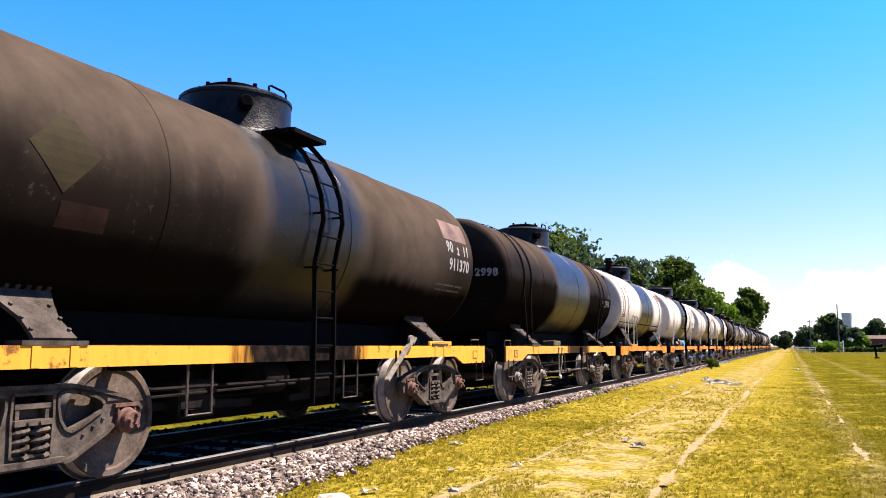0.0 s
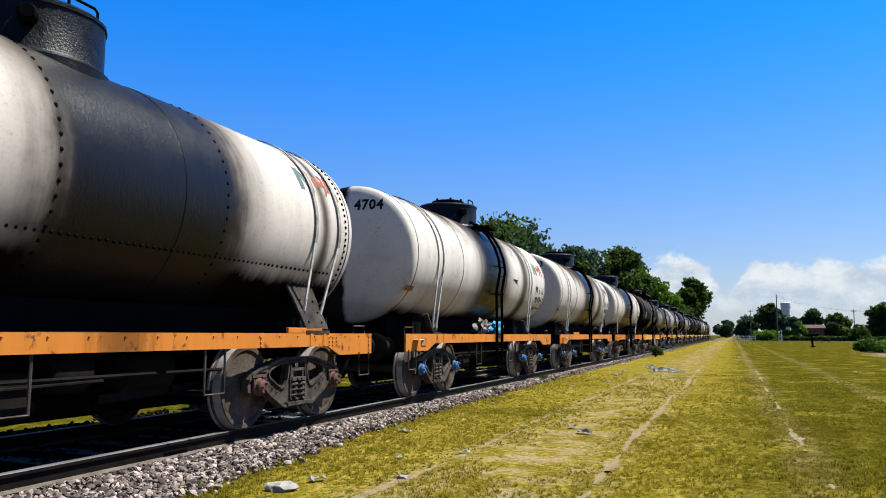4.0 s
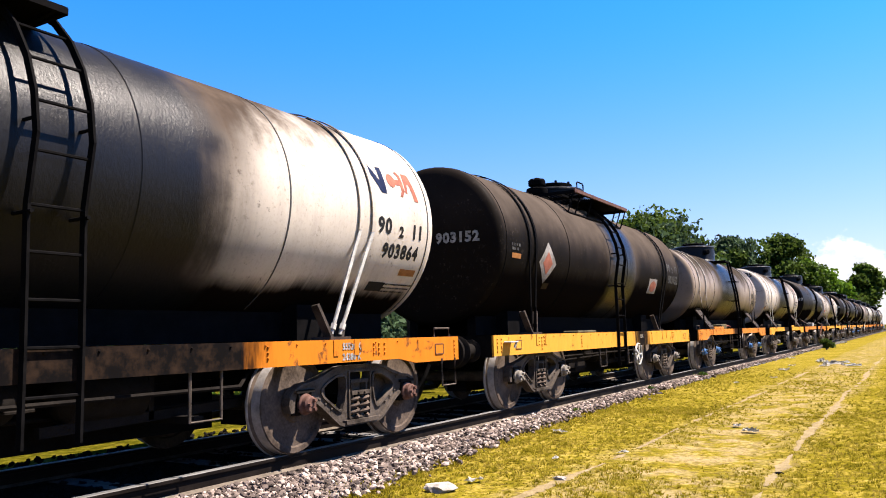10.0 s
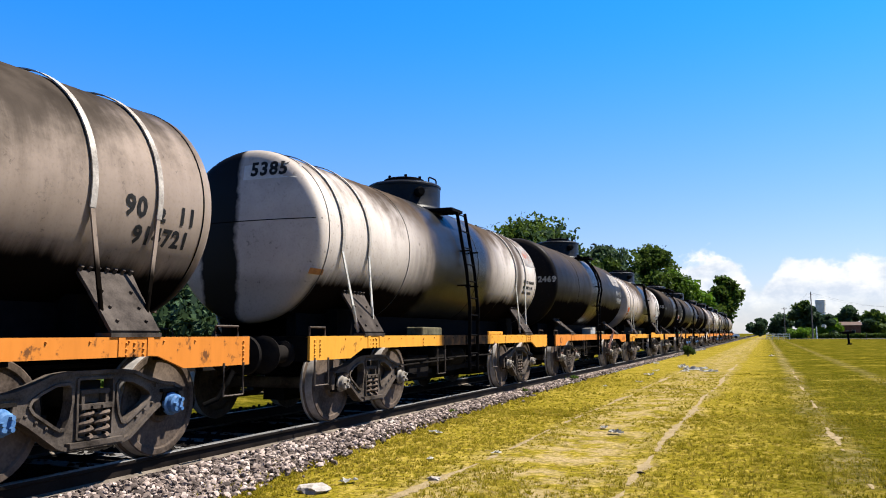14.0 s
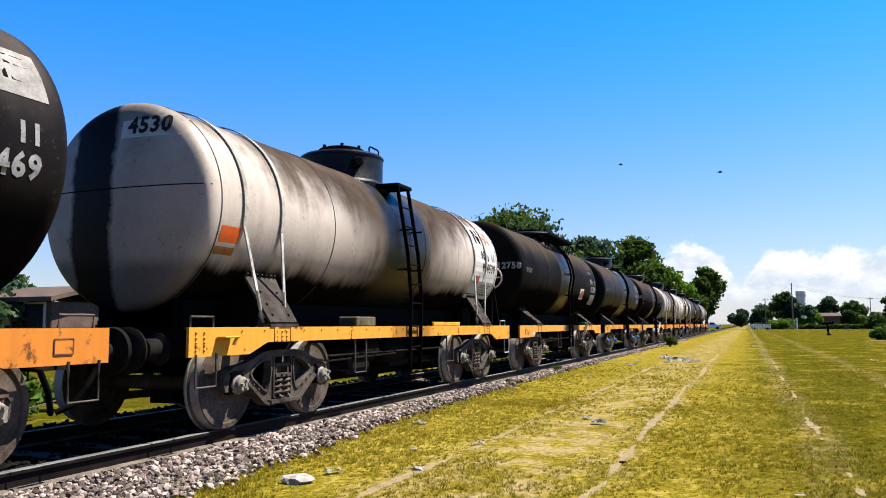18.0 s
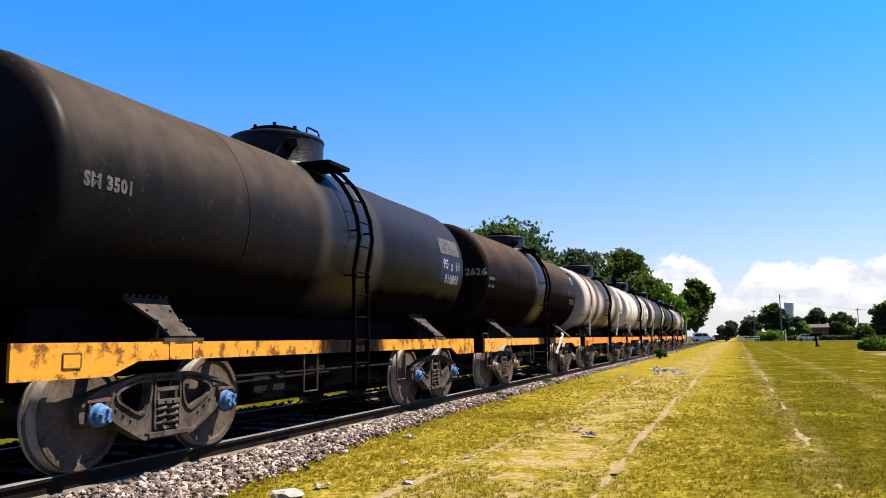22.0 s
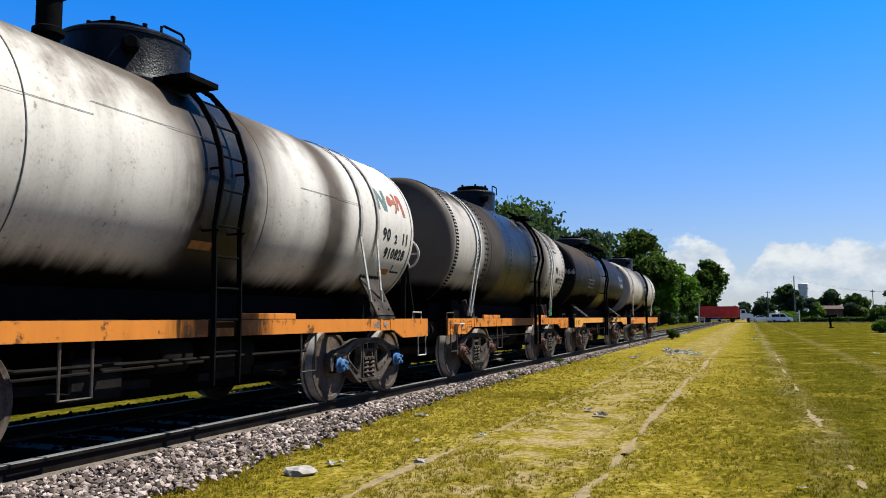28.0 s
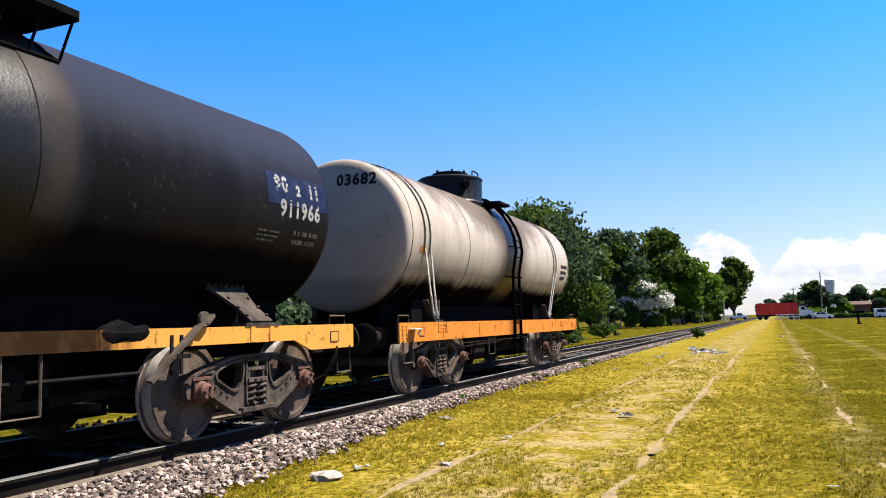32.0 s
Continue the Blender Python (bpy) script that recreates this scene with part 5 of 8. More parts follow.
OLD_YELLOW = plain("almost gone yellow paint", (0.016, 0.0128, 0.0072), (0.027, 0.0215, 0.0100), 0.6, 0.0, 6.0, 60.0, 0.1, 0.001)
OLD_RED = plain("almost gone red paint", (0.011, 0.0064, 0.0050), (0.020, 0.0098, 0.0074), 0.6, 0.0, 6.0, 60.0, 0.1, 0.001)
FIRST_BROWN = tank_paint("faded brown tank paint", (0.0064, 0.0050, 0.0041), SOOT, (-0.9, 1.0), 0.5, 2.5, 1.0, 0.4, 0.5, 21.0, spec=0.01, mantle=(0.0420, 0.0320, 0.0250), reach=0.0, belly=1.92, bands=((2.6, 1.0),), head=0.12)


def w1(top, tank):
    diamond(tank, -3.35, 4, 0.32, OLD_YELLOW)
    panel_mark(tank, -3.35, -2.9, -24, -14, OLD_RED)
    panel_mark(tank, 3.58, 4.52, 15, 31, MARK_DULL)
    lever(top, 2.28, CAP_PALE)
    smudge(tank, 3.9, -20, 1.0, 2, LETTER_GREY, 0.03)


def w2(top, tank):
    packing_block(top, -0.7, 0.55, 0.12, BLOCK_WOOD)
    shell_text("14", 4.42, 4.0, 0.22, LETTER_GREY, tank)
    shell_text("912998", 4.05, -7.0, 0.25, LETTER_GREY, tank, 1.02)
    # brake hanger of two straps meeting in a pin, and the pull rod through it
    for y in (-1.37, -1.09):
        bm = bmesh.new()
        bar(bm, (HALF_W + 0.010, y, TOP_Z - 0.02), (HALF_W + 0.010, y, TOP_Z - 0.36), 0.026, 0.014, (1, 0, 0))
        bar(bm, (HALF_W + 0.010, y, TOP_Z - 0.35), (HALF_W - 0.02, -1.24 + (y + 1.23) * 0.12, 0.36), 0.026, 0.014, (1, 0, 0))
        for z in (TOP_Z - 0.06, TOP_Z - 0.17):
            rod(bm, (HALF_W + 0.015, y, z), (HALF_W + 0.035, y, z), 0.014, 6)
        part("hanger", bm, CAP_PALE, top, "chalky bent brake hanger strap")
    bm = bmesh.new()
    lathe(bm, [(0.0, 0.0), (0.045, 0.0), (0.045, 0.03), (0.0, 0.04)], 12, pose(HALF_W - 0.01, -1.24, 0.36, 0, 90, 0))
    part("hanger_pin", bm, WHITE_BAR, top)
    bm = bmesh.new()
    pipe(bm, [(0.95, -2.3, 0.56), (0.98, -1.6, 0.47), (1.02, -1.24, 0.46), (1.0, 2.1, 0.46), (1.0, 2.6, 0.56)], 0.024, 8)
    lathe(bm, [(0.0, -0.16), (0.05, -0.15), (0.055, 0.0), (0.05, 0.15), (0.0, 0.16)], 10, pose(1.01, 0.15, 0.46, 90, 0, 0))
    part("brake_rod", bm, STEEL_GREY, top)
    bm = bmesh.new()
    box(bm, HALF_W + 0.001, HALF_W + 0.05, 0.60, 0.74, TOP_Z - 0.24, TOP_Z - 0.02)
    chamfer(bm, 0.012)
    pipe(bm, [(HALF_W + 0.03, 0.64, TOP_Z - 0.2), (HALF_W + 0.02, 0.63, 0.62), (HALF_W, 0.70, 0.50), (HALF_W + 0.02, 0.78, 0.62), (HALF_W + 0.03, 0.74, TOP_Z - 0.2)], 0.016, 6)
    part("lever_bracket", bm, BLACK_IRON, top)


def w3(top, tank):
    rivet_ring(tank, (-4.6, 4.55), BLACK_IRON, 4)
    rivet_ring(tank, (-0.9, 1.7), BLACK_IRON, 6)
    bm = bmesh.new()
    for i in range(90):
        y = -4.5 + i * 0.1
        a, n = on_tank(y, -28, 0.0), on_tank(y, -28, 1.0) - on_tank(y, -28, 0.0)
        lathe(bm, [(0.02, 0.0), (0.016, 0.011), (0.0, 0.016)], 5, Matrix.Translation(a) @ n.to_track_quat("Z", "Y").to_matrix().to_4x4())
    part("rivets", bm, BLACK_IRON, tank, kind="stuff")
    for y in (-2.75, -2.10):
        bm = bmesh.new()
        pipe(bm, [on_tank(y, -15, 0.0), on_tank(y, -15, 0.05), on_tank(y + 0.10, -17, 0.06), on_tank(y + 0.13, -24, 0.06), Vector((1.13, y + 0.45, TOP_Z + 0.02))], 0.019, 6)
        lathe(bm, [(0.0, 0.0), (0.05, 0.0), (0.05, 0.03), (0.0, 0.04)], 8, Matrix.Translation(on_tank(y, -15, 0.0)) @ pose(0, 0, 0, 0, 90, 0))
        part("tap_pipe", bm, WHITE_BAR, top)
    emblem(tank, 4.0, 30, MARK_GREEN)
    panel_mark(tank, -4.5, -4.1, -20, -14, MARK_ORANGE)


def nca_white(text=None, patch=True):
    def more(top, tank):
        emblem(tank, 3.98, 19, MARK_GREEN)
        panel_mark(tank, 3.86, 4.16, -35, -30.5, MARK_ORANGE)
        shell_shape([(0, 0), (0.3, 0), (0.3, 0.03), (0.03, 0.03), (0.03, 0.13), (0, 0.13)], 4.22, -33, LETTER_BLACK, tank)
        if patch:
            panel_mark(tank, -4.82, -4.50, -32, -27.5, MARK_ORANGE)
        frame_text(text or "56500K", 3.5, TOP_Z - 0.08, 0.11, top, LETTER_WHITE)
    return more


def w4(top, tank):
    nca_white("55500K")(top, tank)
    panel_mark(tank, -0.28, 0.04, -33.5, -29, MARK_ORANGE)
    shell_shape([(-0.2, -0.06), (0.2, -0.06), (0.2, 0.06), (0.19, 0.06), (0.19, -0.05), (-0.19, -0.05), (-0.19, 0.05), (0.19, 0.05), (0.19, 0.06), (-0.2, 0.06)], 1.52, -4.5, LETTER_BLACK, tank)


def w5(top, tank):
    nca_white()(top, tank)
    frame_text("SALIO M.J", -3.72, TOP_Z - 0.13, 0.085, top, LETTER_WHITE)


def w6(top, tank):
    head_seam(tank, AXIS_Z + 0.16, BLACK_IRON)
    emblem(tank, 4.0, 20, MARK_BLUE)
    panel_mark(tank, 4.24, 4.56, -32, -28, MARK_ORANGE)
    panel_mark(tank, 3.78, 4.08, -43, -37, LETTER_BLACK)
    smudge(tank, 4.36, -38, 0.6, 3, LETTER_BLACK, 0.02, 0.05)
    panel_mark(tank, -4.84, -4.52, -32, -27.5, MARK_ORANGE)
    frame_text("55520 K", 3.2, TOP_Z - 0.07, 0.09, top, LETTER_WHITE)
    frame_text("24380 K", 3.2, TOP_Z - 0.17, 0.09, top, LETTER_WHITE)


def w7(top, tank):
    packing_block(top, -1.2, 0.9, 0.04, BLOCK_WOOD)
    frame_text("28200", 1.30, TOP_Z - 0.10, 0.09, top, CAP_PALE)
    diamond(tank, -3.18, -11.5, 0.33, MARK_WHITE, MARK_RED)
    panel_mark(tank, -3.16, -2.94, -32, -27, OLD_RED)
    smudge(tank, -4.34, -2, 0.28, 2, LETTER_GREY, 0.04, 0.06)
    panel_mark(tank, 2.28, 2.86, -26, -10, MARK_WHITE)
    shell_shape([(0.22 * math.cos(a * 0.5236), 0.12 * math.sin(a * 0.5236)) for a in range(12)], 2.57, -18, MARK_RED, tank, "hazard_mark", 0.016)
    panel_mark(tank, -4.46, -4.17, -11.5, -8, MARK_ORANGE)
    bm = bmesh.new()
    c = Vector((HALF_W + 0.06, 0.86, 0.60))
    pipe(bm, [c + Vector((0, 0.20 * math.cos(2 * math.pi * i / 20), 0.20 * math.sin(2 * math.pi * i / 20))) for i in range(21)], 0.018, 6)
    for k in range(5):
        a = 2 * math.pi * k / 5
        bar(bm, c, c + Vector((0, 0.2 * math.cos(a), 0.2 * math.sin(a))), 0.03, 0.015, (1, 0, 0))
    rod(bm, c, c - Vector((0.12, 0, 0)), 0.02, 8)
    part("hand_brake_wheel", bm, WHITE_BAR, top)


def w8(top, tank):
    packing_block(top, -1.0, 0.7, 0.13, BLOCK_WOOD)
    bm = bmesh.new()
    for k in range(4):
        pipe(bm, [(0.78 + 0.05 * k, -0.7, TOP_Z + 0.02), (0.80 + 0.05 * k, -0.2, TOP_Z + 0.05 + 0.015 * k), (0.82 + 0.04 * k, 0.3, TOP_Z + 0.12 - 0.02 * k)], 0.014)
    part("loose_rod", bm, MARK_RED, top)


def w9(top, tank):
    head_seam(tank, AXIS_Z + 0.16, BLACK_IRON)
    head_patch(tank, 0.0, 0.74, AXIS_Z + 0.68, AXIS_Z + 0.87, CHALK_WHITE)
    packing_block(top, -1.2, 0.8, 0.13, BLOCK_WOOD)
    panel_mark(tank, 3.66, 4.66, 14, 40, MARK_WHITE)
    emblem(tank, 4.16, 27, MARK_DULL)
    smudge(tank, 4.1, -5, 0.8, 3, LETTER_BLACK, 0.06, 0.12)
    panel_mark(tank, -4.92, -4.60, -28, -24, MARK_ORANGE)


def w10(top, tank):
    lever(top, 2.35, CAP_RUST)
    packing_block(top, 0.3, 0.7, 0.2, SACK_WHITE)
    packing_block(top, 1.9, 0.22, 0.09, BLOCK_WOOD)
    panel_mark(tank, 3.3, 4.62, 18, 40, MARK_WHITE)
    smudge(tank, 4.0, 34, 1.0, 2, BLACK_IRON, 0.10, 0.15)
    frame_text("55700", 2.2, TOP_Z - 0.06, 0.09, top, LETTER_WHITE)


def w11(top, tank):
    packing_block(top, -1.2, 0.6, 0.13, BLOCK_WOOD)
    panel_mark(tank, 3.22, 4.68, -40, 39, CHALK_WHITE)
    head_patch(tank, 0.02, 0.72, AXIS_Z + 0.68, AXIS_Z + 0.87, CHALK_WHITE)
    head_seam(tank, AXIS_Z + 0.16, BLACK_IRON)
    handle(top, -4.70, YELLOW)
    emblem(tank, 3.95, 27, BLACK_IRON)
    panel_mark(tank, 3.35, 3.65, -23, -15, MARK_RED, 0.014)
    smudge(tank, 4.15, -24, 0.7, 5, LETTER_GREY, 0.02, 0.05)
    panel_mark(tank, -4.60, -4.28, -21, -12, MARK_BRIGHT)
    panel_mark(tank, -4.62, -4.30, -28, -23.5, MARK_ORANGE)


def w12(top, tank):
    lever(top, 2.53, STEEL_GREY)
    packing_block(top, 3.75, 0.5, 0.09, BOX_GREEN)
    smudge(tank, 3.9, 32, 0.9, 2, LETTER_GREY, 0.05, 0.10)
    smudge(tank, 3.75, 19, 0.55, 1, LETTER_GREY, 0.10)
    panel_mark(tank, 2.10, 2.65, -26, -9.5, CHALK_WHITE)
    shell_shape([(0.26 * math.cos(a * 0.5236), 0.13 * math.sin(a * 0.5236)) for a in range(12)], 2.38, -18, MARK_RED, tank, "hazard_mark", 0.016)
    panel_mark(tank, 3.84, 4.62, -33, -16, MARK_WHITE)
    shell_text("SM 2070", -4.18, -0.5, 0.15, LETTER_GREY, tank, 0.9)


def w13(top, tank):
    panel_mark(tank, 3.5, 4.60, -16, 8, MARK_BLUE)
    panel_mark(tank, 3.55, 4.56, 9, 24, LETTER_GREY)
    smudge(tank, 4.1, 17, 0.7, 1, BLACK_IRON, 0.12)
    shell_text("SM 3501", -4.31, -1.0, 0.16, LETTER_GREY, tank, 0.9)


def w14(top, tank):
    lever(top, 2.12, WHITE_BAR)
    panel_mark(tank, 4.45, 4.70, 18, 30, LETTER_WHITE)
    smudge(tank, -4.5, -3, 0.45, 2, LETTER_GREY, 0.06, 0.16)
    panel_mark(tank, 3.6, 4.66, 12, 26, DARK_BROWN)


def w15(top, tank):
    panel_mark(tank, -4.80, -4.46, -31, -27, MARK_ORANGE)
    panel_mark(tank, 0.8, 1.1, -16, -8, MARK_WHITE)
    panel_mark(tank, 0.75, 1.0, -22, -17, MARK_ORANGE)


def w16(top, tank):
    nca_white("SALIO M.J")(top, tank)
    for y, d in ((-2.4, 16), (-0.9, 22), (2.2, 10)):
        shell_shape([(-0.75, -0.003), (0.75, -0.003), (0.75, 0.003), (-0.75, 0.003)], y, d, LETTER_GREY, tank, "plate_seam")
    panel_mark(tank, -0.31, 0.02, -33, -28.5, MARK_ORANGE)


def w17(top, tank):
    smudge(tank, 3.55, 31, 1.0, 3, MARK_DULL, 0.07, 0.12)
    smudge(tank, 3.65, 19, 0.7, 1, LETTER_GREY, 0.06)
    panel_mark(tank, 3.98, 4.26, -35, -30.5, MARK_ORANGE)
    rivet_ring(tank, (-4.6, -4.53), BLACK_IRON, 3)
    rivet_ring(tank, (-2.95, -2.82, -1.0, 1.05, 3.0, 4.5), BLACK_IRON, 5)
    bm = bmesh.new()
    for i in range(9):
        for j in range(3):
            a = on_tank(-3.5 + 0.08 * j, 4 - 3.6 * i + (1.8 if j % 2 else 0), 0.0)
            n = on_tank(-3.5 + 0.08 * j, 4 - 3.6 * i + (1.8 if j % 2 else 0), 1.0) - a
            lathe(bm, [(0.02, 0.0), (0.016, 0.012), (0.0, 0.017)], 5, Matrix.Translation(a) @ n.to_track_quat("Z", "Y").to_matrix().to_4x4())
    part("rivets", bm, BLACK_IRON, tank, kind="stuff")
    bm = bmesh.new()
    for k in range(4):
        rod(bm, (HALF_W - 0.12, 3.11, TOP_Z + 0.06 + 0.05 * k), (HALF_W - 0.11, 3.11, TOP_Z + 0.105 + 0.05 * k), 0.036 - 0.003 * (k % 2), 10)
    part("ribbon", bm, plain("bright green ribbon", (0.02, 0.35, 0.06), (0.05, 0.5, 0.10), 0.5), top, "bright green tape on a strap rod")


def w18(top, tank):
    panel_mark(tank, 3.52, 4.68, -1, 16, MARK_BLUE)
    smudge(tank, -2.25, -4, 1.0, 3, LETTER_GREY, 0.06, 0.12)
    smudge(tank, -3.9, -2.5, 0.25, 1, LETTER_GREY, 0.06)
    smudge(tank, 3.6, -16, 0.4, 3, LETTER_GREY, 0.02, 0.05)
    smudge(tank, 4.3, -15, 0.5, 2, LETTER_GREY, 0.05, 0.10)
    lever(top, 2.42, STEEL_GREY)
    bm = bmesh.new()
    bmesh.ops.create_icosphere(bm, subdivisions=3, radius=0.16)
    for v in bm.verts:
        v.co = Vector((HALF_W - 0.03 + v.co.x * 0.35, 1.55 + v.co.y * 1.9, TOP_Z - 0.03 + v.co.z * (0.5 + 0.6 * noise.noise(v.co * 9))))
    part("draped_rag", bm, BLACK_IRON, top)


def w19(top, tank):
    panel_mark(tank, -4.35, -4.1, -14, -9, MARK_ORANGE)
    panel_mark(tank, 0.55, 0.75, -16, -10, MARK_YELLOW)
    smudge(tank, 4.25, -2, 0.6, 3, LETTER_BLACK, 0.08, 0.14)
    shell_shape([(-0.30, -0.45), (0.30, -0.45), (0.30, 0.45), (0.28, 0.45), (0.28, -0.43), (-0.28, -0.43), (-0.28, 0.43), (0.28, 0.43), (0.28, 0.45), (-0.30, 0.45)], -4.2, -60, LETTER_GREY, tank)


def sacks(top, tank):
    bm = bmesh.new()
    bmesh.ops.create_icosphere(bm, subdivisions=3, radius=0.24)
    for v in bm.verts:
        k = 0.85 + 0.45 * noise.noise(v.co * 7)
        v.co = Vector((0.98 + v.co.x * 0.75 * k, 0.55 + v.co.y * 1.7 * k, TOP_Z + 0.12 + v.co.z * 0.75 * k))
    part("bag", bm, BAG_BLUE, top, "crumpled blue plastic bag on the frame")
    bm = bmesh.new()
    bmesh.ops.create_icosphere(bm, subdivisions=3, radius=0.22)
    for v in bm.verts:
        k = 0.8 + 0.7 * noise.noise(v.co * 9)
        v.co = Vector((0.95 + v.co.x * 0.8 * k, -0.45 + v.co.y * 1.6 * k, TOP_Z + 0.14 + v.co.z * 0.9 * k))
    part("rag_bag", bm, CAP_PALE, top, "heap of pale rags on the frame")
    w4(top, tank)


wagon(2.2, FIRST_BROWN, YELLOW_MID, "sooty black tank wagon with yellow frame", number="911370", cap=CAP_RUST, size=1.185, extras=w1, boards=((3.0, 3.8),), high=0.39, low_text=1)
wagon(13.75, FADED_BROWN, AMBER, "brown-black strapped tank wagon without ladder, pale yellow frame", head="912998", straps="black", climb=False, cast=False, cap=CAP_PALE, extras=w2, half=4.90, shell=-0.16, strap_at=(-3.62, 3.50), gap=0.46, hub=-0.16, high=0.36, head_x=0.64)
wagon(24.42, WHITE_A, ORANGE, "white riveted tank wagon with wide tar belt", head="7100", head_mat=LETTER_BLACK, vent=True, cap=CAP_RUST, straps="white", saddles="panel", climb=False, high=0.38, extras=w3, rivets=True, half=4.815, shell=-0.52, strap_at=(-4.05, 4.05), gap=0.60, hub=-0.08, boards=((-3.06, -1.89), (2.6, 3.4)))
wagon(35.30, WHITE_G, ORANGE, "white tank wagon streaked with soot, rags on its orange frame", number="924704", head="4704", head_mat=LETTER_BLACK, straps="white", saddles="vee", cast=False, cap=CAP_BLUE, side_mat=LETTER_BLACK, extras=sacks, strap_at=(-3.55, 3.06), rung_at=-0.03, step=(-0.25, 0.33), hub=0.0, low_text=-16)
wagon(47.04, WHITE_B, ORANGE, "white tank wagon with brown soot streaks and tarred head", number="914283", head="4283", head_mat=LETTER_BLACK, straps="white", saddles="vee", cast=False, cap=CAP_BLUE, side_mat=LETTER_BLACK, wheel=True, extras=w5, half=5.28, strap_at=(-3.53, 3.42), gap=0.34, rung_at=-0.12, step=(-0.48, 0.14), hub=-0.19, low_text=-14, boards=((-3.06, -2.16),))
wagon(58.7, WHITE_D, ORANGE_OIL, "white tank wagon with black tar belt, orange riveted frame", number="903864", head="3864", head_mat=LETTER_BLACK, straps="white", saddles="vee", cast=False, cap=CAP_RUST, side_mat=LETTER_BLACK, rivets=True, deep=True, extras=w6, half=5.31, strap_at=(-4.02, 3.44), gap=0.22, rung_at=0.05, step=(-0.45, 0.20), hub=-0.22, low_text=-14, high=0.41)
wagon(70.26, BROWN_TANK, YELLOW_OIL, "brown tank wagon with low dome and open walkway", number="903152", head="903152", side_mat=LETTER_GREY, walkway=(-1.55, 1.36, 0.0, 1), high=0.33, wide=0.58, vent=True, straps="black", saddles="vee", rivets=True, deep=True, low=True, cast=False, cap=CAP_PALE, extras=w7, strap_at=(-3.78, 3.40), gap=0.22, hub=-0.05, head_x=0.52, irons=False)
wagon(81.68, GREY_TANK, ORANGE_WORN, "sooty grey tank wagon with straight ladder, orange frame", number="914721", head="721", head_mat=LETTER_BLACK, straps="paint", saddles="panel", rivets=True, cap=CAP_BLUE, cast=False, straight=True, side_mat=LETTER_BLACK, size=1.06, high=0.35, wide=0.65, extras=w8, strap_at=(-3.83, 3.67), gap=0.74, rung_at=0.08, step=(-0.50, 0.06), hub=-0.09, low_text=-14, boards=((-3.27, -2.04),), strap_mat=STRAP_PALE)
wagon(93.24, SILVER, YELLOW_MID, "silver-grey tank wagon blackened at the dome", head="5385", head_mat=LETTER_BLACK, straps="white", saddles="panel", rivets=True, cap=CAP_PALE, cast=False, straight=True, size=1.10, high=0.34, wide=0.65, extras=w9, strap_at=(-3.96, 3.46), gap=0.71, rung_at=0.06, step=(-0.44, 0.06), hub=-0.13, boards=((1.02, 1.87),))
wagon(104.5, BROWN_BLUE, ORANGE, "blue-black tank wagon with orange frame", number="912469", head="912469", cap=CAP_PALE, extras=w10)
wagon(115.9, SILVER_B, YELLOW, "grey tank wagon with brown soot, yellow riveted frame", number="914530", head="4530", head_mat=LETTER_BLACK, straps="white", saddles="panel", rivets=True, cap=CAP_PALE, cast=False, straight=True, side_mat=LETTER_BLACK, wheel=True, size=1.10, high=0.35, wide=0.65, extras=w11, strap_at=(-3.90, 3.57), gap=0.71, rung_at=-0.02, step=(-0.25, 0.27), hub=-0.10, low_text=-1, boards=((0.85, 2.11),))
wagon(127.18, BLACK_TANK, AMBER, "matt black tank wagon with low dome and walkway", number="912758", head="912758", walkway=(-1.40, 1.60, 0.20, 0), high=0.22, wide=0.68, cap=CAP_PALE, extras=w12, hub=0.2, irons=False)
wagon(138.57, BLACK_BLUE, RUSTED, "black tank wagon with blue end panel, rusty frame", number="910893", cap=CAP_BLUE, extras=w13, side_mat=LETTER_WHITE, rung_at=0.26, step=(-0.34, 0.24), hub=0.05, high=0.34, low_text=-8, irons=False)
wagon(149.72, DARK_BROWN, AMBER, "dark brown tank wagon with amber frame", number="912626", head="912626", cap=CAP_PALE, extras=w14, side_mat=LETTER_GREY, hub=0.25, rung_at=0.30, step=(-0.10, 0.50), high=0.26, low_text=-6)
wagon(161.05, WHITE_E, ORANGE, "white tank wagon with dark bands and tarred head", number="903658", head="3658", head_mat=LETTER_BLACK, straps="white", saddles="vee", cast=False, cap=CAP_RUST, side_mat=LETTER_BLACK, rivets=True, deep=True, extras=w15, strap_at=(-3.73, 3.45), gap=0.25, rung_at=0.18, step=(-0.35, 0.22), hub=-0.07, low_text=-14)
wagon(172.15, WHITE_C, ORANGE_WORN, "white tank wagon with vent pipe and orange frame", number="910828", head="0828", head_mat=LETTER_BLACK, straps="white", saddles="panel", vent=True, cap=CAP_BLUE, cast=False, side_mat=LETTER_BLACK, wheel=True, extras=w16, strap_at=(-3.60, 3.20), gap=0.50, rung_at=0.0, step=(-0.42, 0.02), hub=-0.15, low_text=-14, boards=((0.23, 1.31),))
wagon(183.5, GREY_RIVET, ORANGE_END, "sooty grey riveted tank wagon with orange frame", number="907212", straps="white", saddles="vee", cap=CAP_RUST, side_mat=LETTER_BLACK, rivets=True, extras=w17, half=4.75, shell=-0.30, size=1.20, strap_at=(-3.42, 3.22), gap=0.22, rung_at=1.23, step=(0.85, 1.45), hub=0.03, wide=0.53, low_text=-13, boards=((-2.80, -1.76), (1.27, 2.23)), strap_mat=WHITE_BAR, foot_at=(-3.30, 3.10))
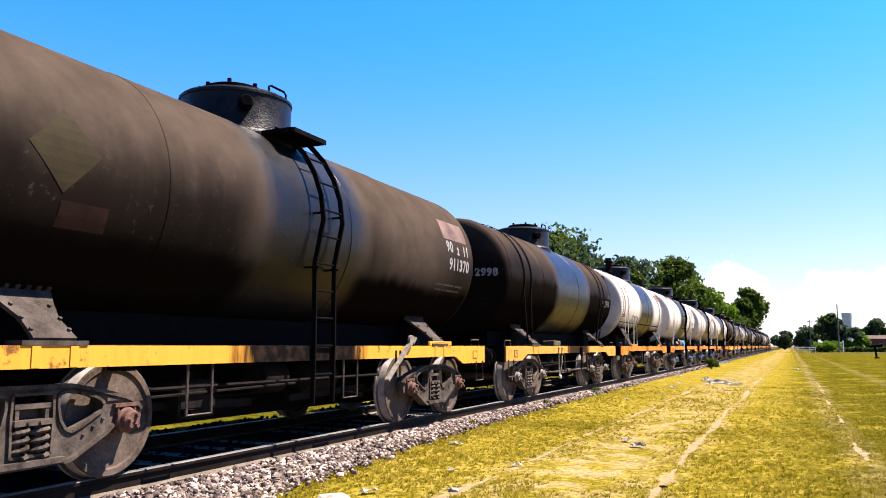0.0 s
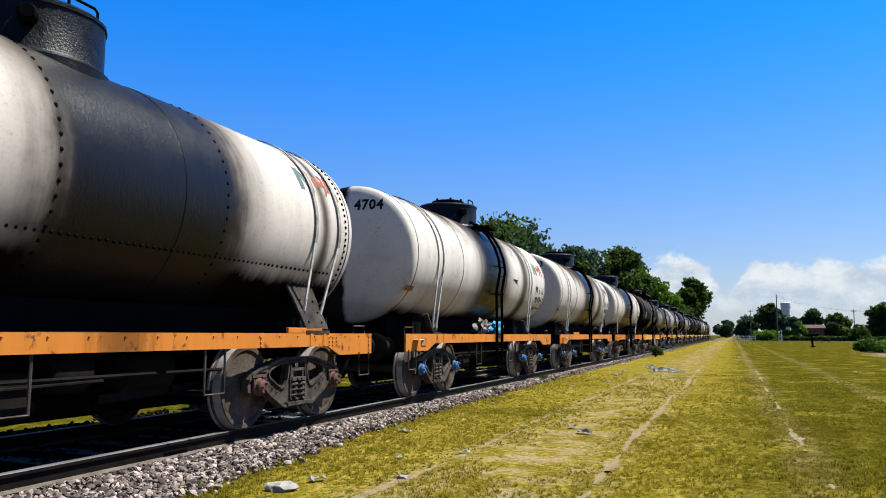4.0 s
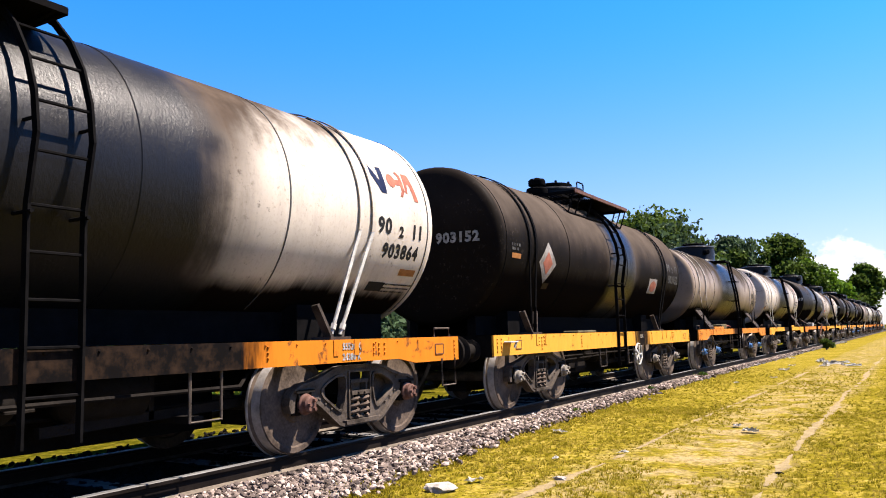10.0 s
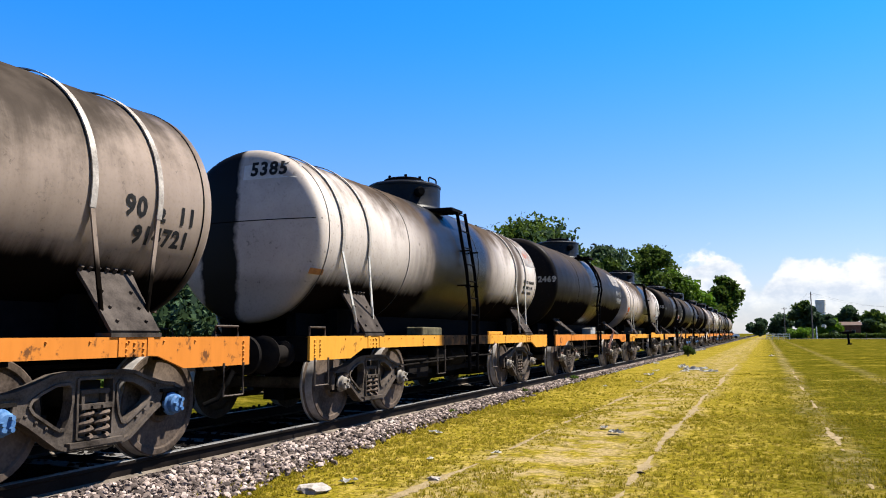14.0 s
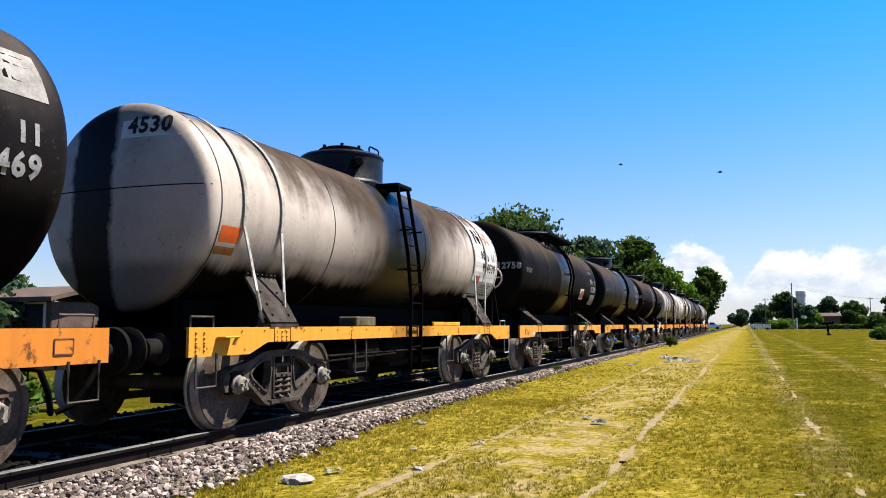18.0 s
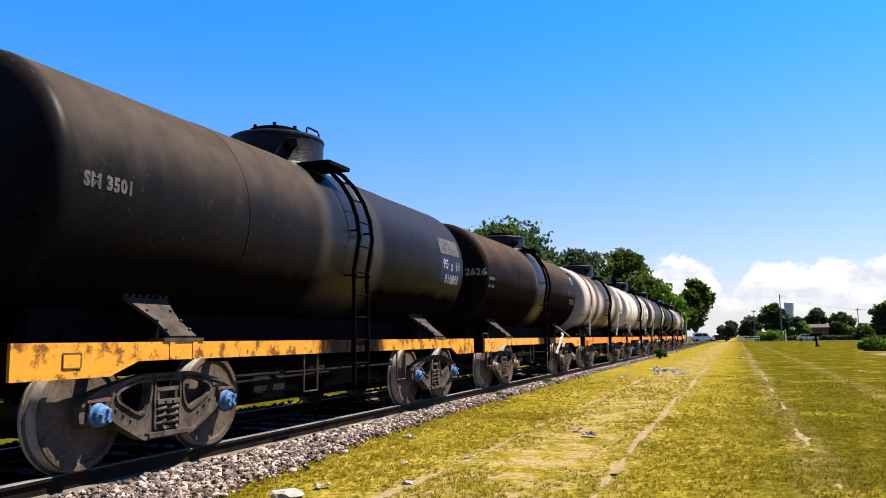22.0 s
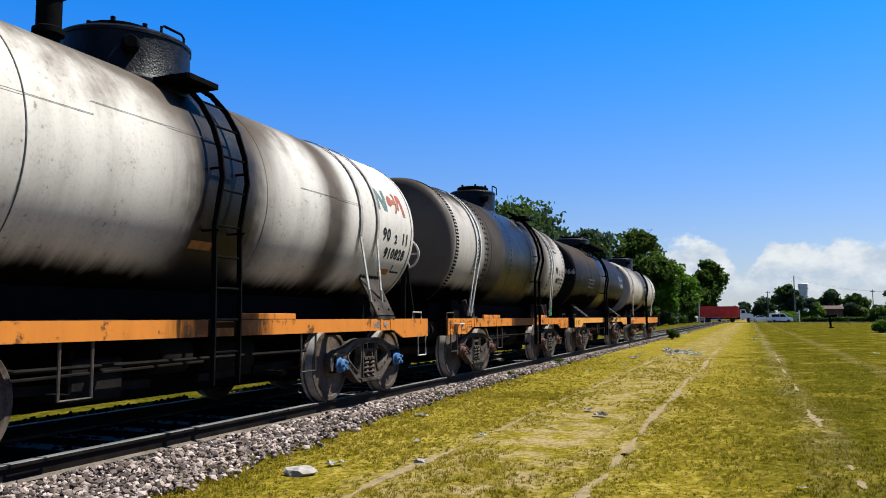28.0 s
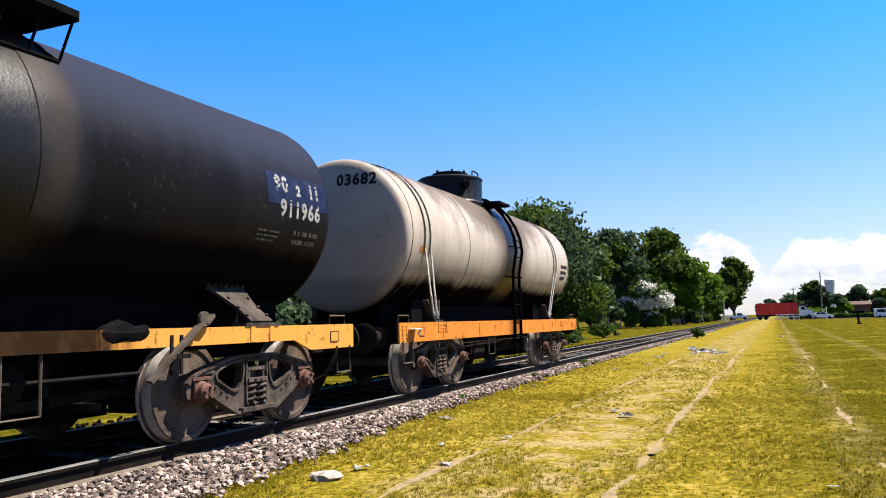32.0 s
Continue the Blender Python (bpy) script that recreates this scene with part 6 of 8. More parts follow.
wagon(193.93, BLACK_BLUE, AMBER, "black tank wagon with walkway and blue end panel", number="911966", head="911966", walkway=(-1.45, 1.19, 0.05, 0), high=0.34, wide=0.65, cap=CAP_RUST, size=1.158, extras=w18, low_text=2)
wagon(205.65, WHITE_F, ORANGE, "smooth pale tank wagon, last of the train", head="03682", head_mat=LETTER_BLACK, straps="white", saddles="vee", cast=False, rivets=True, deep=True, low=True, cap=CAP_RUST, side_mat=LETTER_BLACK, extras=w19, high=0.40, strap_at=(-4.10, 3.40), gap=0.20, hub=-0.30)
TANK_R, AXIS_Z = 1.165, 2.36

# ---- ground ----
def ballast_edge(y):
    """How far the stones reach towards the field at y."""
    base = np.interp(y, (-30, 6, 9, 16, 26, 40, 120), (-4.05, -4.12, -4.55, -4.82, -4.95, -5.02, -5.02))
    return base + 0.16 * noise.noise((y * 0.9, 3.0, 0.0)) + 0.10 * noise.noise((y * 3.1, 7.0, 0.0))


def grass_mat():
    def build(nt, bsdf, co):
        v = co.outputs["Object"]
        sep = nt.nodes.new("ShaderNodeSeparateXYZ")
        wire(nt, v, sep.inputs[0])
        x = sep.outputs["X"]
        patch = noise_tex(nt, v, 0.33, 4.0, 0.6)
        mid = noise_tex(nt, v, 2.2, 5.0, 0.65)
        fine = noise_tex(nt, v, 22.0, 6.0, 0.72)
        wob = mathn(nt, "MULTIPLY", mathn(nt, "SUBTRACT", noise_tex(nt, v, 0.45, 4.0, 0.6), 0.5), 0.8)
        xw = mathn(nt, "ADD", x, wob)
        # tufts of olive and straw at four scales
        clump = noise_tex(nt, v, 5.5, 6.0, 0.72)
        tuft = noise_tex(nt, v, 13.0, 5.0, 0.70)
        tone = mathn(nt, "ADD", mathn(nt, "MULTIPLY", clump, 0.40), mathn(nt, "ADD", mathn(nt, "MULTIPLY", tuft, 0.30), mathn(nt, "ADD", mathn(nt, "MULTIPLY", mid, 0.15), mathn(nt, "MULTIPLY", patch, 0.15))))
        dry = mix(nt, ramp(nt, tone, [(0.42, 0.0), (0.52, 1.0)]), (0.080, 0.066, 0.0046), (0.158, 0.122, 0.0120))
        dry = mix(nt, ramp(nt, tone, [(0.505, 0.0), (0.575, 1.0)]), dry, (0.245, 0.183, 0.043))
        lush = mix(nt, ramp(nt, tone, [(0.43, 0.0), (0.50, 1.0)]), (0.0128, 0.0137, 0.0007), (0.032, 0.0320, 0.0016))
        lush = mix(nt, ramp(nt, tone, [(0.50, 0.0), (0.57, 1.0)]), lush, (0.065, 0.058, 0.0040))
        lush = mix(nt, ramp(nt, noise_tex(nt, v, 0.8, 4.0, 0.6), [(0.50, 0.0), (0.64, 0.6)], True), lush, dry)
        # green field; the strip beyond the track is darkened to stand for scrub shade
        open_field = ramp(nt, mathn(nt, "ADD", mathn(nt, "MULTIPLY", mathn(nt, "SUBTRACT", mathn(nt, "ABSOLUTE", mathn(nt, "ADD", xw, 3.0)), 3.0), 0.12), mathn(nt, "MULTIPLY", patch, 0.6)), [(0.20, 0.0), (0.42, 1.0)], True)
        col = mix(nt, mathn(nt, "MULTIPLY", open_field, 0.9), dry, lush)
        col = mix(nt, mathn(nt, "MULTIPLY", ramp(nt, fine, [(0.36, 1.0), (0.52, 0.0)]), 0.45), col, (0.026, 0.027, 0.0025))
        # brown earth and dead thatch showing between the tufts
        earth = mathn(nt, "MULTIPLY", ramp(nt, noise_tex(nt, v, 10.0, 4.0, 0.7), [(0.54, 0.0), (0.62, 0.75)]), ramp(nt, open_field, [(0.0, 1.0), (1.0, 0.45)]))
        col = mix(nt, earth, col, (0.062, 0.041, 0.013))
        # bare pinkish soil and straw, worn by feet
        d = mathn(nt, "ABSOLUTE", mathn(nt, "SUBTRACT", xw, -1.95))
        belt = ramp(nt, mathn(nt, "ADD", mathn(nt, "DIVIDE", d, 1.5), mathn(nt, "MULTIPLY", mathn(nt, "SUBTRACT", mid, 0.5), 1.0)), [(0.25, 1.0), (0.7, 0.0)], True)
        bare = mathn(nt, "MULTIPLY", belt, ramp(nt, mid, [(0.44, 0.03), (0.60, 0.85)]))
        wheel = mathn(nt, "ABSOLUTE", mathn(nt, "SUBTRACT", xw, 0.66))
        faint = mathn(nt, "MULTIPLY", ramp(nt, wheel, [(0.05, 1.0), (0.32, 0.0)], True), ramp(nt, mid, [(0.42, 0.05), (0.62, 0.5)]))
        bare = mathn(nt, "MAXIMUM", bare, faint)
        for at, wide, much in ((-2.67, 0.20, 0.6), (-1.16, 0.22, 0.6), (2.75, 0.26, 0.28)):
            near = mathn(nt, "ABSOLUTE", mathn(nt, "SUBTRACT", xw, at))
            bare = mathn(nt, "MAXIMUM", bare, mathn(nt, "MULTIPLY", ramp(nt, near, [(0.02, 1.0), (wide * 1.3, 0.0)], True), ramp(nt, mid, [(0.42, 0.05), (0.62, much)])))
        bare = mathn(nt, "MULTIPLY", bare, ramp(nt, fine, [(0.25, 0.35), (0.55, 1.0)]))
        soil = mix(nt, ramp(nt, fine, [(0.3, 0.0), (0.7, 1.0)]), (0.125, 0.089, 0.042), (0.285, 0.220, 0.130))
        far = mathn(nt, "ADD", mathn(nt, "POWER", mathn(nt, "MULTIPLY", mathn(nt, "SUBTRACT", x, 13.0), 0.19), 2.0), mathn(nt, "POWER", mathn(nt, "MULTIPLY", mathn(nt, "SUBTRACT", sep.outputs["Y"], 58.0), 0.09), 2.0))
        far = mathn(nt, "ADD", far, mathn(nt, "MULTIPLY", mathn(nt, "SUBTRACT", patch, 0.5), 3.0))
        bare = mathn(nt, "MAXIMUM", bare, ramp(nt, far, [(0.4, 0.8), (1.3, 0.0)], True))
        col = mix(nt, bare, col, soil)
        wire(nt, col, bsdf.inputs["Base Color"])
        bsdf.inputs["Roughness"].default_value = 0.95
        bsdf.inputs["Specular IOR Level"].default_value = 0.0
        bump(nt, bsdf, mathn(nt, "ADD", fine, mathn(nt, "MULTIPLY", mid, 0.6)), 0.5, 0.03)
    return material("mown dry grass", build)


def sheet(xs, ys, height):
    verts = [(x, y, height(x, y)) for y in ys for x in xs]
    w = len(xs)
    faces = [(j * w + i, j * w + i + 1, (j + 1) * w + i + 1, (j + 1) * w + i) for j in range(len(ys) - 1) for i in range(w - 1)]
    return verts, faces


def raw(name, verts, faces, mat, parent=None, label="", category="", kind="", smooth=False):
    me = bpy.data.meshes.new(name)
    me.from_pydata(verts, [], faces)
    me.materials.append(mat)
    if smooth:
        me.shade_smooth()
    ob = new(name, me)
    ob.parent = parent
    return tagged(ob, label, category, "", kind)


def lie(x, y):
    """Height of the field: slight humps, level beside the track."""
    near = min(1.0, max(0.0, (abs(x - TRACK_X) - 2.3) / 2.0))
    far = 1.0 if abs(x) < 80 and y < 260 else 0.0
    return far * near * (0.055 * noise.noise((x * 0.35, y * 0.25, 1.0)) + 0.02 * noise.noise((x * 1.7, y * 1.3, 5.0)))


def make_ground():
    xs = [-3000, -900, -300, -120, -60, -35, -22, -15, -11] + [-9 + 0.3 * i for i in range(60)] + [9.5, 11, 13, 16, 20, 26, 34, 46, 62, 90, 150, 300, 900, 3000]
    ys = [-2500, -600, -200, -60, -20, -8] + [-2 + 0.35 * i for i in range(75)] + [25, 26.5, 28, 30, 32.5, 35, 38, 42, 47, 53, 60, 70, 82, 96, 115, 140, 170, 200, 240, 300, 420, 700, 1300, 4500]
    v, f = sheet(xs, ys, lie)
    raw("ground", v, f, grass_mat(), None, "mown yellow-green grass field with worn wheel tracks", "ground", "structure", True)


make_ground()

# worn paths: base x, half width, how broken
TRAILS = ((-2.67, 0.050, 0.28), (-1.16, 0.056, 0.18), (0.72, 0.060, 0.62))


def trail_at(k, y):
    """Middle and half width of worn path k at y."""
    x0, half, gap = TRAILS[k]
    x = x0 + 0.10 * noise.noise((y * 0.22, k * 5.0, 2.0)) + 0.03 * noise.noise((y * 1.3, k * 5.0, 4.0))
    w = half * (0.75 - gap + 1.5 * noise.noise((y * 0.42, k * 9.0, 7.0)) + 0.8 * noise.noise((y * 2.6, k * 3.0, 1.0)))
    return x, w


def make_trails():
    soil = plain("pale trodden soil", (0.11, 0.082, 0.040), (0.235, 0.182, 0.105), 0.95, 0.0, 7.0, 45.0, 0.9, 0.012, spec=0.03)
    rnd = random.Random(31)
    for k in range(len(TRAILS)):
        verts, faces, last = [], [], False
        y = 3.0
        while y < 34:
            x, w = trail_at(k, y)
            step = 0.07 if y < 14 else 0.22
            if w > 0.008:
                a, b = x - w * rnd.uniform(0.6, 1.3), x + w * rnd.uniform(0.6, 1.3)
                n = len(verts)
                verts += [(a, y, lie(a, y) + 0.004), (x, y, lie(x, y) + 0.007), (b, y, lie(b, y) + 0.004)]
                if last:
                    faces += [(n - 3, n - 2, n + 1, n), (n - 2, n - 1, n + 2, n + 1)]
                last = True
            else:
                last = False
            y += step
        raw("path", verts, faces, soil, None, "narrow broken footpath of pale trodden soil in the grass", "path", "structure", True)


make_trails()

# ---- track ----
BALLAST = plain("grey ballast", (0.012, 0.010, 0.010), (0.09, 0.078, 0.072), 0.95, 0.0, 14.0, 34.0, 1.0, 0.05)
def stone_nodes(nt, bsdf, co):
    geo = nt.nodes.new("ShaderNodeNewGeometry")
    info = nt.nodes.new("ShaderNodeObjectInfo")
    r = mathn(nt, "FRACT", mathn(nt, "ADD", geo.outputs["Random Per Island"], info.outputs["Random"]))
    n = noise_tex(nt, co.outputs["Object"], 30.0, 4.0, 0.6)
    c = nt.nodes.new("ShaderNodeValToRGB")
    c.color_ramp.elements[0].color, c.color_ramp.elements[1].color = (0.022, 0.0165, 0.0145, 1), (0.44, 0.352, 0.308, 1)
    e = c.color_ramp.elements.new(0.55)
    e.color = (0.155, 0.119, 0.102, 1)
    wire(nt, r, c.inputs[0])
    wire(nt, mix(nt, mathn(nt, "MULTIPLY", n, 0.5), c.outputs[0], (0.07, 0.06, 0.055)), bsdf.inputs["Base Color"])
    bsdf.inputs["Roughness"].default_value = 0.9
    bsdf.inputs["Specular IOR Level"].default_value = 0.02
    bump(nt, bsdf, n, 0.4, 0.006)


STONE = material("crushed stone", stone_nodes)


def make_ballast():
    ys = [-300, -150, -60] + [-20 + 0.5 * i for i in range(200)] + [84, 92, 104, 120, 150, 200, 300, 500, 900]
    verts, faces = [], []
    for y in ys:
        e = ballast_edge(y) if -25 < y < 130 else -5.02
        w = -8.3 - (0.25 * noise.noise((y * 0.6, 11.0, 0)) if y < 130 else 0)
        verts += [(w, y, -0.03), (w + 0.6, y, 0.030), (TRACK_X + 1.25, y, 0.030), (e - 0.05, y, 0.018), (e + 0.12, y, -0.04)]
    for j in range(len(ys) - 1):
        for i in range(4):
            a = j * 5 + i
            faces.append((a, a + 1, a + 6, a + 5))
    bed = raw("ballast", verts, faces, BALLAST, None, "grey crushed-stone ballast bed", "ballast", "structure")
    # near-black sheet that paints the train's shade onto the bed
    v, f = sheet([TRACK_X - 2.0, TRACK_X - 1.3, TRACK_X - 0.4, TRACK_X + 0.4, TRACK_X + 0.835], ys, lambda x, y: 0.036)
    raw("oily_bed", v, f, OIL_SHADE, bed)
    return bed


# oil tone with the shade under the train put into it
OIL_SHADE = plain("oil-soaked ballast", (0.004, 0.0037, 0.0037), (0.016, 0.0145, 0.0135), 0.85, 0.0, 12.0, 34.0, 1.0, 0.05, spec=0.0)
ballast = make_ballast()
RAIL = plain("rusty rail", (0.004, 0.003, 0.0026), (0.015, 0.0115, 0.0095), 0.65, 0.2, 4.0, 60.0, 0.3, 0.002)
RAIL_TOP = plain("polished rail head", (0.06, 0.058, 0.056), (0.15, 0.146, 0.142), 0.5, 0.1, 3.0, 50.0, 0.1, 0.001, (6.0, 0.4, 1.0))
RAIL_FOOT = plain("dusty rail foot", (0.035, 0.028, 0.022), (0.15, 0.125, 0.10), 0.9, 0.0, 2.0, 40.0, 0.4, 0.003)
for side in (-1, 1):
    bm = bmesh.new()
    prism(bm, [(-0.07, 0), (0.07, 0), (0.07, 0.012), (0.012, 0.03), (0.012, 0.115), (0.036, 0.125), (0.036, 0.15), (0.03, 0.156), (-0.03, 0.156), (-0.036, 0.15), (-0.036, 0.125), (-0.012, 0.115), (-0.012, 0.03), (-0.07, 0.012)], -300, 900, "y")
    bmesh.ops.translate(bm, vec=(TRACK_X + side * 0.873, 0, RAIL_Z - 0.156), verts=bm.verts)
    ob = tagged(part("rail", bm, RAIL, None, kind="structure"), "worn steel rail with rusty web and bright head", "rail")
    ob.data.materials.append(RAIL_TOP)
    ob.data.materials.append(RAIL_FOOT)
    for p in ob.data.polygons:
        if p.normal.z > 0.6 and p.center.z > RAIL_Z - 0.012:
            p.material_index = 1
        elif p.normal.z > 0.3 and p.center.z < RAIL_Z - 0.115:
            p.material_index = 2
TIE = plain("weathered pale sleeper", (0.045, 0.042, 0.040), (0.16, 0.152, 0.145), 0.9, 0.0, 3.0, 40.0, 0.8, 0.01, (0.3, 3.0, 1.0))
bm = bmesh.new()
box(bm, -1.35, 1.35, -0.125, 0.125, -0.10, 0.041)
chamfer(bm, 0.012)
tie_ob = part("sleeper", bm, TIE, ballast)
tie_ob.location = (TRACK_X, -6.0, 0)
tie_mesh = tie_ob.data
for i in range(1, 120):
    ob = new("sleeper", tie_mesh)
    ob.parent = ballast
    ob.location = (TRACK_X + random.uniform(-0.05, 0.05), -6.0 + 0.62 * i, random.uniform(-0.008, 0.0))
    ob.rotation_euler = (0, 0, radians(random.uniform(-1.2, 1.2)))


def pebble(r, seed):
    """A broken stone of about 20 faces."""
    rnd = random.Random(seed)
    bm = bmesh.new()
    bmesh.ops.create_icosphere(bm, subdivisions=1, radius=r)
    k = (rnd.uniform(0.75, 1.35), rnd.uniform(0.7, 1.1), rnd.uniform(0.45, 0.8))
    # broken flat on a few sides
    cuts = [Vector((rnd.uniform(-1, 1), rnd.uniform(-1, 1), rnd.uniform(-0.8, 1))).normalized() for _ in range(5)]
    for v in bm.verts:
        q = rnd.uniform(0.85, 1.3)
        v.co = Vector((v.co.x * k[0] * q, v.co.y * k[1] * q, v.co.z * k[2] * q))
        for c in cuts:
            over = v.co.dot(c) - r * 0.62
            if over > 0:
                v.co -= c * over
    me = bpy.data.meshes.new("stone")
    bm.to_mesh(me)
    bm.free()
    me.materials.append(STONE)
    return me


PEBBLES = [pebble(0.041, 100 + i) for i in range(14)]


def stones():
    rnd = random.Random(5)
    geo = [([tuple(v.co) for v in m.vertices], [tuple(p.vertices) for p in m.polygons]) for m in PEBBLES]
    verts, faces = [], []

    def drop(x, y, z, k, s, turn):
        n = len(verts)
        gv, gf = geo[k]
        m = Euler((rnd.uniform(-0.7, 0.7), rnd.uniform(-0.7, 0.7), turn)).to_matrix() * s
        at = Vector((x, y, z))
        verts.extend(tuple(m @ Vector(q) + at) for q in gv)
        faces.extend(tuple(i + n for i in f) for f in gf)

    # the nearest ones, one by one
    for i in range(290):
        y = rnd.uniform(5.0, 10.5)
        e = ballast_edge(y)
        x = rnd.uniform(TRACK_X + 0.99, e + 0.12)
        ob = new("stone", PEBBLES[i % 14])
        ob.parent = ballast
        ob.location = (x, y, 0.045 + rnd.uniform(-0.012, 0.02))
        s = rnd.uniform(0.45, 0.9)
        ob.scale = (s, s, s)
        ob.rotation_euler = (rnd.uniform(-0.4, 0.4), rnd.uniform(-0.4, 0.4), rnd.uniform(0, 6.3))
    for i in range(31000):
        u = rnd.random()
        y = 3.0 + 47.0 * u ** 2.0
        e = ballast_edge(y)
        x = rnd.uniform(TRACK_X + 0.97, e + 0.08 + abs(rnd.gauss(0, 0.12)))
        s = (0.22 + 0.75 * rnd.random() ** 1.8) * (1.0 + y * 0.012)
        drop(x, y, 0.034 + rnd.uniform(-0.018, 0.032), rnd.randrange(14), s, rnd.uniform(0, 6.3))
    raw("loose_ballast", verts, faces, STONE, ballast, kind="stuff")
    verts.clear()
    faces.clear()
    # loose stones in the same painted shade
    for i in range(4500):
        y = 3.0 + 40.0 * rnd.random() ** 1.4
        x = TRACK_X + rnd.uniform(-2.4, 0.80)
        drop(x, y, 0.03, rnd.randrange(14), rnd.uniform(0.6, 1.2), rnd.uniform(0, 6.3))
    raw("oily_ballast", verts, faces, OIL_SHADE, ballast, kind="stuff")


# ---- grass blades ----
def blade_mat():
    def build(nt, bsdf, co):
        geo = nt.nodes.new("ShaderNodeNewGeometry")
        v = noise_tex(nt, co.outputs["Object"], 0.4, 3.0, 0.6)
        tuft = ramp(nt, noise_tex(nt, co.outputs["Object"], 4.0, 4.0, 0.65), [(0.36, 0.0), (0.62, 1.0)])
        r = mathn(nt, "ADD", mathn(nt, "MULTIPLY", geo.outputs["Random Per Island"], 0.45), mathn(nt, "ADD", mathn(nt, "MULTIPLY", tuft, 0.42), mathn(nt, "MULTIPLY", v, 0.25)))
        c = nt.nodes.new("ShaderNodeValToRGB")
        c.color_ramp.elements[0].color, c.color_ramp.elements[1].color = (0.088, 0.077, 0.0050, 1), (0.36, 0.268, 0.056, 1)
        e = c.color_ramp.elements.new(0.55)
        e.color = (0.182, 0.150, 0.0105, 1)
        wire(nt, r, c.inputs[0])
        sep = nt.nodes.new("ShaderNodeSeparateXYZ")
        wire(nt, co.outputs["Object"], sep.inputs[0])
        green = ramp(nt, mathn(nt, "ADD", mathn(nt, "MULTIPLY", sep.outputs["X"], 0.12), mathn(nt, "MULTIPLY", v, 0.6)), [(0.20, 0.0), (0.42, 0.85)], True)
        wire(nt, mix(nt, green, c.outputs[0], mix(nt, r, (0.029, 0.031, 0.0012), (0.093, 0.088, 0.0048))), bsdf.inputs["Base Color"])
        tr = nt.nodes.new("ShaderNodeBsdfTranslucent")
        wire(nt, c.outputs[0], tr.inputs[0])
        mx = nt.nodes.new("ShaderNodeMixShader")
        mx.inputs[0].default_value = 0.45
        wire(nt, bsdf.outputs[0], mx.inputs[1])
        wire(nt, tr.outputs[0], mx.inputs[2])
        wire(nt, mx.outputs[0], nt.nodes["Material Output"].inputs[0])
        bsdf.inputs["Roughness"].default_value = 0.6
        bsdf.inputs["Specular IOR Level"].default_value = 0.0
    return material("grass blade", build)


def bare_amount(x, y):
    best = 0.0
    for k in range(len(TRAILS)):
        if abs(x - TRAILS[k][0]) < 0.4:
            m, w = trail_at(k, y)
            best = max(best, min(1.0, max(0.0, (w * 1.5 + 0.01 - abs(x - m)) * 30)))
    return best


def grass(count, y0, y1, seed, tall, wide, power, blades):
    """Short tufts, each a spray of leaning blades; taller and greener along the stones."""
    rng = np.random.default_rng(seed)
    verts, faces = [], []
    for n in range(count):
        y = y0 + (y1 - y0) * rng.random() ** power
        right = 0.217 * y + 2.2
        e = ballast_edge(y)
        x = e - 0.10 + (right - e) * rng.random() ** 1.15
        if rng.random() < 0.97 * bare_amount(x, y):
            continue
        patch = noise.noise((x * 0.8, y * 0.55, 9.0)) + 0.5 * noise.noise((x * 2.3, y * 2.3, 2.0))
        edge = max(0.0, 1 - (x - e) / 0.75)
        worn = max(0.0, 1 - abs(x + 1.9) / 0.75)
        if rng.random() < worn * (0.85 - 1.2 * patch) or rng.random() < 0.08 - 0.7 * patch - edge:
            continue
        size = (0.6 + 0.8 * rng.random()) * (1 + 0.7 * patch + 1.3 * edge * rng.random())
        size = max(0.45, size)
        for k in range(blades):
            h = tall * size * (0.45 + 0.75 * rng.random())
            b = rng.random() * 6.283
            a = b + 1.57 + rng.normal() * 0.5
            w = wide * (0.7 + 0.6 * rng.random())
            spread = tall * size * 0.7 * rng.random()
            px, py = x + math.cos(b) * spread, y + math.sin(b) * spread
            lean = h * (0.35 + 0.9 * rng.random())
            dx, dy = math.cos(a) * w, math.sin(a) * w
            lx, ly = math.cos(b) * lean, math.sin(b) * lean
            z = lie(px, py) - 0.006
            q = len(verts)
            verts += [(px - dx, py - dy, z), (px + dx, py + dy, z), (px + dx * 0.7 + lx * 0.4, py + dy * 0.7 + ly * 0.4, z + h * 0.7), (px - dx * 0.7 + lx * 0.4, py - dy * 0.7 + ly * 0.4, z + h * 0.7), (px + lx, py + ly, z + h)]
            faces += [(q, q + 1, q + 2, q + 3), (q + 3, q + 2, q + 4)]
    return raw("grass", verts, faces, blade_mat(), None, "short dry yellow-green grass in tufts", "grass", "stuff")


grass(24000, 4.2, 13.0, 11, 0.026, 0.0036, 1.15, 9)
grass(13000, 12.0, 26.0, 12, 0.026, 0.0075, 1.35, 6)

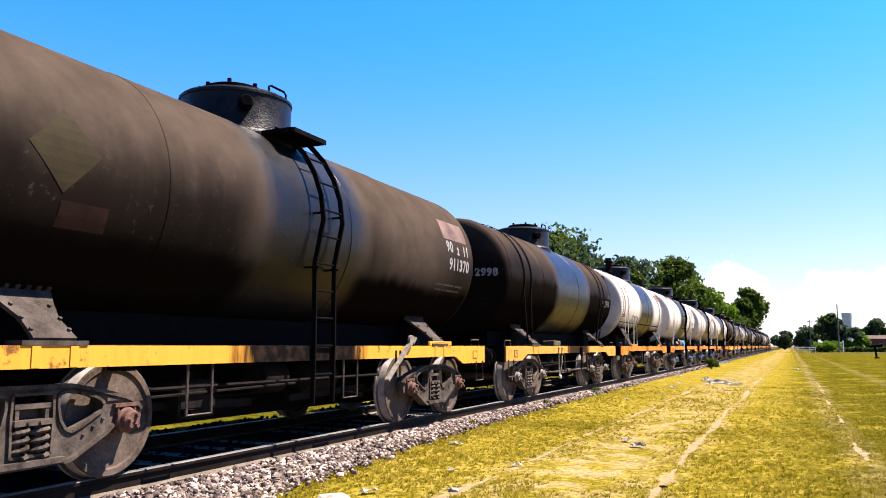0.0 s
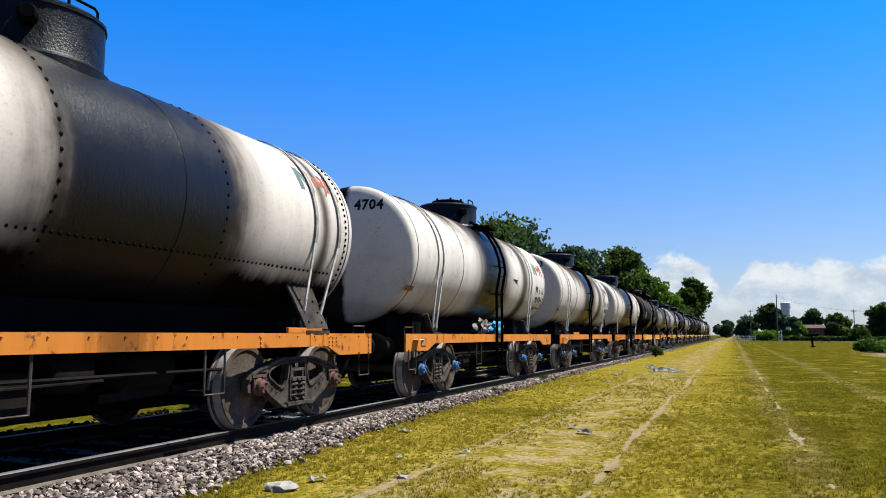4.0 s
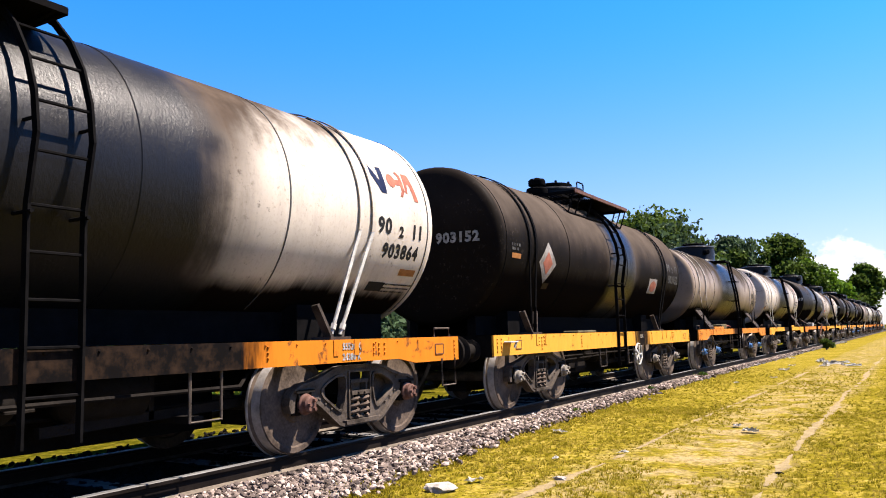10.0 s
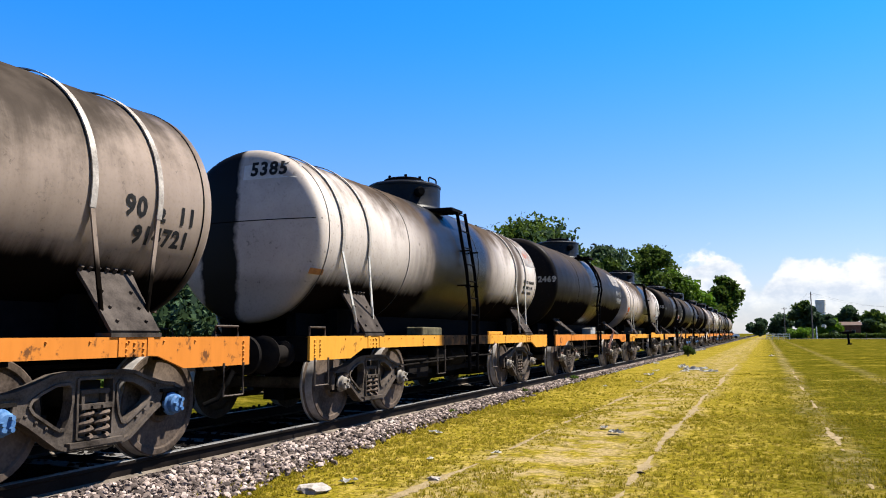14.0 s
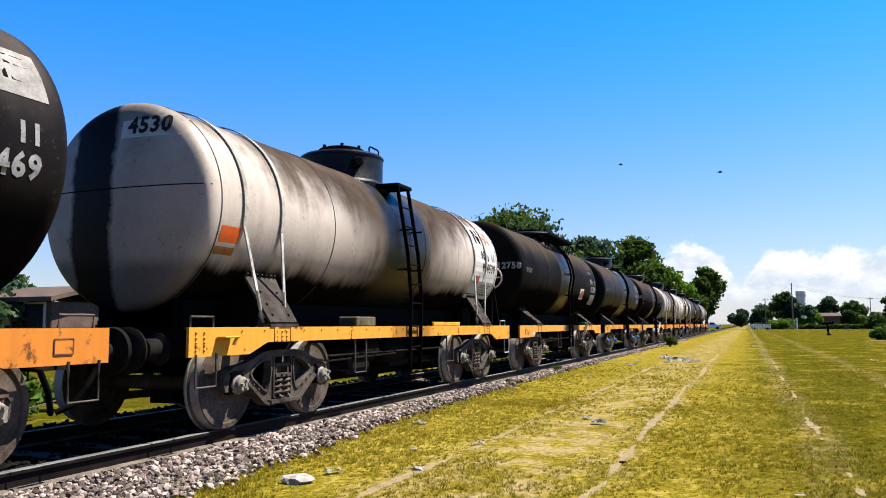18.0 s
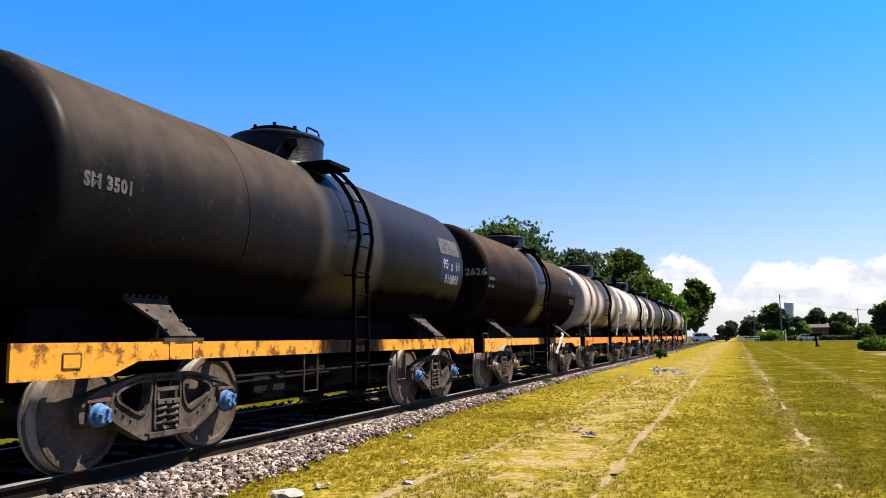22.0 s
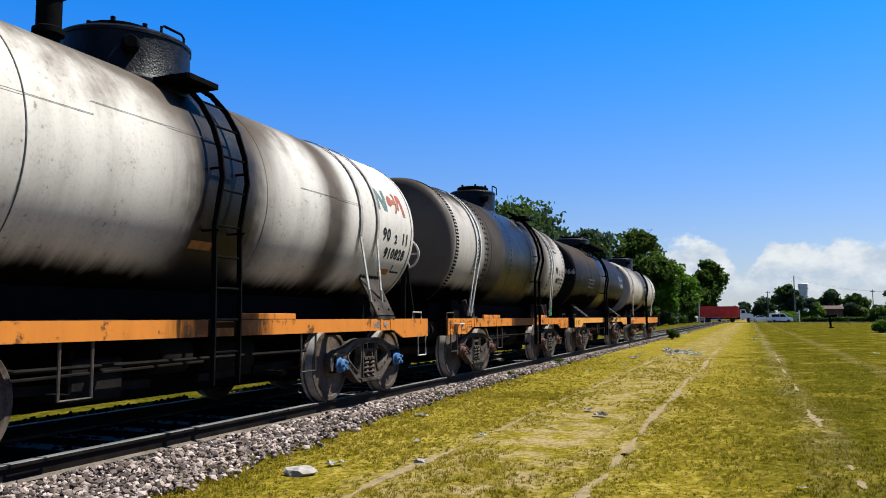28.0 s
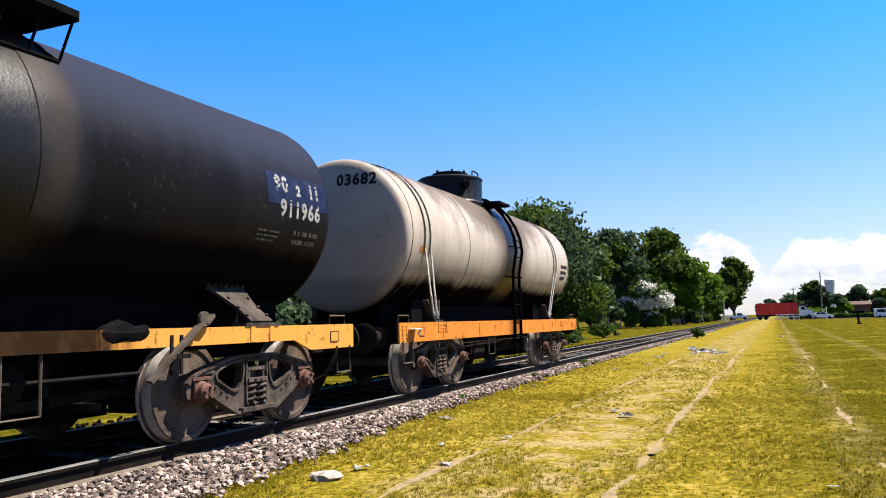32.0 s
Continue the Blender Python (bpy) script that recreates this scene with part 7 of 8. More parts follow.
# ---- trees and distance ----
def leaf_mat(name, dark, light, through=0.25):
    def build(nt, bsdf, co):
        geo = nt.nodes.new("ShaderNodeNewGeometry")
        v = noise_tex(nt, co.outputs["Object"], 0.5, 3.0, 0.6)
        r = mathn(nt, "ADD", mathn(nt, "MULTIPLY", geo.outputs["Random Per Island"], 0.6), mathn(nt, "MULTIPLY", v, 0.5))
        wire(nt, mix(nt, ramp(nt, r, [(0.2, 0.0), (0.85, 1.0)]), dark, light), bsdf.inputs["Base Color"])
        bsdf.inputs["Roughness"].default_value = 0.55
        bsdf.inputs["Specular IOR Level"].default_value = 0.06
        tr = nt.nodes.new("ShaderNodeBsdfTranslucent")
        tr.inputs[0].default_value = (*[c * 1.2 for c in light], 1)
        mx = nt.nodes.new("ShaderNodeMixShader")
        mx.inputs[0].default_value = through
        wire(nt, bsdf.outputs[0], mx.inputs[1])
        wire(nt, tr.outputs[0], mx.inputs[2])
        wire(nt, mx.outputs[0], nt.nodes["Material Output"].inputs[0])
    return material(name, build)


BARK = plain("rough grey-brown bark", (0.035, 0.028, 0.022), (0.12, 0.10, 0.08), 0.9, 0.0, 4.0, 30.0, 0.9, 0.03, (1.0, 1.0, 0.25))
LEAF_DARK = leaf_mat("dark green leaves", (0.015, 0.030, 0.006), (0.062, 0.098, 0.015))
LEAF_MID = leaf_mat("green leaves", (0.016, 0.036, 0.005), (0.062, 0.108, 0.012))
LEAF_LIGHT = leaf_mat("light green leaves", (0.026, 0.064, 0.005), (0.090, 0.170, 0.012))
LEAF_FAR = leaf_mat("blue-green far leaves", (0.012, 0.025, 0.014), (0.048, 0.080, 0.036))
BLOSSOM = leaf_mat("white blossom", (0.30, 0.31, 0.24), (0.80, 0.78, 0.72), 0.12)


def limb(bm, a, b, r0, r1, seg=7, bend=0.12, rnd=random):
    a, b = Vector(a), Vector(b)
    n = 5
    rings = []
    off = Vector((rnd.uniform(-1, 1), rnd.uniform(-1, 1), 0)) * (b - a).length * bend
    q = (b - a).to_track_quat("Z", "Y")
    for i in range(n + 1):
        u = i / n
        p = a.lerp(b, u) + off * math.sin(math.pi * u)
        r = r0 + (r1 - r0) * u
        rings.append([bm.verts.new(p + q @ Vector((r * math.cos(2 * math.pi * k / seg), r * math.sin(2 * math.pi * k / seg), 0))) for k in range(seg)])
    for p, s in zip(rings, rings[1:]):
        for k in range(seg):
            bm.faces.new((p[k], p[(k + 1) % seg], s[(k + 1) % seg], s[k]))
    bm.faces.new(rings[-1])


def tree(name, x, y, high, wide, mats, seed, leaf=0.30, count=5200, bare=0.28, airy=0.0, lobes=15, label="", flat=1.0, depth=None):
    """Tapered trunk and limbs, and a crown of many small leaves in uneven clumps."""
    rnd = random.Random(seed)
    rng = np.random.default_rng(seed)
    top = holder(name)
    top.location = (x, y, 0)
    tagged(top, label, "tree" if "bush" not in name else "bush")
    depth = depth or wide
    if y < 125 and high > 4:
        leaf, count = leaf * 0.76, round(count * 1.55)
    base_h = high * bare
    centres = []
    for i in range(lobes):
        a = rnd.uniform(0, 6.283)
        u = rnd.random() ** 0.6
        h = rnd.uniform(0.0, 1.0)
        taper = math.sqrt(max(0.08, 1 - (2 * abs(h - 0.42)) ** 2 * 0.85)) if high > 3 else 1
        c = Vector((math.cos(a) * u * wide * 0.36 * taper, math.sin(a) * u * depth * 0.36 * taper, base_h + (high - base_h) * (0.12 + 0.76 * h)))
        r = wide * rnd.uniform(0.13, 0.24) * (0.8 if airy else 1.0)
        centres.append((c, r))
    centres.append((Vector((0, 0, high * 0.90)), wide * 0.14))
    bm = bmesh.new()
    r0 = max(0.05, high * 0.022)
    fork = Vector((rnd.uniform(-0.2, 0.2), rnd.uniform(-0.2, 0.2), base_h * 0.9))
    limb(bm, (0, 0, -0.05), fork, r0 * 1.25, r0 * 0.8, 9, 0.06, rnd)
    for c, r in centres:
        limb(bm, fork - Vector((0, 0, rnd.uniform(0, base_h * 0.25))), c, r0 * rnd.uniform(0.3, 0.5), r0 * 0.08, 5, 0.14, rnd)
    part("trunk", bm, BARK, top)
    count = round(count * 1.6)
    per = count // len(centres)
    groups = [[] for _ in mats]
    for c, r in centres:
        n = per
        d = rng.normal(size=(n, 3))
        d /= np.linalg.norm(d, axis=1)[:, None]
        rad = r * (0.55 + 0.62 * rng.random(n) ** 0.5)
        lump = np.array([0.75 + 0.5 * noise.noise(Vector(v) * 2.3 + c) for v in d])
        p = d * (rad * lump)[:, None] * np.array([1, 1, 0.78 * flat]) + np.array(c)
        g = rnd.randrange(len(mats))
        groups[g].append(p)
    for g, ps in enumerate(groups):
        if not ps:
            continue
        p = np.concatenate(ps)
        p = p[p[:, 2] > 0.12]
        n = len(p)
        s = leaf * (0.55 + 0.9 * rng.random(n))
        u = rng.normal(size=(n, 3))
        u /= np.linalg.norm(u, axis=1)[:, None]
        w = rng.normal(size=(n, 3))
        w = np.cross(u, w)
        w /= np.linalg.norm(w, axis=1)[:, None]
        u, w = u * s[:, None], w * (s * 0.62)[:, None]
        v = np.stack([p - u, p - 0.1 * u + w, p + u, p + 0.1 * u - w], 1).reshape(-1, 3)
        f = np.arange(4 * n).reshape(-1, 4)
        raw("crown", v.tolist(), f.tolist(), mats[g], top)
    return top


tree("tree", -19.5, 68, 11.0, 15.5, [LEAF_DARK, LEAF_DARK, LEAF_FAR], 1, 0.27, 14000, 0.05, lobes=32, label="large dense dark green tree beside the railway")
tree("tree", -27.5, 74, 11.0, 13.5, [LEAF_DARK, LEAF_FAR], 2, 0.28, 8000, 0.15, lobes=20, label="dense dark green tree beside the railway")
tree("tree", -19.0, 78, 8.0, 9.1, [LEAF_DARK], 3, 0.25, 6000, 0.08, lobes=18, label="low dark green tree with drooping branches")
tree("tree", -17.4, 92, 11.5, 9.8, [LEAF_DARK, LEAF_FAR], 4, 0.28, 6500, 0.16, lobes=17, label="tall dark blue-green tree in the row")
tree("tree", -14.6, 112, 13.0, 13.7, [LEAF_MID, LEAF_DARK], 5, 0.30, 7000, 0.40, 1.0, 17, label="tall airy green tree with gaps in its crown")
tree("tree", -18.5, 108, 10.5, 11.7, [LEAF_DARK, LEAF_FAR], 6, 0.30, 6000, 0.12, lobes=16, label="dark green tree behind a flowering bush")
tree("tree", -11.6, 112, 9.9, 9.4, [LEAF_LIGHT, LEAF_MID], 7, 0.28, 8000, 0.16, lobes=20, label="fresh light green spreading tree")
tree("tree", -12.6, 150, 10.4, 9.8, [LEAF_MID, LEAF_LIGHT], 8, 0.34, 5000, 0.12, lobes=16, label="green tree by the level crossing")
tree("tree", -9.9, 216, 16.4, 14.0, [LEAF_DARK, LEAF_MID], 9, 0.42, 7500, 0.16, lobes=22, label="tall dark green tree beyond the level crossing")
tree("tree", -15.5, 205, 11.5, 10.4, [LEAF_DARK, LEAF_MID], 10, 0.42, 4500, 0.14, lobes=15, label="green tree beyond the level crossing")
tree("flowering_bush", -13.3, 89, 4.9, 6.6, [LEAF_MID, BLOSSOM, LEAF_FAR], 11, 0.17, 7500, 0.05, lobes=18, label="round bush covered in white blossom")
tree("bush", -15.2, 104, 2.2, 4.0, [LEAF_DARK], 12, 0.18, 2600, 0.05, lobes=10, label="low dark green bush by the fence")
tree("bush", -23.5, 110, 2.6, 4.5, [LEAF_DARK, LEAF_MID], 13, 0.18, 2600, 0.05, lobes=10, label="low dark green bush by the fence")
tree("bush", -10.4, 160, 3.0, 2.6, [LEAF_MID], 14, 0.2, 2200, 0.05, lobes=9, label="leafy green bush beside a pale post")
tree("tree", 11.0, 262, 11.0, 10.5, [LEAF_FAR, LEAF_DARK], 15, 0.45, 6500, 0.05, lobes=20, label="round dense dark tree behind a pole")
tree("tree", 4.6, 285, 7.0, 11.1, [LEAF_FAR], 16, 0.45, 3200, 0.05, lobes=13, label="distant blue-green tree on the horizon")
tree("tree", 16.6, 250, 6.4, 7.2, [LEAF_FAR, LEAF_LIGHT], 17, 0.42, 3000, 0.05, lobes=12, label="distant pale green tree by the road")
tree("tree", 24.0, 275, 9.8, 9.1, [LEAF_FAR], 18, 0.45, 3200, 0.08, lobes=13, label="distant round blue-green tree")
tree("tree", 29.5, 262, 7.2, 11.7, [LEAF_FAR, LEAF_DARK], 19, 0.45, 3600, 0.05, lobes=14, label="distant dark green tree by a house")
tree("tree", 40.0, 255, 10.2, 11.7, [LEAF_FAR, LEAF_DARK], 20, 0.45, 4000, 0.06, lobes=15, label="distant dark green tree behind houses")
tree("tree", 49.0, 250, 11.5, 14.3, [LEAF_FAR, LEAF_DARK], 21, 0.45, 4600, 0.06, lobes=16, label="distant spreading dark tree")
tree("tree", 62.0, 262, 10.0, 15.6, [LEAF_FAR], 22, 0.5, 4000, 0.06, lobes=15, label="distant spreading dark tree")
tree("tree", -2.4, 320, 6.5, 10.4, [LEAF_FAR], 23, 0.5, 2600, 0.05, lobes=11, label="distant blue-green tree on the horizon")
tree("bush", 10.4, 68, 0.60, 3.4, [LEAF_LIGHT, LEAF_MID], 24, 0.10, 4200, 0.03, lobes=15, label="low spreading green bush in the field")
tree("bush", 7.0, 190, 1.9, 7.5, [LEAF_LIGHT, LEAF_MID], 25, 0.22, 2600, 0.03, lobes=14, label="low light green bush by the road")
tree("bush", 27.0, 205, 3.6, 6.0, [LEAF_MID, LEAF_FAR], 26, 0.26, 2600, 0.04, lobes=12, label="green bush before a dark hedge")
tree("bush", -4.1, 46, 0.50, 0.9, [LEAF_DARK], 27, 0.05, 1500, 0.03, lobes=9, label="small dark weed clump beside the track")
for i, (bx, by, bh, bw) in enumerate(((-4.6, 15.6, 0.12, 0.4), (-4.4, 11.2, 0.10, 0.4), (-4.7, 20.5, 0.15, 0.5))):
    tree("weed_bush", bx, by, bh, bw, [LEAF_MID, LEAF_DARK], 40 + i, 0.022, 1100, 0.02, lobes=9, label="small clump of green weeds in the grass")

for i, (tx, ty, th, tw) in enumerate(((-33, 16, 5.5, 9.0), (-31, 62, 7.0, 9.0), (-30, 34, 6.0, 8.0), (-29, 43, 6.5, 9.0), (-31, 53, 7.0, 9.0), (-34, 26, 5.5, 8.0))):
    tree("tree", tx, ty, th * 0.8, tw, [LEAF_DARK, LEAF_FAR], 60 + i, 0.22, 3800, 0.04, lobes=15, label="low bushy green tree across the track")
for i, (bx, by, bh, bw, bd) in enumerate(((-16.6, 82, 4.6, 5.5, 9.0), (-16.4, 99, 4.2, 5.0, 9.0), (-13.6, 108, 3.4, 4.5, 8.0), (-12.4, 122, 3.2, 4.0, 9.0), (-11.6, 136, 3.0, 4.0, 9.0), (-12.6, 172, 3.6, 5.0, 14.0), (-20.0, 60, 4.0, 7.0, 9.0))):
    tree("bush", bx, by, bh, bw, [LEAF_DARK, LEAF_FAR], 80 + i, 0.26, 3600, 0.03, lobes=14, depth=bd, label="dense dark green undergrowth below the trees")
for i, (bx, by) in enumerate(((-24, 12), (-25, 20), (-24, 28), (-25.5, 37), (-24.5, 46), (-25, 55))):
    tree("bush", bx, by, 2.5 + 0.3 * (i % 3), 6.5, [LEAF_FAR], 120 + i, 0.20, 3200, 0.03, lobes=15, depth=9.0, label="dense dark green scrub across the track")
# made-up weeds that keep the view below the wagons dark
for i, by in enumerate((7, 14.5, 22, 30, 39, 49)):
    tree("bush", -9.5 - 0.3 * (i % 2), by, 0.70 + 0.08 * (i % 3), 1.5, [LEAF_DARK, LEAF_MID], 140 + i, 0.07, 3000, 0.02, lobes=16, depth=9.5, label="low dark weeds along the far side of the track")
# far hedge, house, tower
HEDGE = LEAF_DARK
rng_h = np.random.default_rng(77)
p = np.stack([rng_h.uniform(9.5, 40, 9000), rng_h.uniform(203, 205, 9000), rng_h.uniform(0.05, 1.0, 9000) ** 0.8 * 1.35], 1)
p[:, 2] *= np.array([0.75 + 0.4 * noise.noise((v * 0.4, 0, 0)) for v in p[:, 0]])
u = rng_h.normal(size=(9000, 3)) * 0.16
w = np.cross(u, rng_h.normal(size=(9000, 3)))
w /= np.linalg.norm(w, axis=1)[:, None] / 0.14
hv = np.stack([p - u, p + w, p + u, p - w], 1).reshape(-1, 3)
raw("hedge", hv.tolist(), np.arange(36000).reshape(-1, 4).tolist(), HEDGE, None, "long low dark hedge across the field", "hedge", "stuff")

BRICK = plain("red brickwork", (0.08, 0.037, 0.027), (0.17, 0.083, 0.06), 0.9, 0.0, 1.2, 12.0, 0.6, 0.02)
ROOF = plain("rusty sheet roof", (0.055, 0.036, 0.029), (0.11, 0.080, 0.066), 0.7, 0.0, 2.0, 20.0, 0.4, 0.02)
PALE_WALL = plain("pale plaster", (0.30, 0.29, 0.27), (0.48, 0.46, 0.43), 0.9, 0.0, 1.2, 12.0, 0.4, 0.01)
DARK_GLASS = plain("dark window glass", (0.01, 0.012, 0.014), (0.03, 0.035, 0.04), 0.12, 0.0, 2.0, 20.0, 0.0, 0.001)
CONCRETE = plain("weathered concrete", (0.22, 0.215, 0.20), (0.38, 0.37, 0.35), 0.9, 0.0, 0.6, 8.0, 0.4, 0.02)
TOWER_PALE = plain("pale limewashed concrete", (0.42, 0.41, 0.37), (0.62, 0.61, 0.56), 0.9, 0.0, 0.6, 8.0, 0.4, 0.02)
TIMBER = plain("grey timber post", (0.07, 0.06, 0.052), (0.17, 0.15, 0.135), 0.9, 0.0, 3.0, 30.0, 0.6, 0.01)
WHITE_PAINT = plain("white road paint", (0.45, 0.45, 0.43), (0.74, 0.74, 0.72), 0.7, 0.0, 5.0, 50.0, 0.2, 0.002)


def house(x, y, w, d, h, wall, label):
    top = holder("house")
    top.location = (x, y, 0)
    tagged(top, label, "house")
    part("wall", boxed(-w / 2, w / 2, -d / 2, d / 2, 0, h, width=0.03), wall, top)
    bm = bmesh.new()
    prism(bm, [(-d / 2 - 0.4, h + 0.004), (0, h + d * 0.14), (d / 2 + 0.4, h + 0.004), (d / 2 + 0.4, h + 0.15), (0, h + d * 0.14 + 0.15), (-d / 2 - 0.4, h + 0.15)], -w / 2 - 0.4, w / 2 + 0.4, "x")
    part("roof", bm, ROOF, top)
    for k in (-0.28, 0.22):
        win = part("window", boxed(k * w - 0.5, k * w + 0.5, -d / 2 - 0.05, -d / 2 + 0.05, 0.9, 2.1, width=0.02), PALE_WALL, top)
        part("pane", boxed(k * w - 0.42, k * w + 0.42, -d / 2 - 0.06, -d / 2 - 0.052, 0.98, 2.02, width=0.002), DARK_GLASS, win)
    part("door", boxed(-0.03 * w - 0.45, -0.03 * w + 0.45, -d / 2 - 0.05, -d / 2 + 0.04, 0.0, 2.05, width=0.02), TIMBER, top)


house(21.5, 256, 6.5, 7, 3.3, BRICK, "small red-brick house with sheet roof behind trees")
house(41.0, 268, 10.0, 8, 3.4, BRICK, "low brown brick house behind distant trees")

house(-23.0, 21.6, 2.6, 3.2, 2.1, ROOF, "low rusty-brown shed across the track")

tower = holder("water_tower")
tower.location = (19.3, 330, 0)
tagged(tower, "plain round concrete water tower behind trees", "tower")
bm = bmesh.new()
lathe(bm, [(1.75, 0), (1.75, 12.0), (1.85, 12.05), (1.85, 13.6), (1.70, 13.75), (0.0, 13.9)], 32, Matrix())
part("shaft", bm, TOWER_PALE, tower, smooth=True)
for z in (3.0, 6.0, 9.0, 12.0):
    bm = bmesh.new()
    lathe(bm, [(1.76, z), (1.82, z + 0.03), (1.82, z + 0.12), (1.76, z + 0.15)], 32, Matrix())
    part("ring", bm, TOWER_PALE, tower)


def pole(x, y, h, r, lean=0.0, arm=True, mat=None, label="grey timber line pole with a crossarm"):
    top = holder("utility_pole")
    top.location = (x, y, 0)
    top.rotation_euler = (0, radians(lean), 0)
    tagged(top, label, "pole")
    bm = bmesh.new()
    lathe(bm, [(r, -0.05), (r * 0.7, h), (0.0, h + 0.02)], 12, Matrix())
    part("shaft", bm, mat or TIMBER, top, smooth=True)
    if arm:
        part("crossarm", boxed(-0.7, 0.7, -0.05, 0.05, h - 0.55, h - 0.43), TIMBER, top)
        for k in (-0.6, -0.25, 0.25, 0.6):
            bm = bmesh.new()
            lathe(bm, [(0.03, h - 0.43), (0.05, h - 0.40), (0.05, h - 0.32), (0.02, h - 0.28)], 8, pose(k, 0, 0))
            part("insulator", bm, CONCRETE, top)


pole(9.05, 185, 10.0, 0.14, arm=False, label="tall grey line pole at the road")
pole(4.9, 245, 8.6, 0.13)
pole(-9.8, 172, 6.6, 0.16, arm=False, mat=CONCRETE, label="pale concrete post by the level crossing")
pole(46.0, 232, 9.0, 0.13)
pole(10.6, 200, 2.6, 0.14, arm=False, mat=WHITE_PAINT, label="short white marker post at the road")
pole(31.0, 240, 8.4, 0.13)
pole(15.5, 150, 1.2, 0.05, arm=False, label="short fence stake in the field")
WIRE = plain("line wire", (0.02, 0.02, 0.02), (0.05, 0.05, 0.05), 0.6, 0.0)
bm = bmesh.new()
for k in (-0.6, 0.6):
    for a, b in (((9.05 + k, 185, 9.65), (4.9 + k, 245, 8.25)), ((9.05 + k, 185, 9.65), (31.0 + k, 240, 8.05)), ((31.0 + k, 240, 8.05), (46.0 + k, 232, 8.65))):
        a, b = Vector(a), Vector(b)
        pipe(bm, [a.lerp(b, i / 8) - Vector((0, 0, 0.7 * math.sin(math.pi * i / 8))) for i in range(9)], 0.012, 4)
tagged(part("line_wire", bm, WIRE, None), "thin dark overhead wires between poles", "wire")

# dark leaning signal post in the field
post = holder("marker_post")
post.location = (8.2, 96, 0)
post.rotation_euler = (0, radians(-4), 0)
tagged(post, "dark squat post with a boarded head in the grass", "post")
part("stem", boxed(-0.10, 0.10, -0.10, 0.10, -0.05, 1.15), BLACK_IRON, post)
part("head", boxed(-0.55, 0.60, -0.10, 0.10, 1.15, 1.40), BLACK_IRON, post)
part("foot", boxed(-0.22, 0.28, -0.2, 0.2, -0.05, 0.12, width=0.04), BLACK_IRON, post)

# road across the railway
ASPHALT = plain("dusty asphalt", (0.055, 0.053, 0.05), (0.13, 0.125, 0.12), 0.9, 0.0, 0.5, 20.0, 0.4, 0.01)
bm = bmesh.new()
box(bm, -400, 400, 182.5, 189.5, -0.05, 0.06)
tagged(part("road", bm, ASPHALT, None, kind="structure"), "dusty grey road over the level crossing", "road")


def barrier(x, y, w, turn=0):
    top = holder("barrier_fence")
    top.location, top.rotation_euler = (x, y, 0), (0, 0, radians(turn))
    tagged(top, "white-painted post and rail fence at the level crossing", "fence", "crossing fences")
    n = 4
    for i in range(n + 1):
        part("post", boxed(-w / 2 + w * i / n - 0.07, -w / 2 + w * i / n + 0.07, -0.07, 0.07, -0.05, 1.15), WHITE_PAINT, top)
    for z in (0.55, 0.98):
        part("fence_rail", boxed(-w / 2, w / 2, -0.10, -0.072, z, z + 0.14), WHITE_PAINT, top)


barrier(-11.4, 178, 4.6)
barrier(2.2, 180, 4.4)
barrier(-13.5, 193.5, 4.0)


def wire_fence(x0, x1, y0, y1, n):
    top = holder("wire_fence")
    tagged(top, "old timber-post wire fence under the trees", "fence")
    pts = [Vector((x0 + (x1 - x0) * i / n, y0 + (y1 - y0) * i / n, 0)) for i in range(n + 1)]
    for q in pts:
        bm = bmesh.new()
        limb(bm, q - Vector((0, 0, 0.05)), q + Vector((random.uniform(-0.08, 0.08), 0, 1.35)), 0.07, 0.055, 6, 0.02)
        part("post", bm, TIMBER, top)
    for z in (0.4, 0.8, 1.15):
        bm = bmesh.new()
        pipe(bm, [q + Vector((0, 0, z)) for q in pts], 0.008, 4)
        part("strand", bm, WIRE, top)


wire_fence(-15.8, -14.0, 78, 140, 22)

# ---- vehicles on the road ----
RED_BOX = plain("red tarpaulin", (0.52, 0.035, 0.028), (0.72, 0.07, 0.05), 0.55, 0.0, 0.8, 10.0, 0.3, 0.02)
CAR_WHITE = plain("white car paint", (0.62, 0.62, 0.62), (0.80, 0.80, 0.80), 0.25, 0.0, 1.0, 20.0, 0.05, 0.001)
CAR_SILVER = plain("silver car paint", (0.30, 0.31, 0.33), (0.46, 0.47, 0.49), 0.25, 0.4, 1.0, 20.0, 0.05, 0.001)
CAR_DARK = plain("dark car paint", (0.012, 0.013, 0.016), (0.03, 0.032, 0.038), 0.25, 0.0, 1.0, 20.0, 0.05, 0.001)
RUBBER = plain("tyre rubber", (0.012, 0.012, 0.012), (0.035, 0.034, 0.033), 0.85, 0.0, 6.0, 50.0, 0.3, 0.003)
LAMP_RED = plain("red lamp glass", (0.35, 0.02, 0.02), (0.45, 0.03, 0.03), 0.2)


def car_wheel(parent, x, y, r, w=0.2):
    bm = bmesh.new()
    lathe(bm, [(r * 0.55, -w / 2), (r * 0.94, -w / 2), (r, -w / 2 + 0.03), (r, w / 2 - 0.03), (r * 0.94, w / 2), (r * 0.55, w / 2)], 20, pose(x, y, r, 90))
    tyre = part("wheel", bm, RUBBER, parent)
    bm = bmesh.new()
    lathe(bm, [(0.0, -w / 2 + 0.02), (r * 0.56, -w / 2 + 0.02), (r * 0.56, w / 2 - 0.02), (0.0, w / 2 - 0.02)], 14, pose(x, y, r, 90))
    part("rim", bm, CAR_SILVER, tyre)


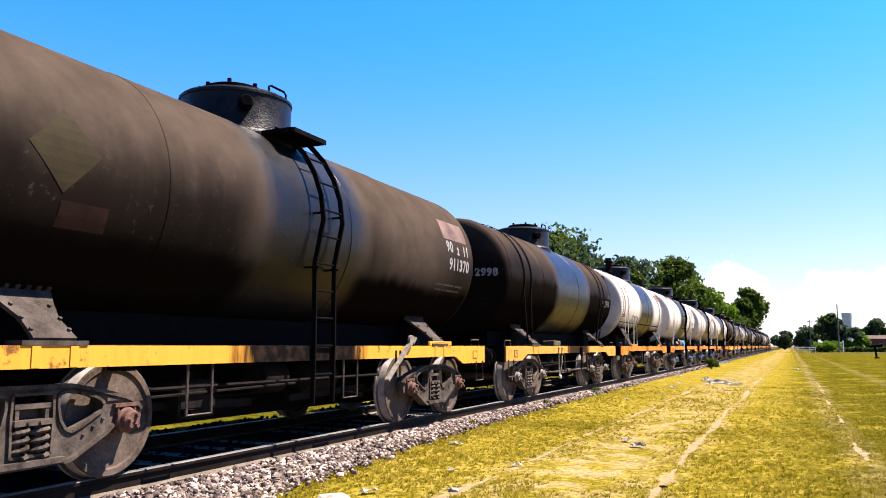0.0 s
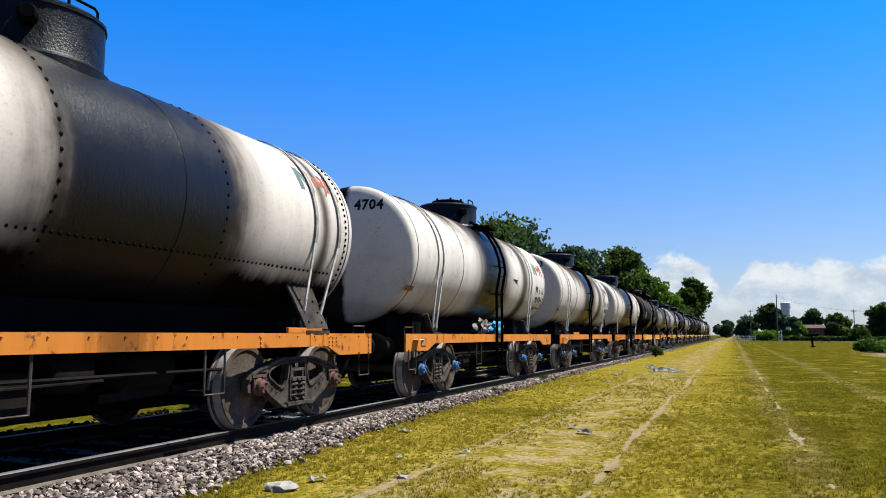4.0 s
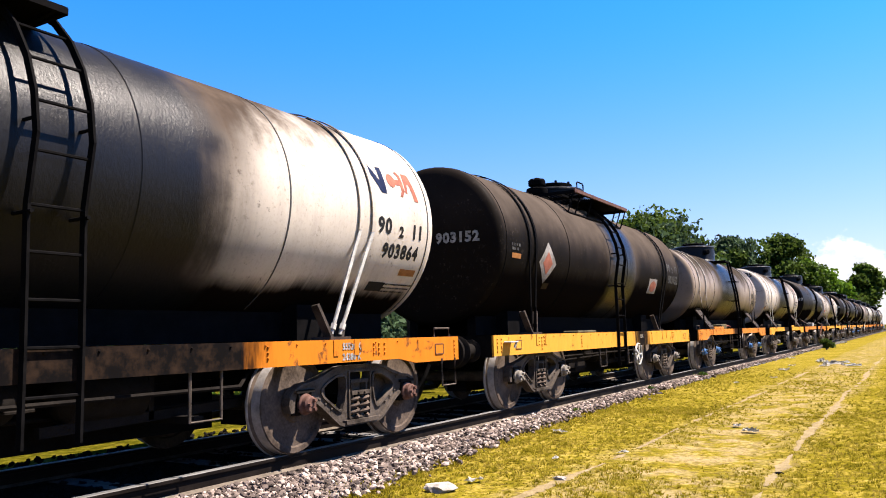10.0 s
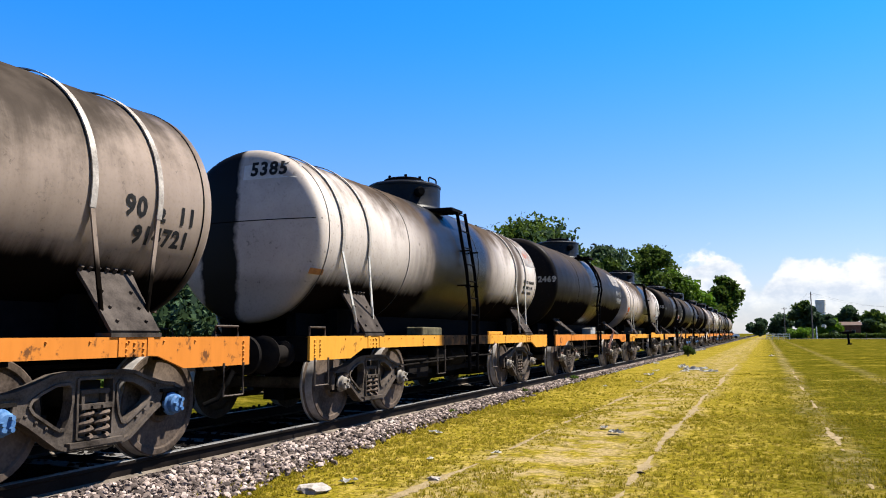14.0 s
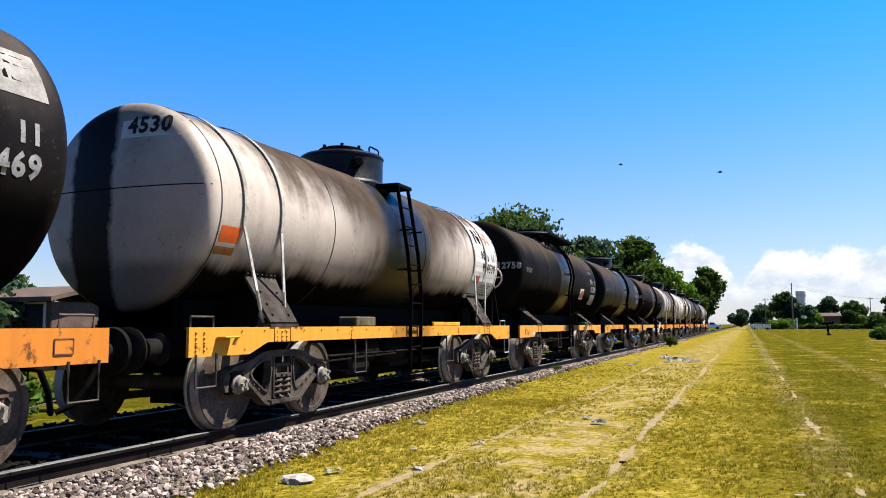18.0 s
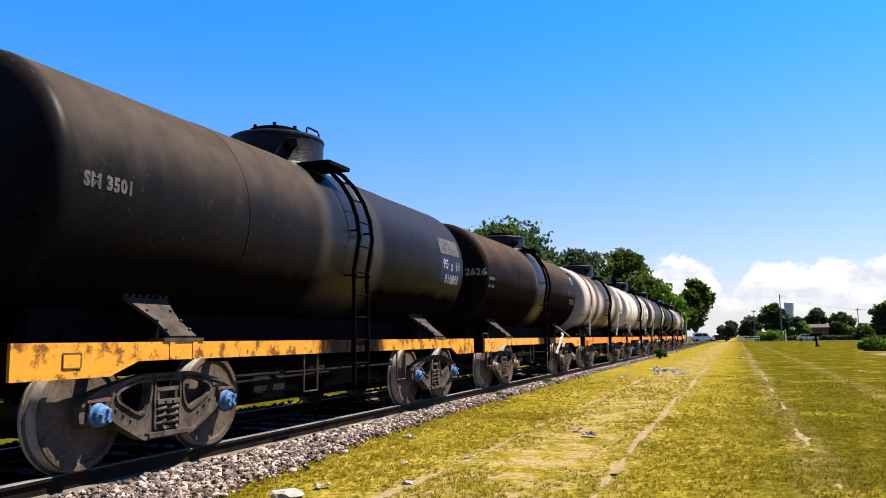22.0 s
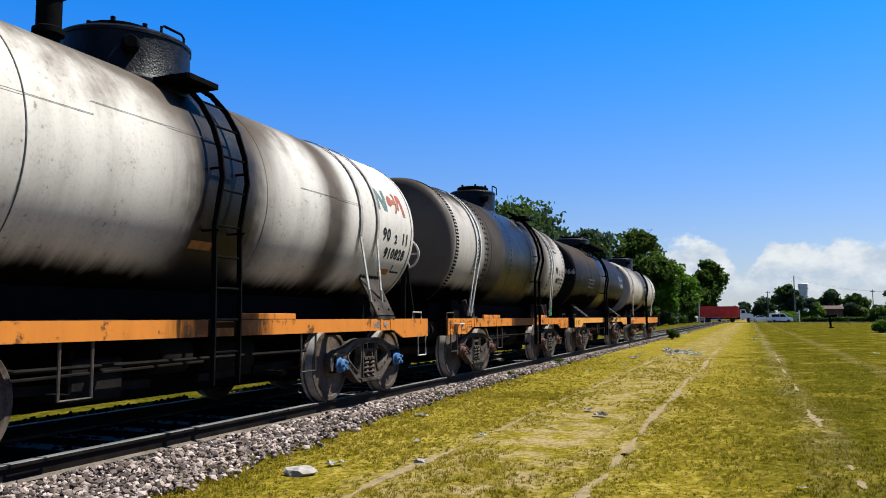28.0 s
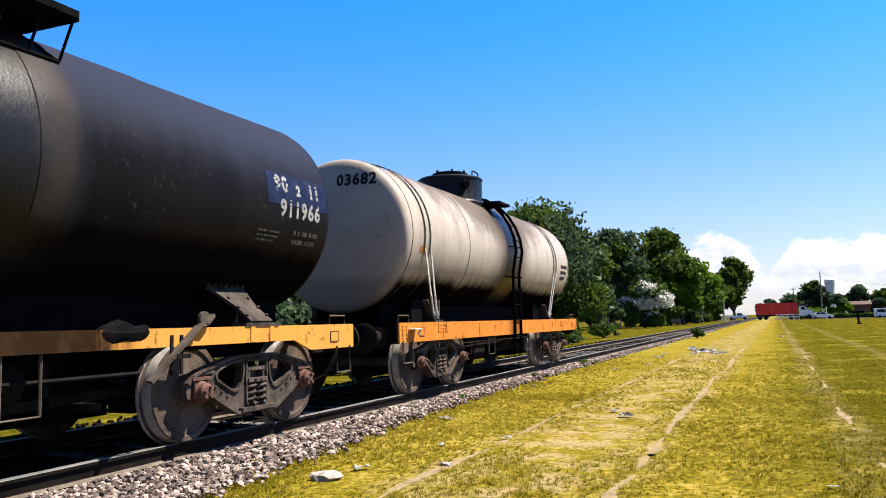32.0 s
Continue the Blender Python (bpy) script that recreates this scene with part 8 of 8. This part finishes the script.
def vehicle(name, label, category, side, paint, wheels, r, width, glass):
    """A road vehicle that heads along +x: side outline of (x, z), windows as outlines."""
    top = holder(name)
    tagged(top, label, category)
    bm = bmesh.new()
    prism(bm, side, -width / 2, width / 2, "y")
    bmesh.ops.bevel(bm, geom=[e for e in bm.edges if abs(e.verts[0].co.y - e.verts[1].co.y) < 0.01 and len(e.link_faces) == 2 and e.calc_face_angle(0) > 1.0], offset=0.07, segments=2, affect="EDGES", clamp_overlap=True)
    part("body", bm, paint, top)
    for g in glass:
        bm = bmesh.new()
        prism(bm, g, -width / 2 - 0.012, width / 2 + 0.012, "y")
        part("window", bm, DARK_GLASS, top)
    for x in wheels:
        for s in (-1, 1):
            car_wheel(top, x, s * (width / 2 - 0.10), r)
    for s in (-1, 1):
        x0, x1 = min(p[0] for p in side), max(p[0] for p in side)
        part("tail_lamp", boxed(x0 - 0.01, x0 + 0.08, s * (width / 2 - 0.16) - 0.09, s * (width / 2 - 0.16) + 0.09, 0.72, 0.88), LAMP_RED, top)
        part("headlamp", boxed(x1 - 0.08, x1 + 0.012, s * (width / 2 - 0.18) - 0.12, s * (width / 2 - 0.18) + 0.12, 0.60, 0.74), WHITE_PAINT, top)
    return top


CAR_SIDE = [(-2.1, 0.28), (-2.15, 0.78), (-1.75, 0.92), (-1.15, 1.40), (0.35, 1.42), (1.05, 0.98), (1.95, 0.82), (2.12, 0.55), (2.08, 0.28)]
CAR_GLASS = ([(-1.45, 0.95), (-1.05, 1.32), (-0.42, 1.34), (-0.42, 0.95)], [(-0.34, 0.95), (-0.34, 1.34), (0.28, 1.34), (0.88, 0.97)])
VAN_SIDE = [(-2.3, 0.3), (-2.35, 1.75), (-2.2, 1.92), (0.6, 1.92), (1.35, 1.15), (2.15, 0.98), (2.3, 0.6), (2.26, 0.3)]
VAN_GLASS = ([(-0.2, 1.12), (-0.2, 1.72), (0.5, 1.72), (1.05, 1.15)], [(-1.9, 1.12), (-1.9, 1.7), (-0.35, 1.7), (-0.35, 1.12)])
van = vehicle("van", "small white delivery van on the road", "van", VAN_SIDE, CAR_WHITE, (-1.45, 1.4), 0.31, 1.75, VAN_GLASS)
silver = vehicle("car", "silver saloon car on the road", "car", CAR_SIDE, CAR_SILVER, (-1.3, 1.28), 0.30, 1.68, CAR_GLASS)
grey_car = vehicle("car", "dark saloon car on the road", "car", CAR_SIDE, CAR_DARK, (-1.3, 1.28), 0.30, 1.68, CAR_GLASS)
white_car = vehicle("car", "white saloon car on the road", "car", CAR_SIDE, CAR_WHITE, (-1.3, 1.28), 0.30, 1.68, CAR_GLASS)
PICK_SIDE = [(-2.5, 0.4), (-2.5, 1.0), (-0.35, 1.0), (-0.30, 1.62), (0.75, 1.64), (1.25, 1.08), (2.3, 0.98), (2.4, 0.4)]
PICK_GLASS = ([(-0.18, 1.08), (-0.18, 1.54), (0.68, 1.54), (1.08, 1.1)],)
pickup = vehicle("pickup", "white pickup by the level crossing", "pickup", PICK_SIDE, CAR_WHITE, (-1.55, 1.5), 0.36, 1.75, PICK_GLASS)
pickup.location = (-8.3, 199, 0.06)
pickup.rotation_euler = (0, 0, radians(6))
old_car = vehicle("car", "old dark car parked under the trees", "car", CAR_SIDE, CAR_DARK, (-1.3, 1.28), 0.30, 1.68, CAR_GLASS)
old_car.location, old_car.rotation_euler = (-14.2, 116, 0.0), (0, 0, radians(50))

truck = holder("truck")
tagged(truck, "white-cabbed truck with a red covered trailer", "truck")
bm = bmesh.new()
prism(bm, [(-4.0, 1.05), (-4.0, 3.35), (-3.85, 3.5), (4.2, 3.5), (4.35, 3.35), (4.35, 1.05)], -1.22, 1.22, "y")
box_ob = part("trailer_cover", bm, RED_BOX, truck)
for i in range(8):
    x = -3.8 + i * 1.12
    part("cover_rib", boxed(x - 0.03, x + 0.03, -1.245, 1.245, 1.06, 3.46), RED_BOX, box_ob)
part("chassis", boxed(-4.0, 7.0, -0.5, 0.5, 0.75, 1.02), BLACK_IRON, truck)
bm = bmesh.new()
prism(bm, [(4.6, 0.7), (4.6, 2.75), (5.7, 2.8), (6.05, 1.95), (7.25, 1.75), (7.4, 0.7)], -1.1, 1.1, "y")
cab = part("cab", bm, CAR_WHITE, truck)
bm = bmesh.new()
prism(bm, [(4.9, 1.95), (4.9, 2.6), (5.6, 2.62), (5.85, 1.98)], -1.112, 1.112, "y")
part("window", bm, DARK_GLASS, cab)
part("bumper", boxed(7.38, 7.55, -1.1, 1.1, 0.5, 0.8), BLACK_IRON, truck)
for x in (-3.2, -2.0, 3.0, 6.4):
    for s in (-1, 1):
        car_wheel(truck, x, s * 1.05, 0.5, 0.28)

# ---- litter ----
PAPER = plain("white paper and plastic scraps", (0.26, 0.255, 0.24), (0.50, 0.49, 0.47), 0.7, 0.0, 12.0, 60.0, 0.4, 0.006)
ROCK = plain("pale stone", (0.16, 0.14, 0.125), (0.33, 0.305, 0.275), 0.9, 0.0, 10.0, 60.0, 0.6, 0.008)


def scrap(x, y, size, seed, mat=None, name="litter_scrap", label="crumpled white plastic scrap on the grass"):
    rnd = random.Random(seed)
    n = 6
    bm = bmesh.new()
    grid = [[bm.verts.new((size * (i / n - 0.5) + rnd.uniform(-0.1, 0.1) * size, size * 0.55 * (j / n - 0.5) + rnd.uniform(-0.06, 0.06) * size, abs(rnd.gauss(0, 0.09)) * size + 0.03)) for i in range(n + 1)] for j in range(n + 1)]
    for j in range(n):
        for i in range(n):
            if (i, j) in ((0, 0), (n - 1, n - 1)) or rnd.random() < 0.06:
                continue
            bm.faces.new((grid[j][i], grid[j][i + 1], grid[j + 1][i + 1], grid[j + 1][i]))
    bmesh.ops.solidify(bm, geom=bm.faces[:], thickness=0.004)
    ob = part(name, bm, mat or PAPER, None)
    ob.location, ob.rotation_euler = (x, y, lie(x, y) - 0.01), (0, 0, rnd.uniform(0, 6.3))
    return tagged(ob, label, "litter", "litter in the field")


for i, (x, y, s) in enumerate(((-3.94, 9.4, 0.20), (-3.32, 6.03, 0.16), (-3.15, 7.38, 0.10), (-2.69, 8.04, 0.12), (-2.06, 10.69, 0.15), (-1.81, 10.14, 0.20), (0.31, 6.36, 0.07),
                               (-2.31, 28.2, 0.7), (-2.84, 29.9, 0.5), (-1.9, 27.4, 0.6), (-2.5, 27.0, 0.4), (-3.34, 24.6, 0.35), (-2.2, 29.0, 0.5), (-1.6, 26.7, 0.3), (-3.0, 31.0, 0.5), (-3.5, 27.5, 0.25),
                               (3.9, 30.0, 0.25), (0.2, 47.0, 0.4), (11.0, 56.0, 0.8), (12.2, 60.0, 0.6), (9.8, 54.0, 0.4), (-4.4, 62.0, 0.6), (-4.3, 34.0, 0.3), (-3.6, 19.0, 0.15), (-3.1, 21.0, 0.18))):
    scrap(x, y, s, 300 + i)
for i, (x, y, s) in enumerate(((-4.78, 9.9, 0.13), (-3.39, 5.6, 0.10), (-1.11, 7.46, 0.032), (-4.2, 7.1, 0.08), (-2.7, 6.4, 0.05))):
    bm = bmesh.new()
    bmesh.ops.create_icosphere(bm, subdivisions=2, radius=s)
    rnd = random.Random(500 + i)
    for v in bm.verts:
        k = 0.85 + 0.5 * noise.noise(v.co * (2.2 / s) + Vector((i, 0, 0)))
        v.co = Vector((v.co.x * 1.5 * k, v.co.y * k, v.co.z * 0.55 * k))
    ob = part("rock", bm, ROCK if i != 2 else BLACK_IRON, None)
    ob.location, ob.rotation_euler = (x, y, lie(x, y) + s * 0.25), (0, 0, rnd.uniform(0, 6))
    tagged(ob, "pale flat stone lying in the grass" if i != 2 else "small dark lump on the worn path", "stone", "loose stones")

stones()

# ---- movement ----
# two birds that rise from the tree tops
FEATHER = plain("dark plumage", (0.012, 0.011, 0.011), (0.045, 0.040, 0.037), 0.8, 0.0, 20.0, 80.0, 0.2, 0.002)


def bird():
    top = holder("bird")
    tagged(top, "small dark bird flying with spread wings", "bird", "birds over the trees")
    bm = bmesh.new()
    lathe(bm, [(0.0, -0.20), (0.035, -0.17), (0.030, -0.10), (0.060, -0.02), (0.065, 0.05), (0.045, 0.12), (0.042, 0.15), (0.036, 0.18), (0.012, 0.205), (0.0, 0.225)], 10, pose(0, 0, 0, 0, 90, 0))
    part("body", bm, FEATHER, top, smooth=True)
    for side in (-1, 1):
        bm = bmesh.new()
        prism(bm, [(0.09, 0.03), (0.08, 0.16), (0.05, 0.30), (-0.05, 0.36), (-0.06, 0.22), (-0.07, 0.03)], -0.006, 0.006, "z")
        for v in bm.verts:
            v.co = Vector((v.co.x, v.co.y * side, v.co.z + 0.03 + 0.35 * abs(v.co.y) * (1 - abs(v.co.y))))
        bmesh.ops.recalc_face_normals(bm, faces=bm.faces)
        part("wing", bm, FEATHER, top)
    bm = bmesh.new()
    prism(bm, [(-0.15, 0.025), (-0.29, 0.055), (-0.29, -0.055), (-0.15, -0.025)], -0.006, 0.006, "z")
    part("tail", bm, FEATHER, top)
    return top


BIRDS = [bird(), bird()]


def travelled(t):
    ts = [r[0] for r in TRAVEL]
    ss = [r[1] for r in TRAVEL]
    i = min(max(int(t), 0), len(ts) - 2)
    u = t - ts[i]
    p0, p1, p2, p3 = ss[max(i - 1, 0)], ss[i], ss[i + 1], ss[min(i + 2, len(ss) - 1)]
    m1 = (p2 - p0) / (2 if i > 0 else 1)
    m2 = (p3 - p1) / (2 if i + 2 < len(ss) else 1)
    return (2 * u ** 3 - 3 * u ** 2 + 1) * p1 + (u ** 3 - 2 * u ** 2 + u) * m1 + (-2 * u ** 3 + 3 * u ** 2) * p2 + (u ** 3 - u ** 2) * m2


def motions():
    for top, middle, sets in WAGONS:
        walk(top, [(t, pose(TRACK_X, middle - s, RAIL_Z)) for t, s in TRAVEL])
    road = ((van, 184.6, ((0, -60), (18, -22), (21, -8.2), (22, -6.8), (23, -4.2), (24, -3.0), (25, -0.8), (27.6, 5.2), (29, 9.0), (30.8, 15.0), (32, 21.0))),
            (silver, 184.6, ((0, -45), (15, -18), (17, -4), (18, 2.5), (20, 5.0), (21.3, 8.0), (22, 14.0), (23, 24.0), (25, 48.0), (32, 130.0))),
            (grey_car, 184.8, ((0, -60), (20, -16), (21.3, -9), (22, -3.5), (23, 0.6), (24, 6.0), (26, 30.0), (32, 110.0))),
            (white_car, 184.6, ((0, -80), (24, -22), (26, -4), (27.6, 2.0), (29, 2.6), (30.4, 3.6), (31, 4.6), (32, 9.0))),
            (truck, 184.4, ((0, -110), (20, -34), (22, -22), (24, -12.6), (25.2, -9.8), (27.6, -6.9), (29, -5.9), (30.4, -4.0), (32, 0.0))))
    for thing, y, rows in road:
        walk(thing, [(t, pose(x, y, 0.06)) for t, x in rows])
    flights = (((0, -14.0, 70.0, 9.2, 0), (16.9, -14.0, 70.0, 9.2, 0), (17.5, -12.01, 70.85, 14.12, 10), (18, -9.98, 69.90, 15.33, 0), (18.5, -5.22, 69.14, 16.53, -5), (19, 1.67, 68.09, 17.38, -10), (19.5, 8.46, 66.30, 18.38, -12), (22, 42.0, 56.0, 22.0, -15), (32, 170.0, 20.0, 30.0, -15)),
               ((0, -17.0, 69.0, 9.0, 0), (16.2, -17.0, 69.0, 9.0, 0), (17.0, -11.5, 65.5, 11.4, 10), (17.7, -4.42, 63.86, 12.52, 0), (18, -1.56, 63.92, 12.96, -5), (18.4, 2.89, 63.72, 13.75, -8), (19, 9.49, 62.98, 14.24, -10), (21, 31.0, 60.0, 17.0, -12), (32, 150.0, 40.0, 28.0, -12)))
    for top, rows in zip(BIRDS, flights):
        walk(top, [(t, pose(x, y, z, 12, 0, turn)) for t, x, y, z, turn in rows])
    for n, (top, middle, sets) in enumerate(WAGONS):
        for k, (ws, y) in enumerate(sets):
            lead = 47 * n + 113 * k
            walk(ws, [(i / 15, pose(0, y, WHEEL_R, lead + math.degrees(travelled(i / 15) / WHEEL_R))) for i in range(481)])


motions()
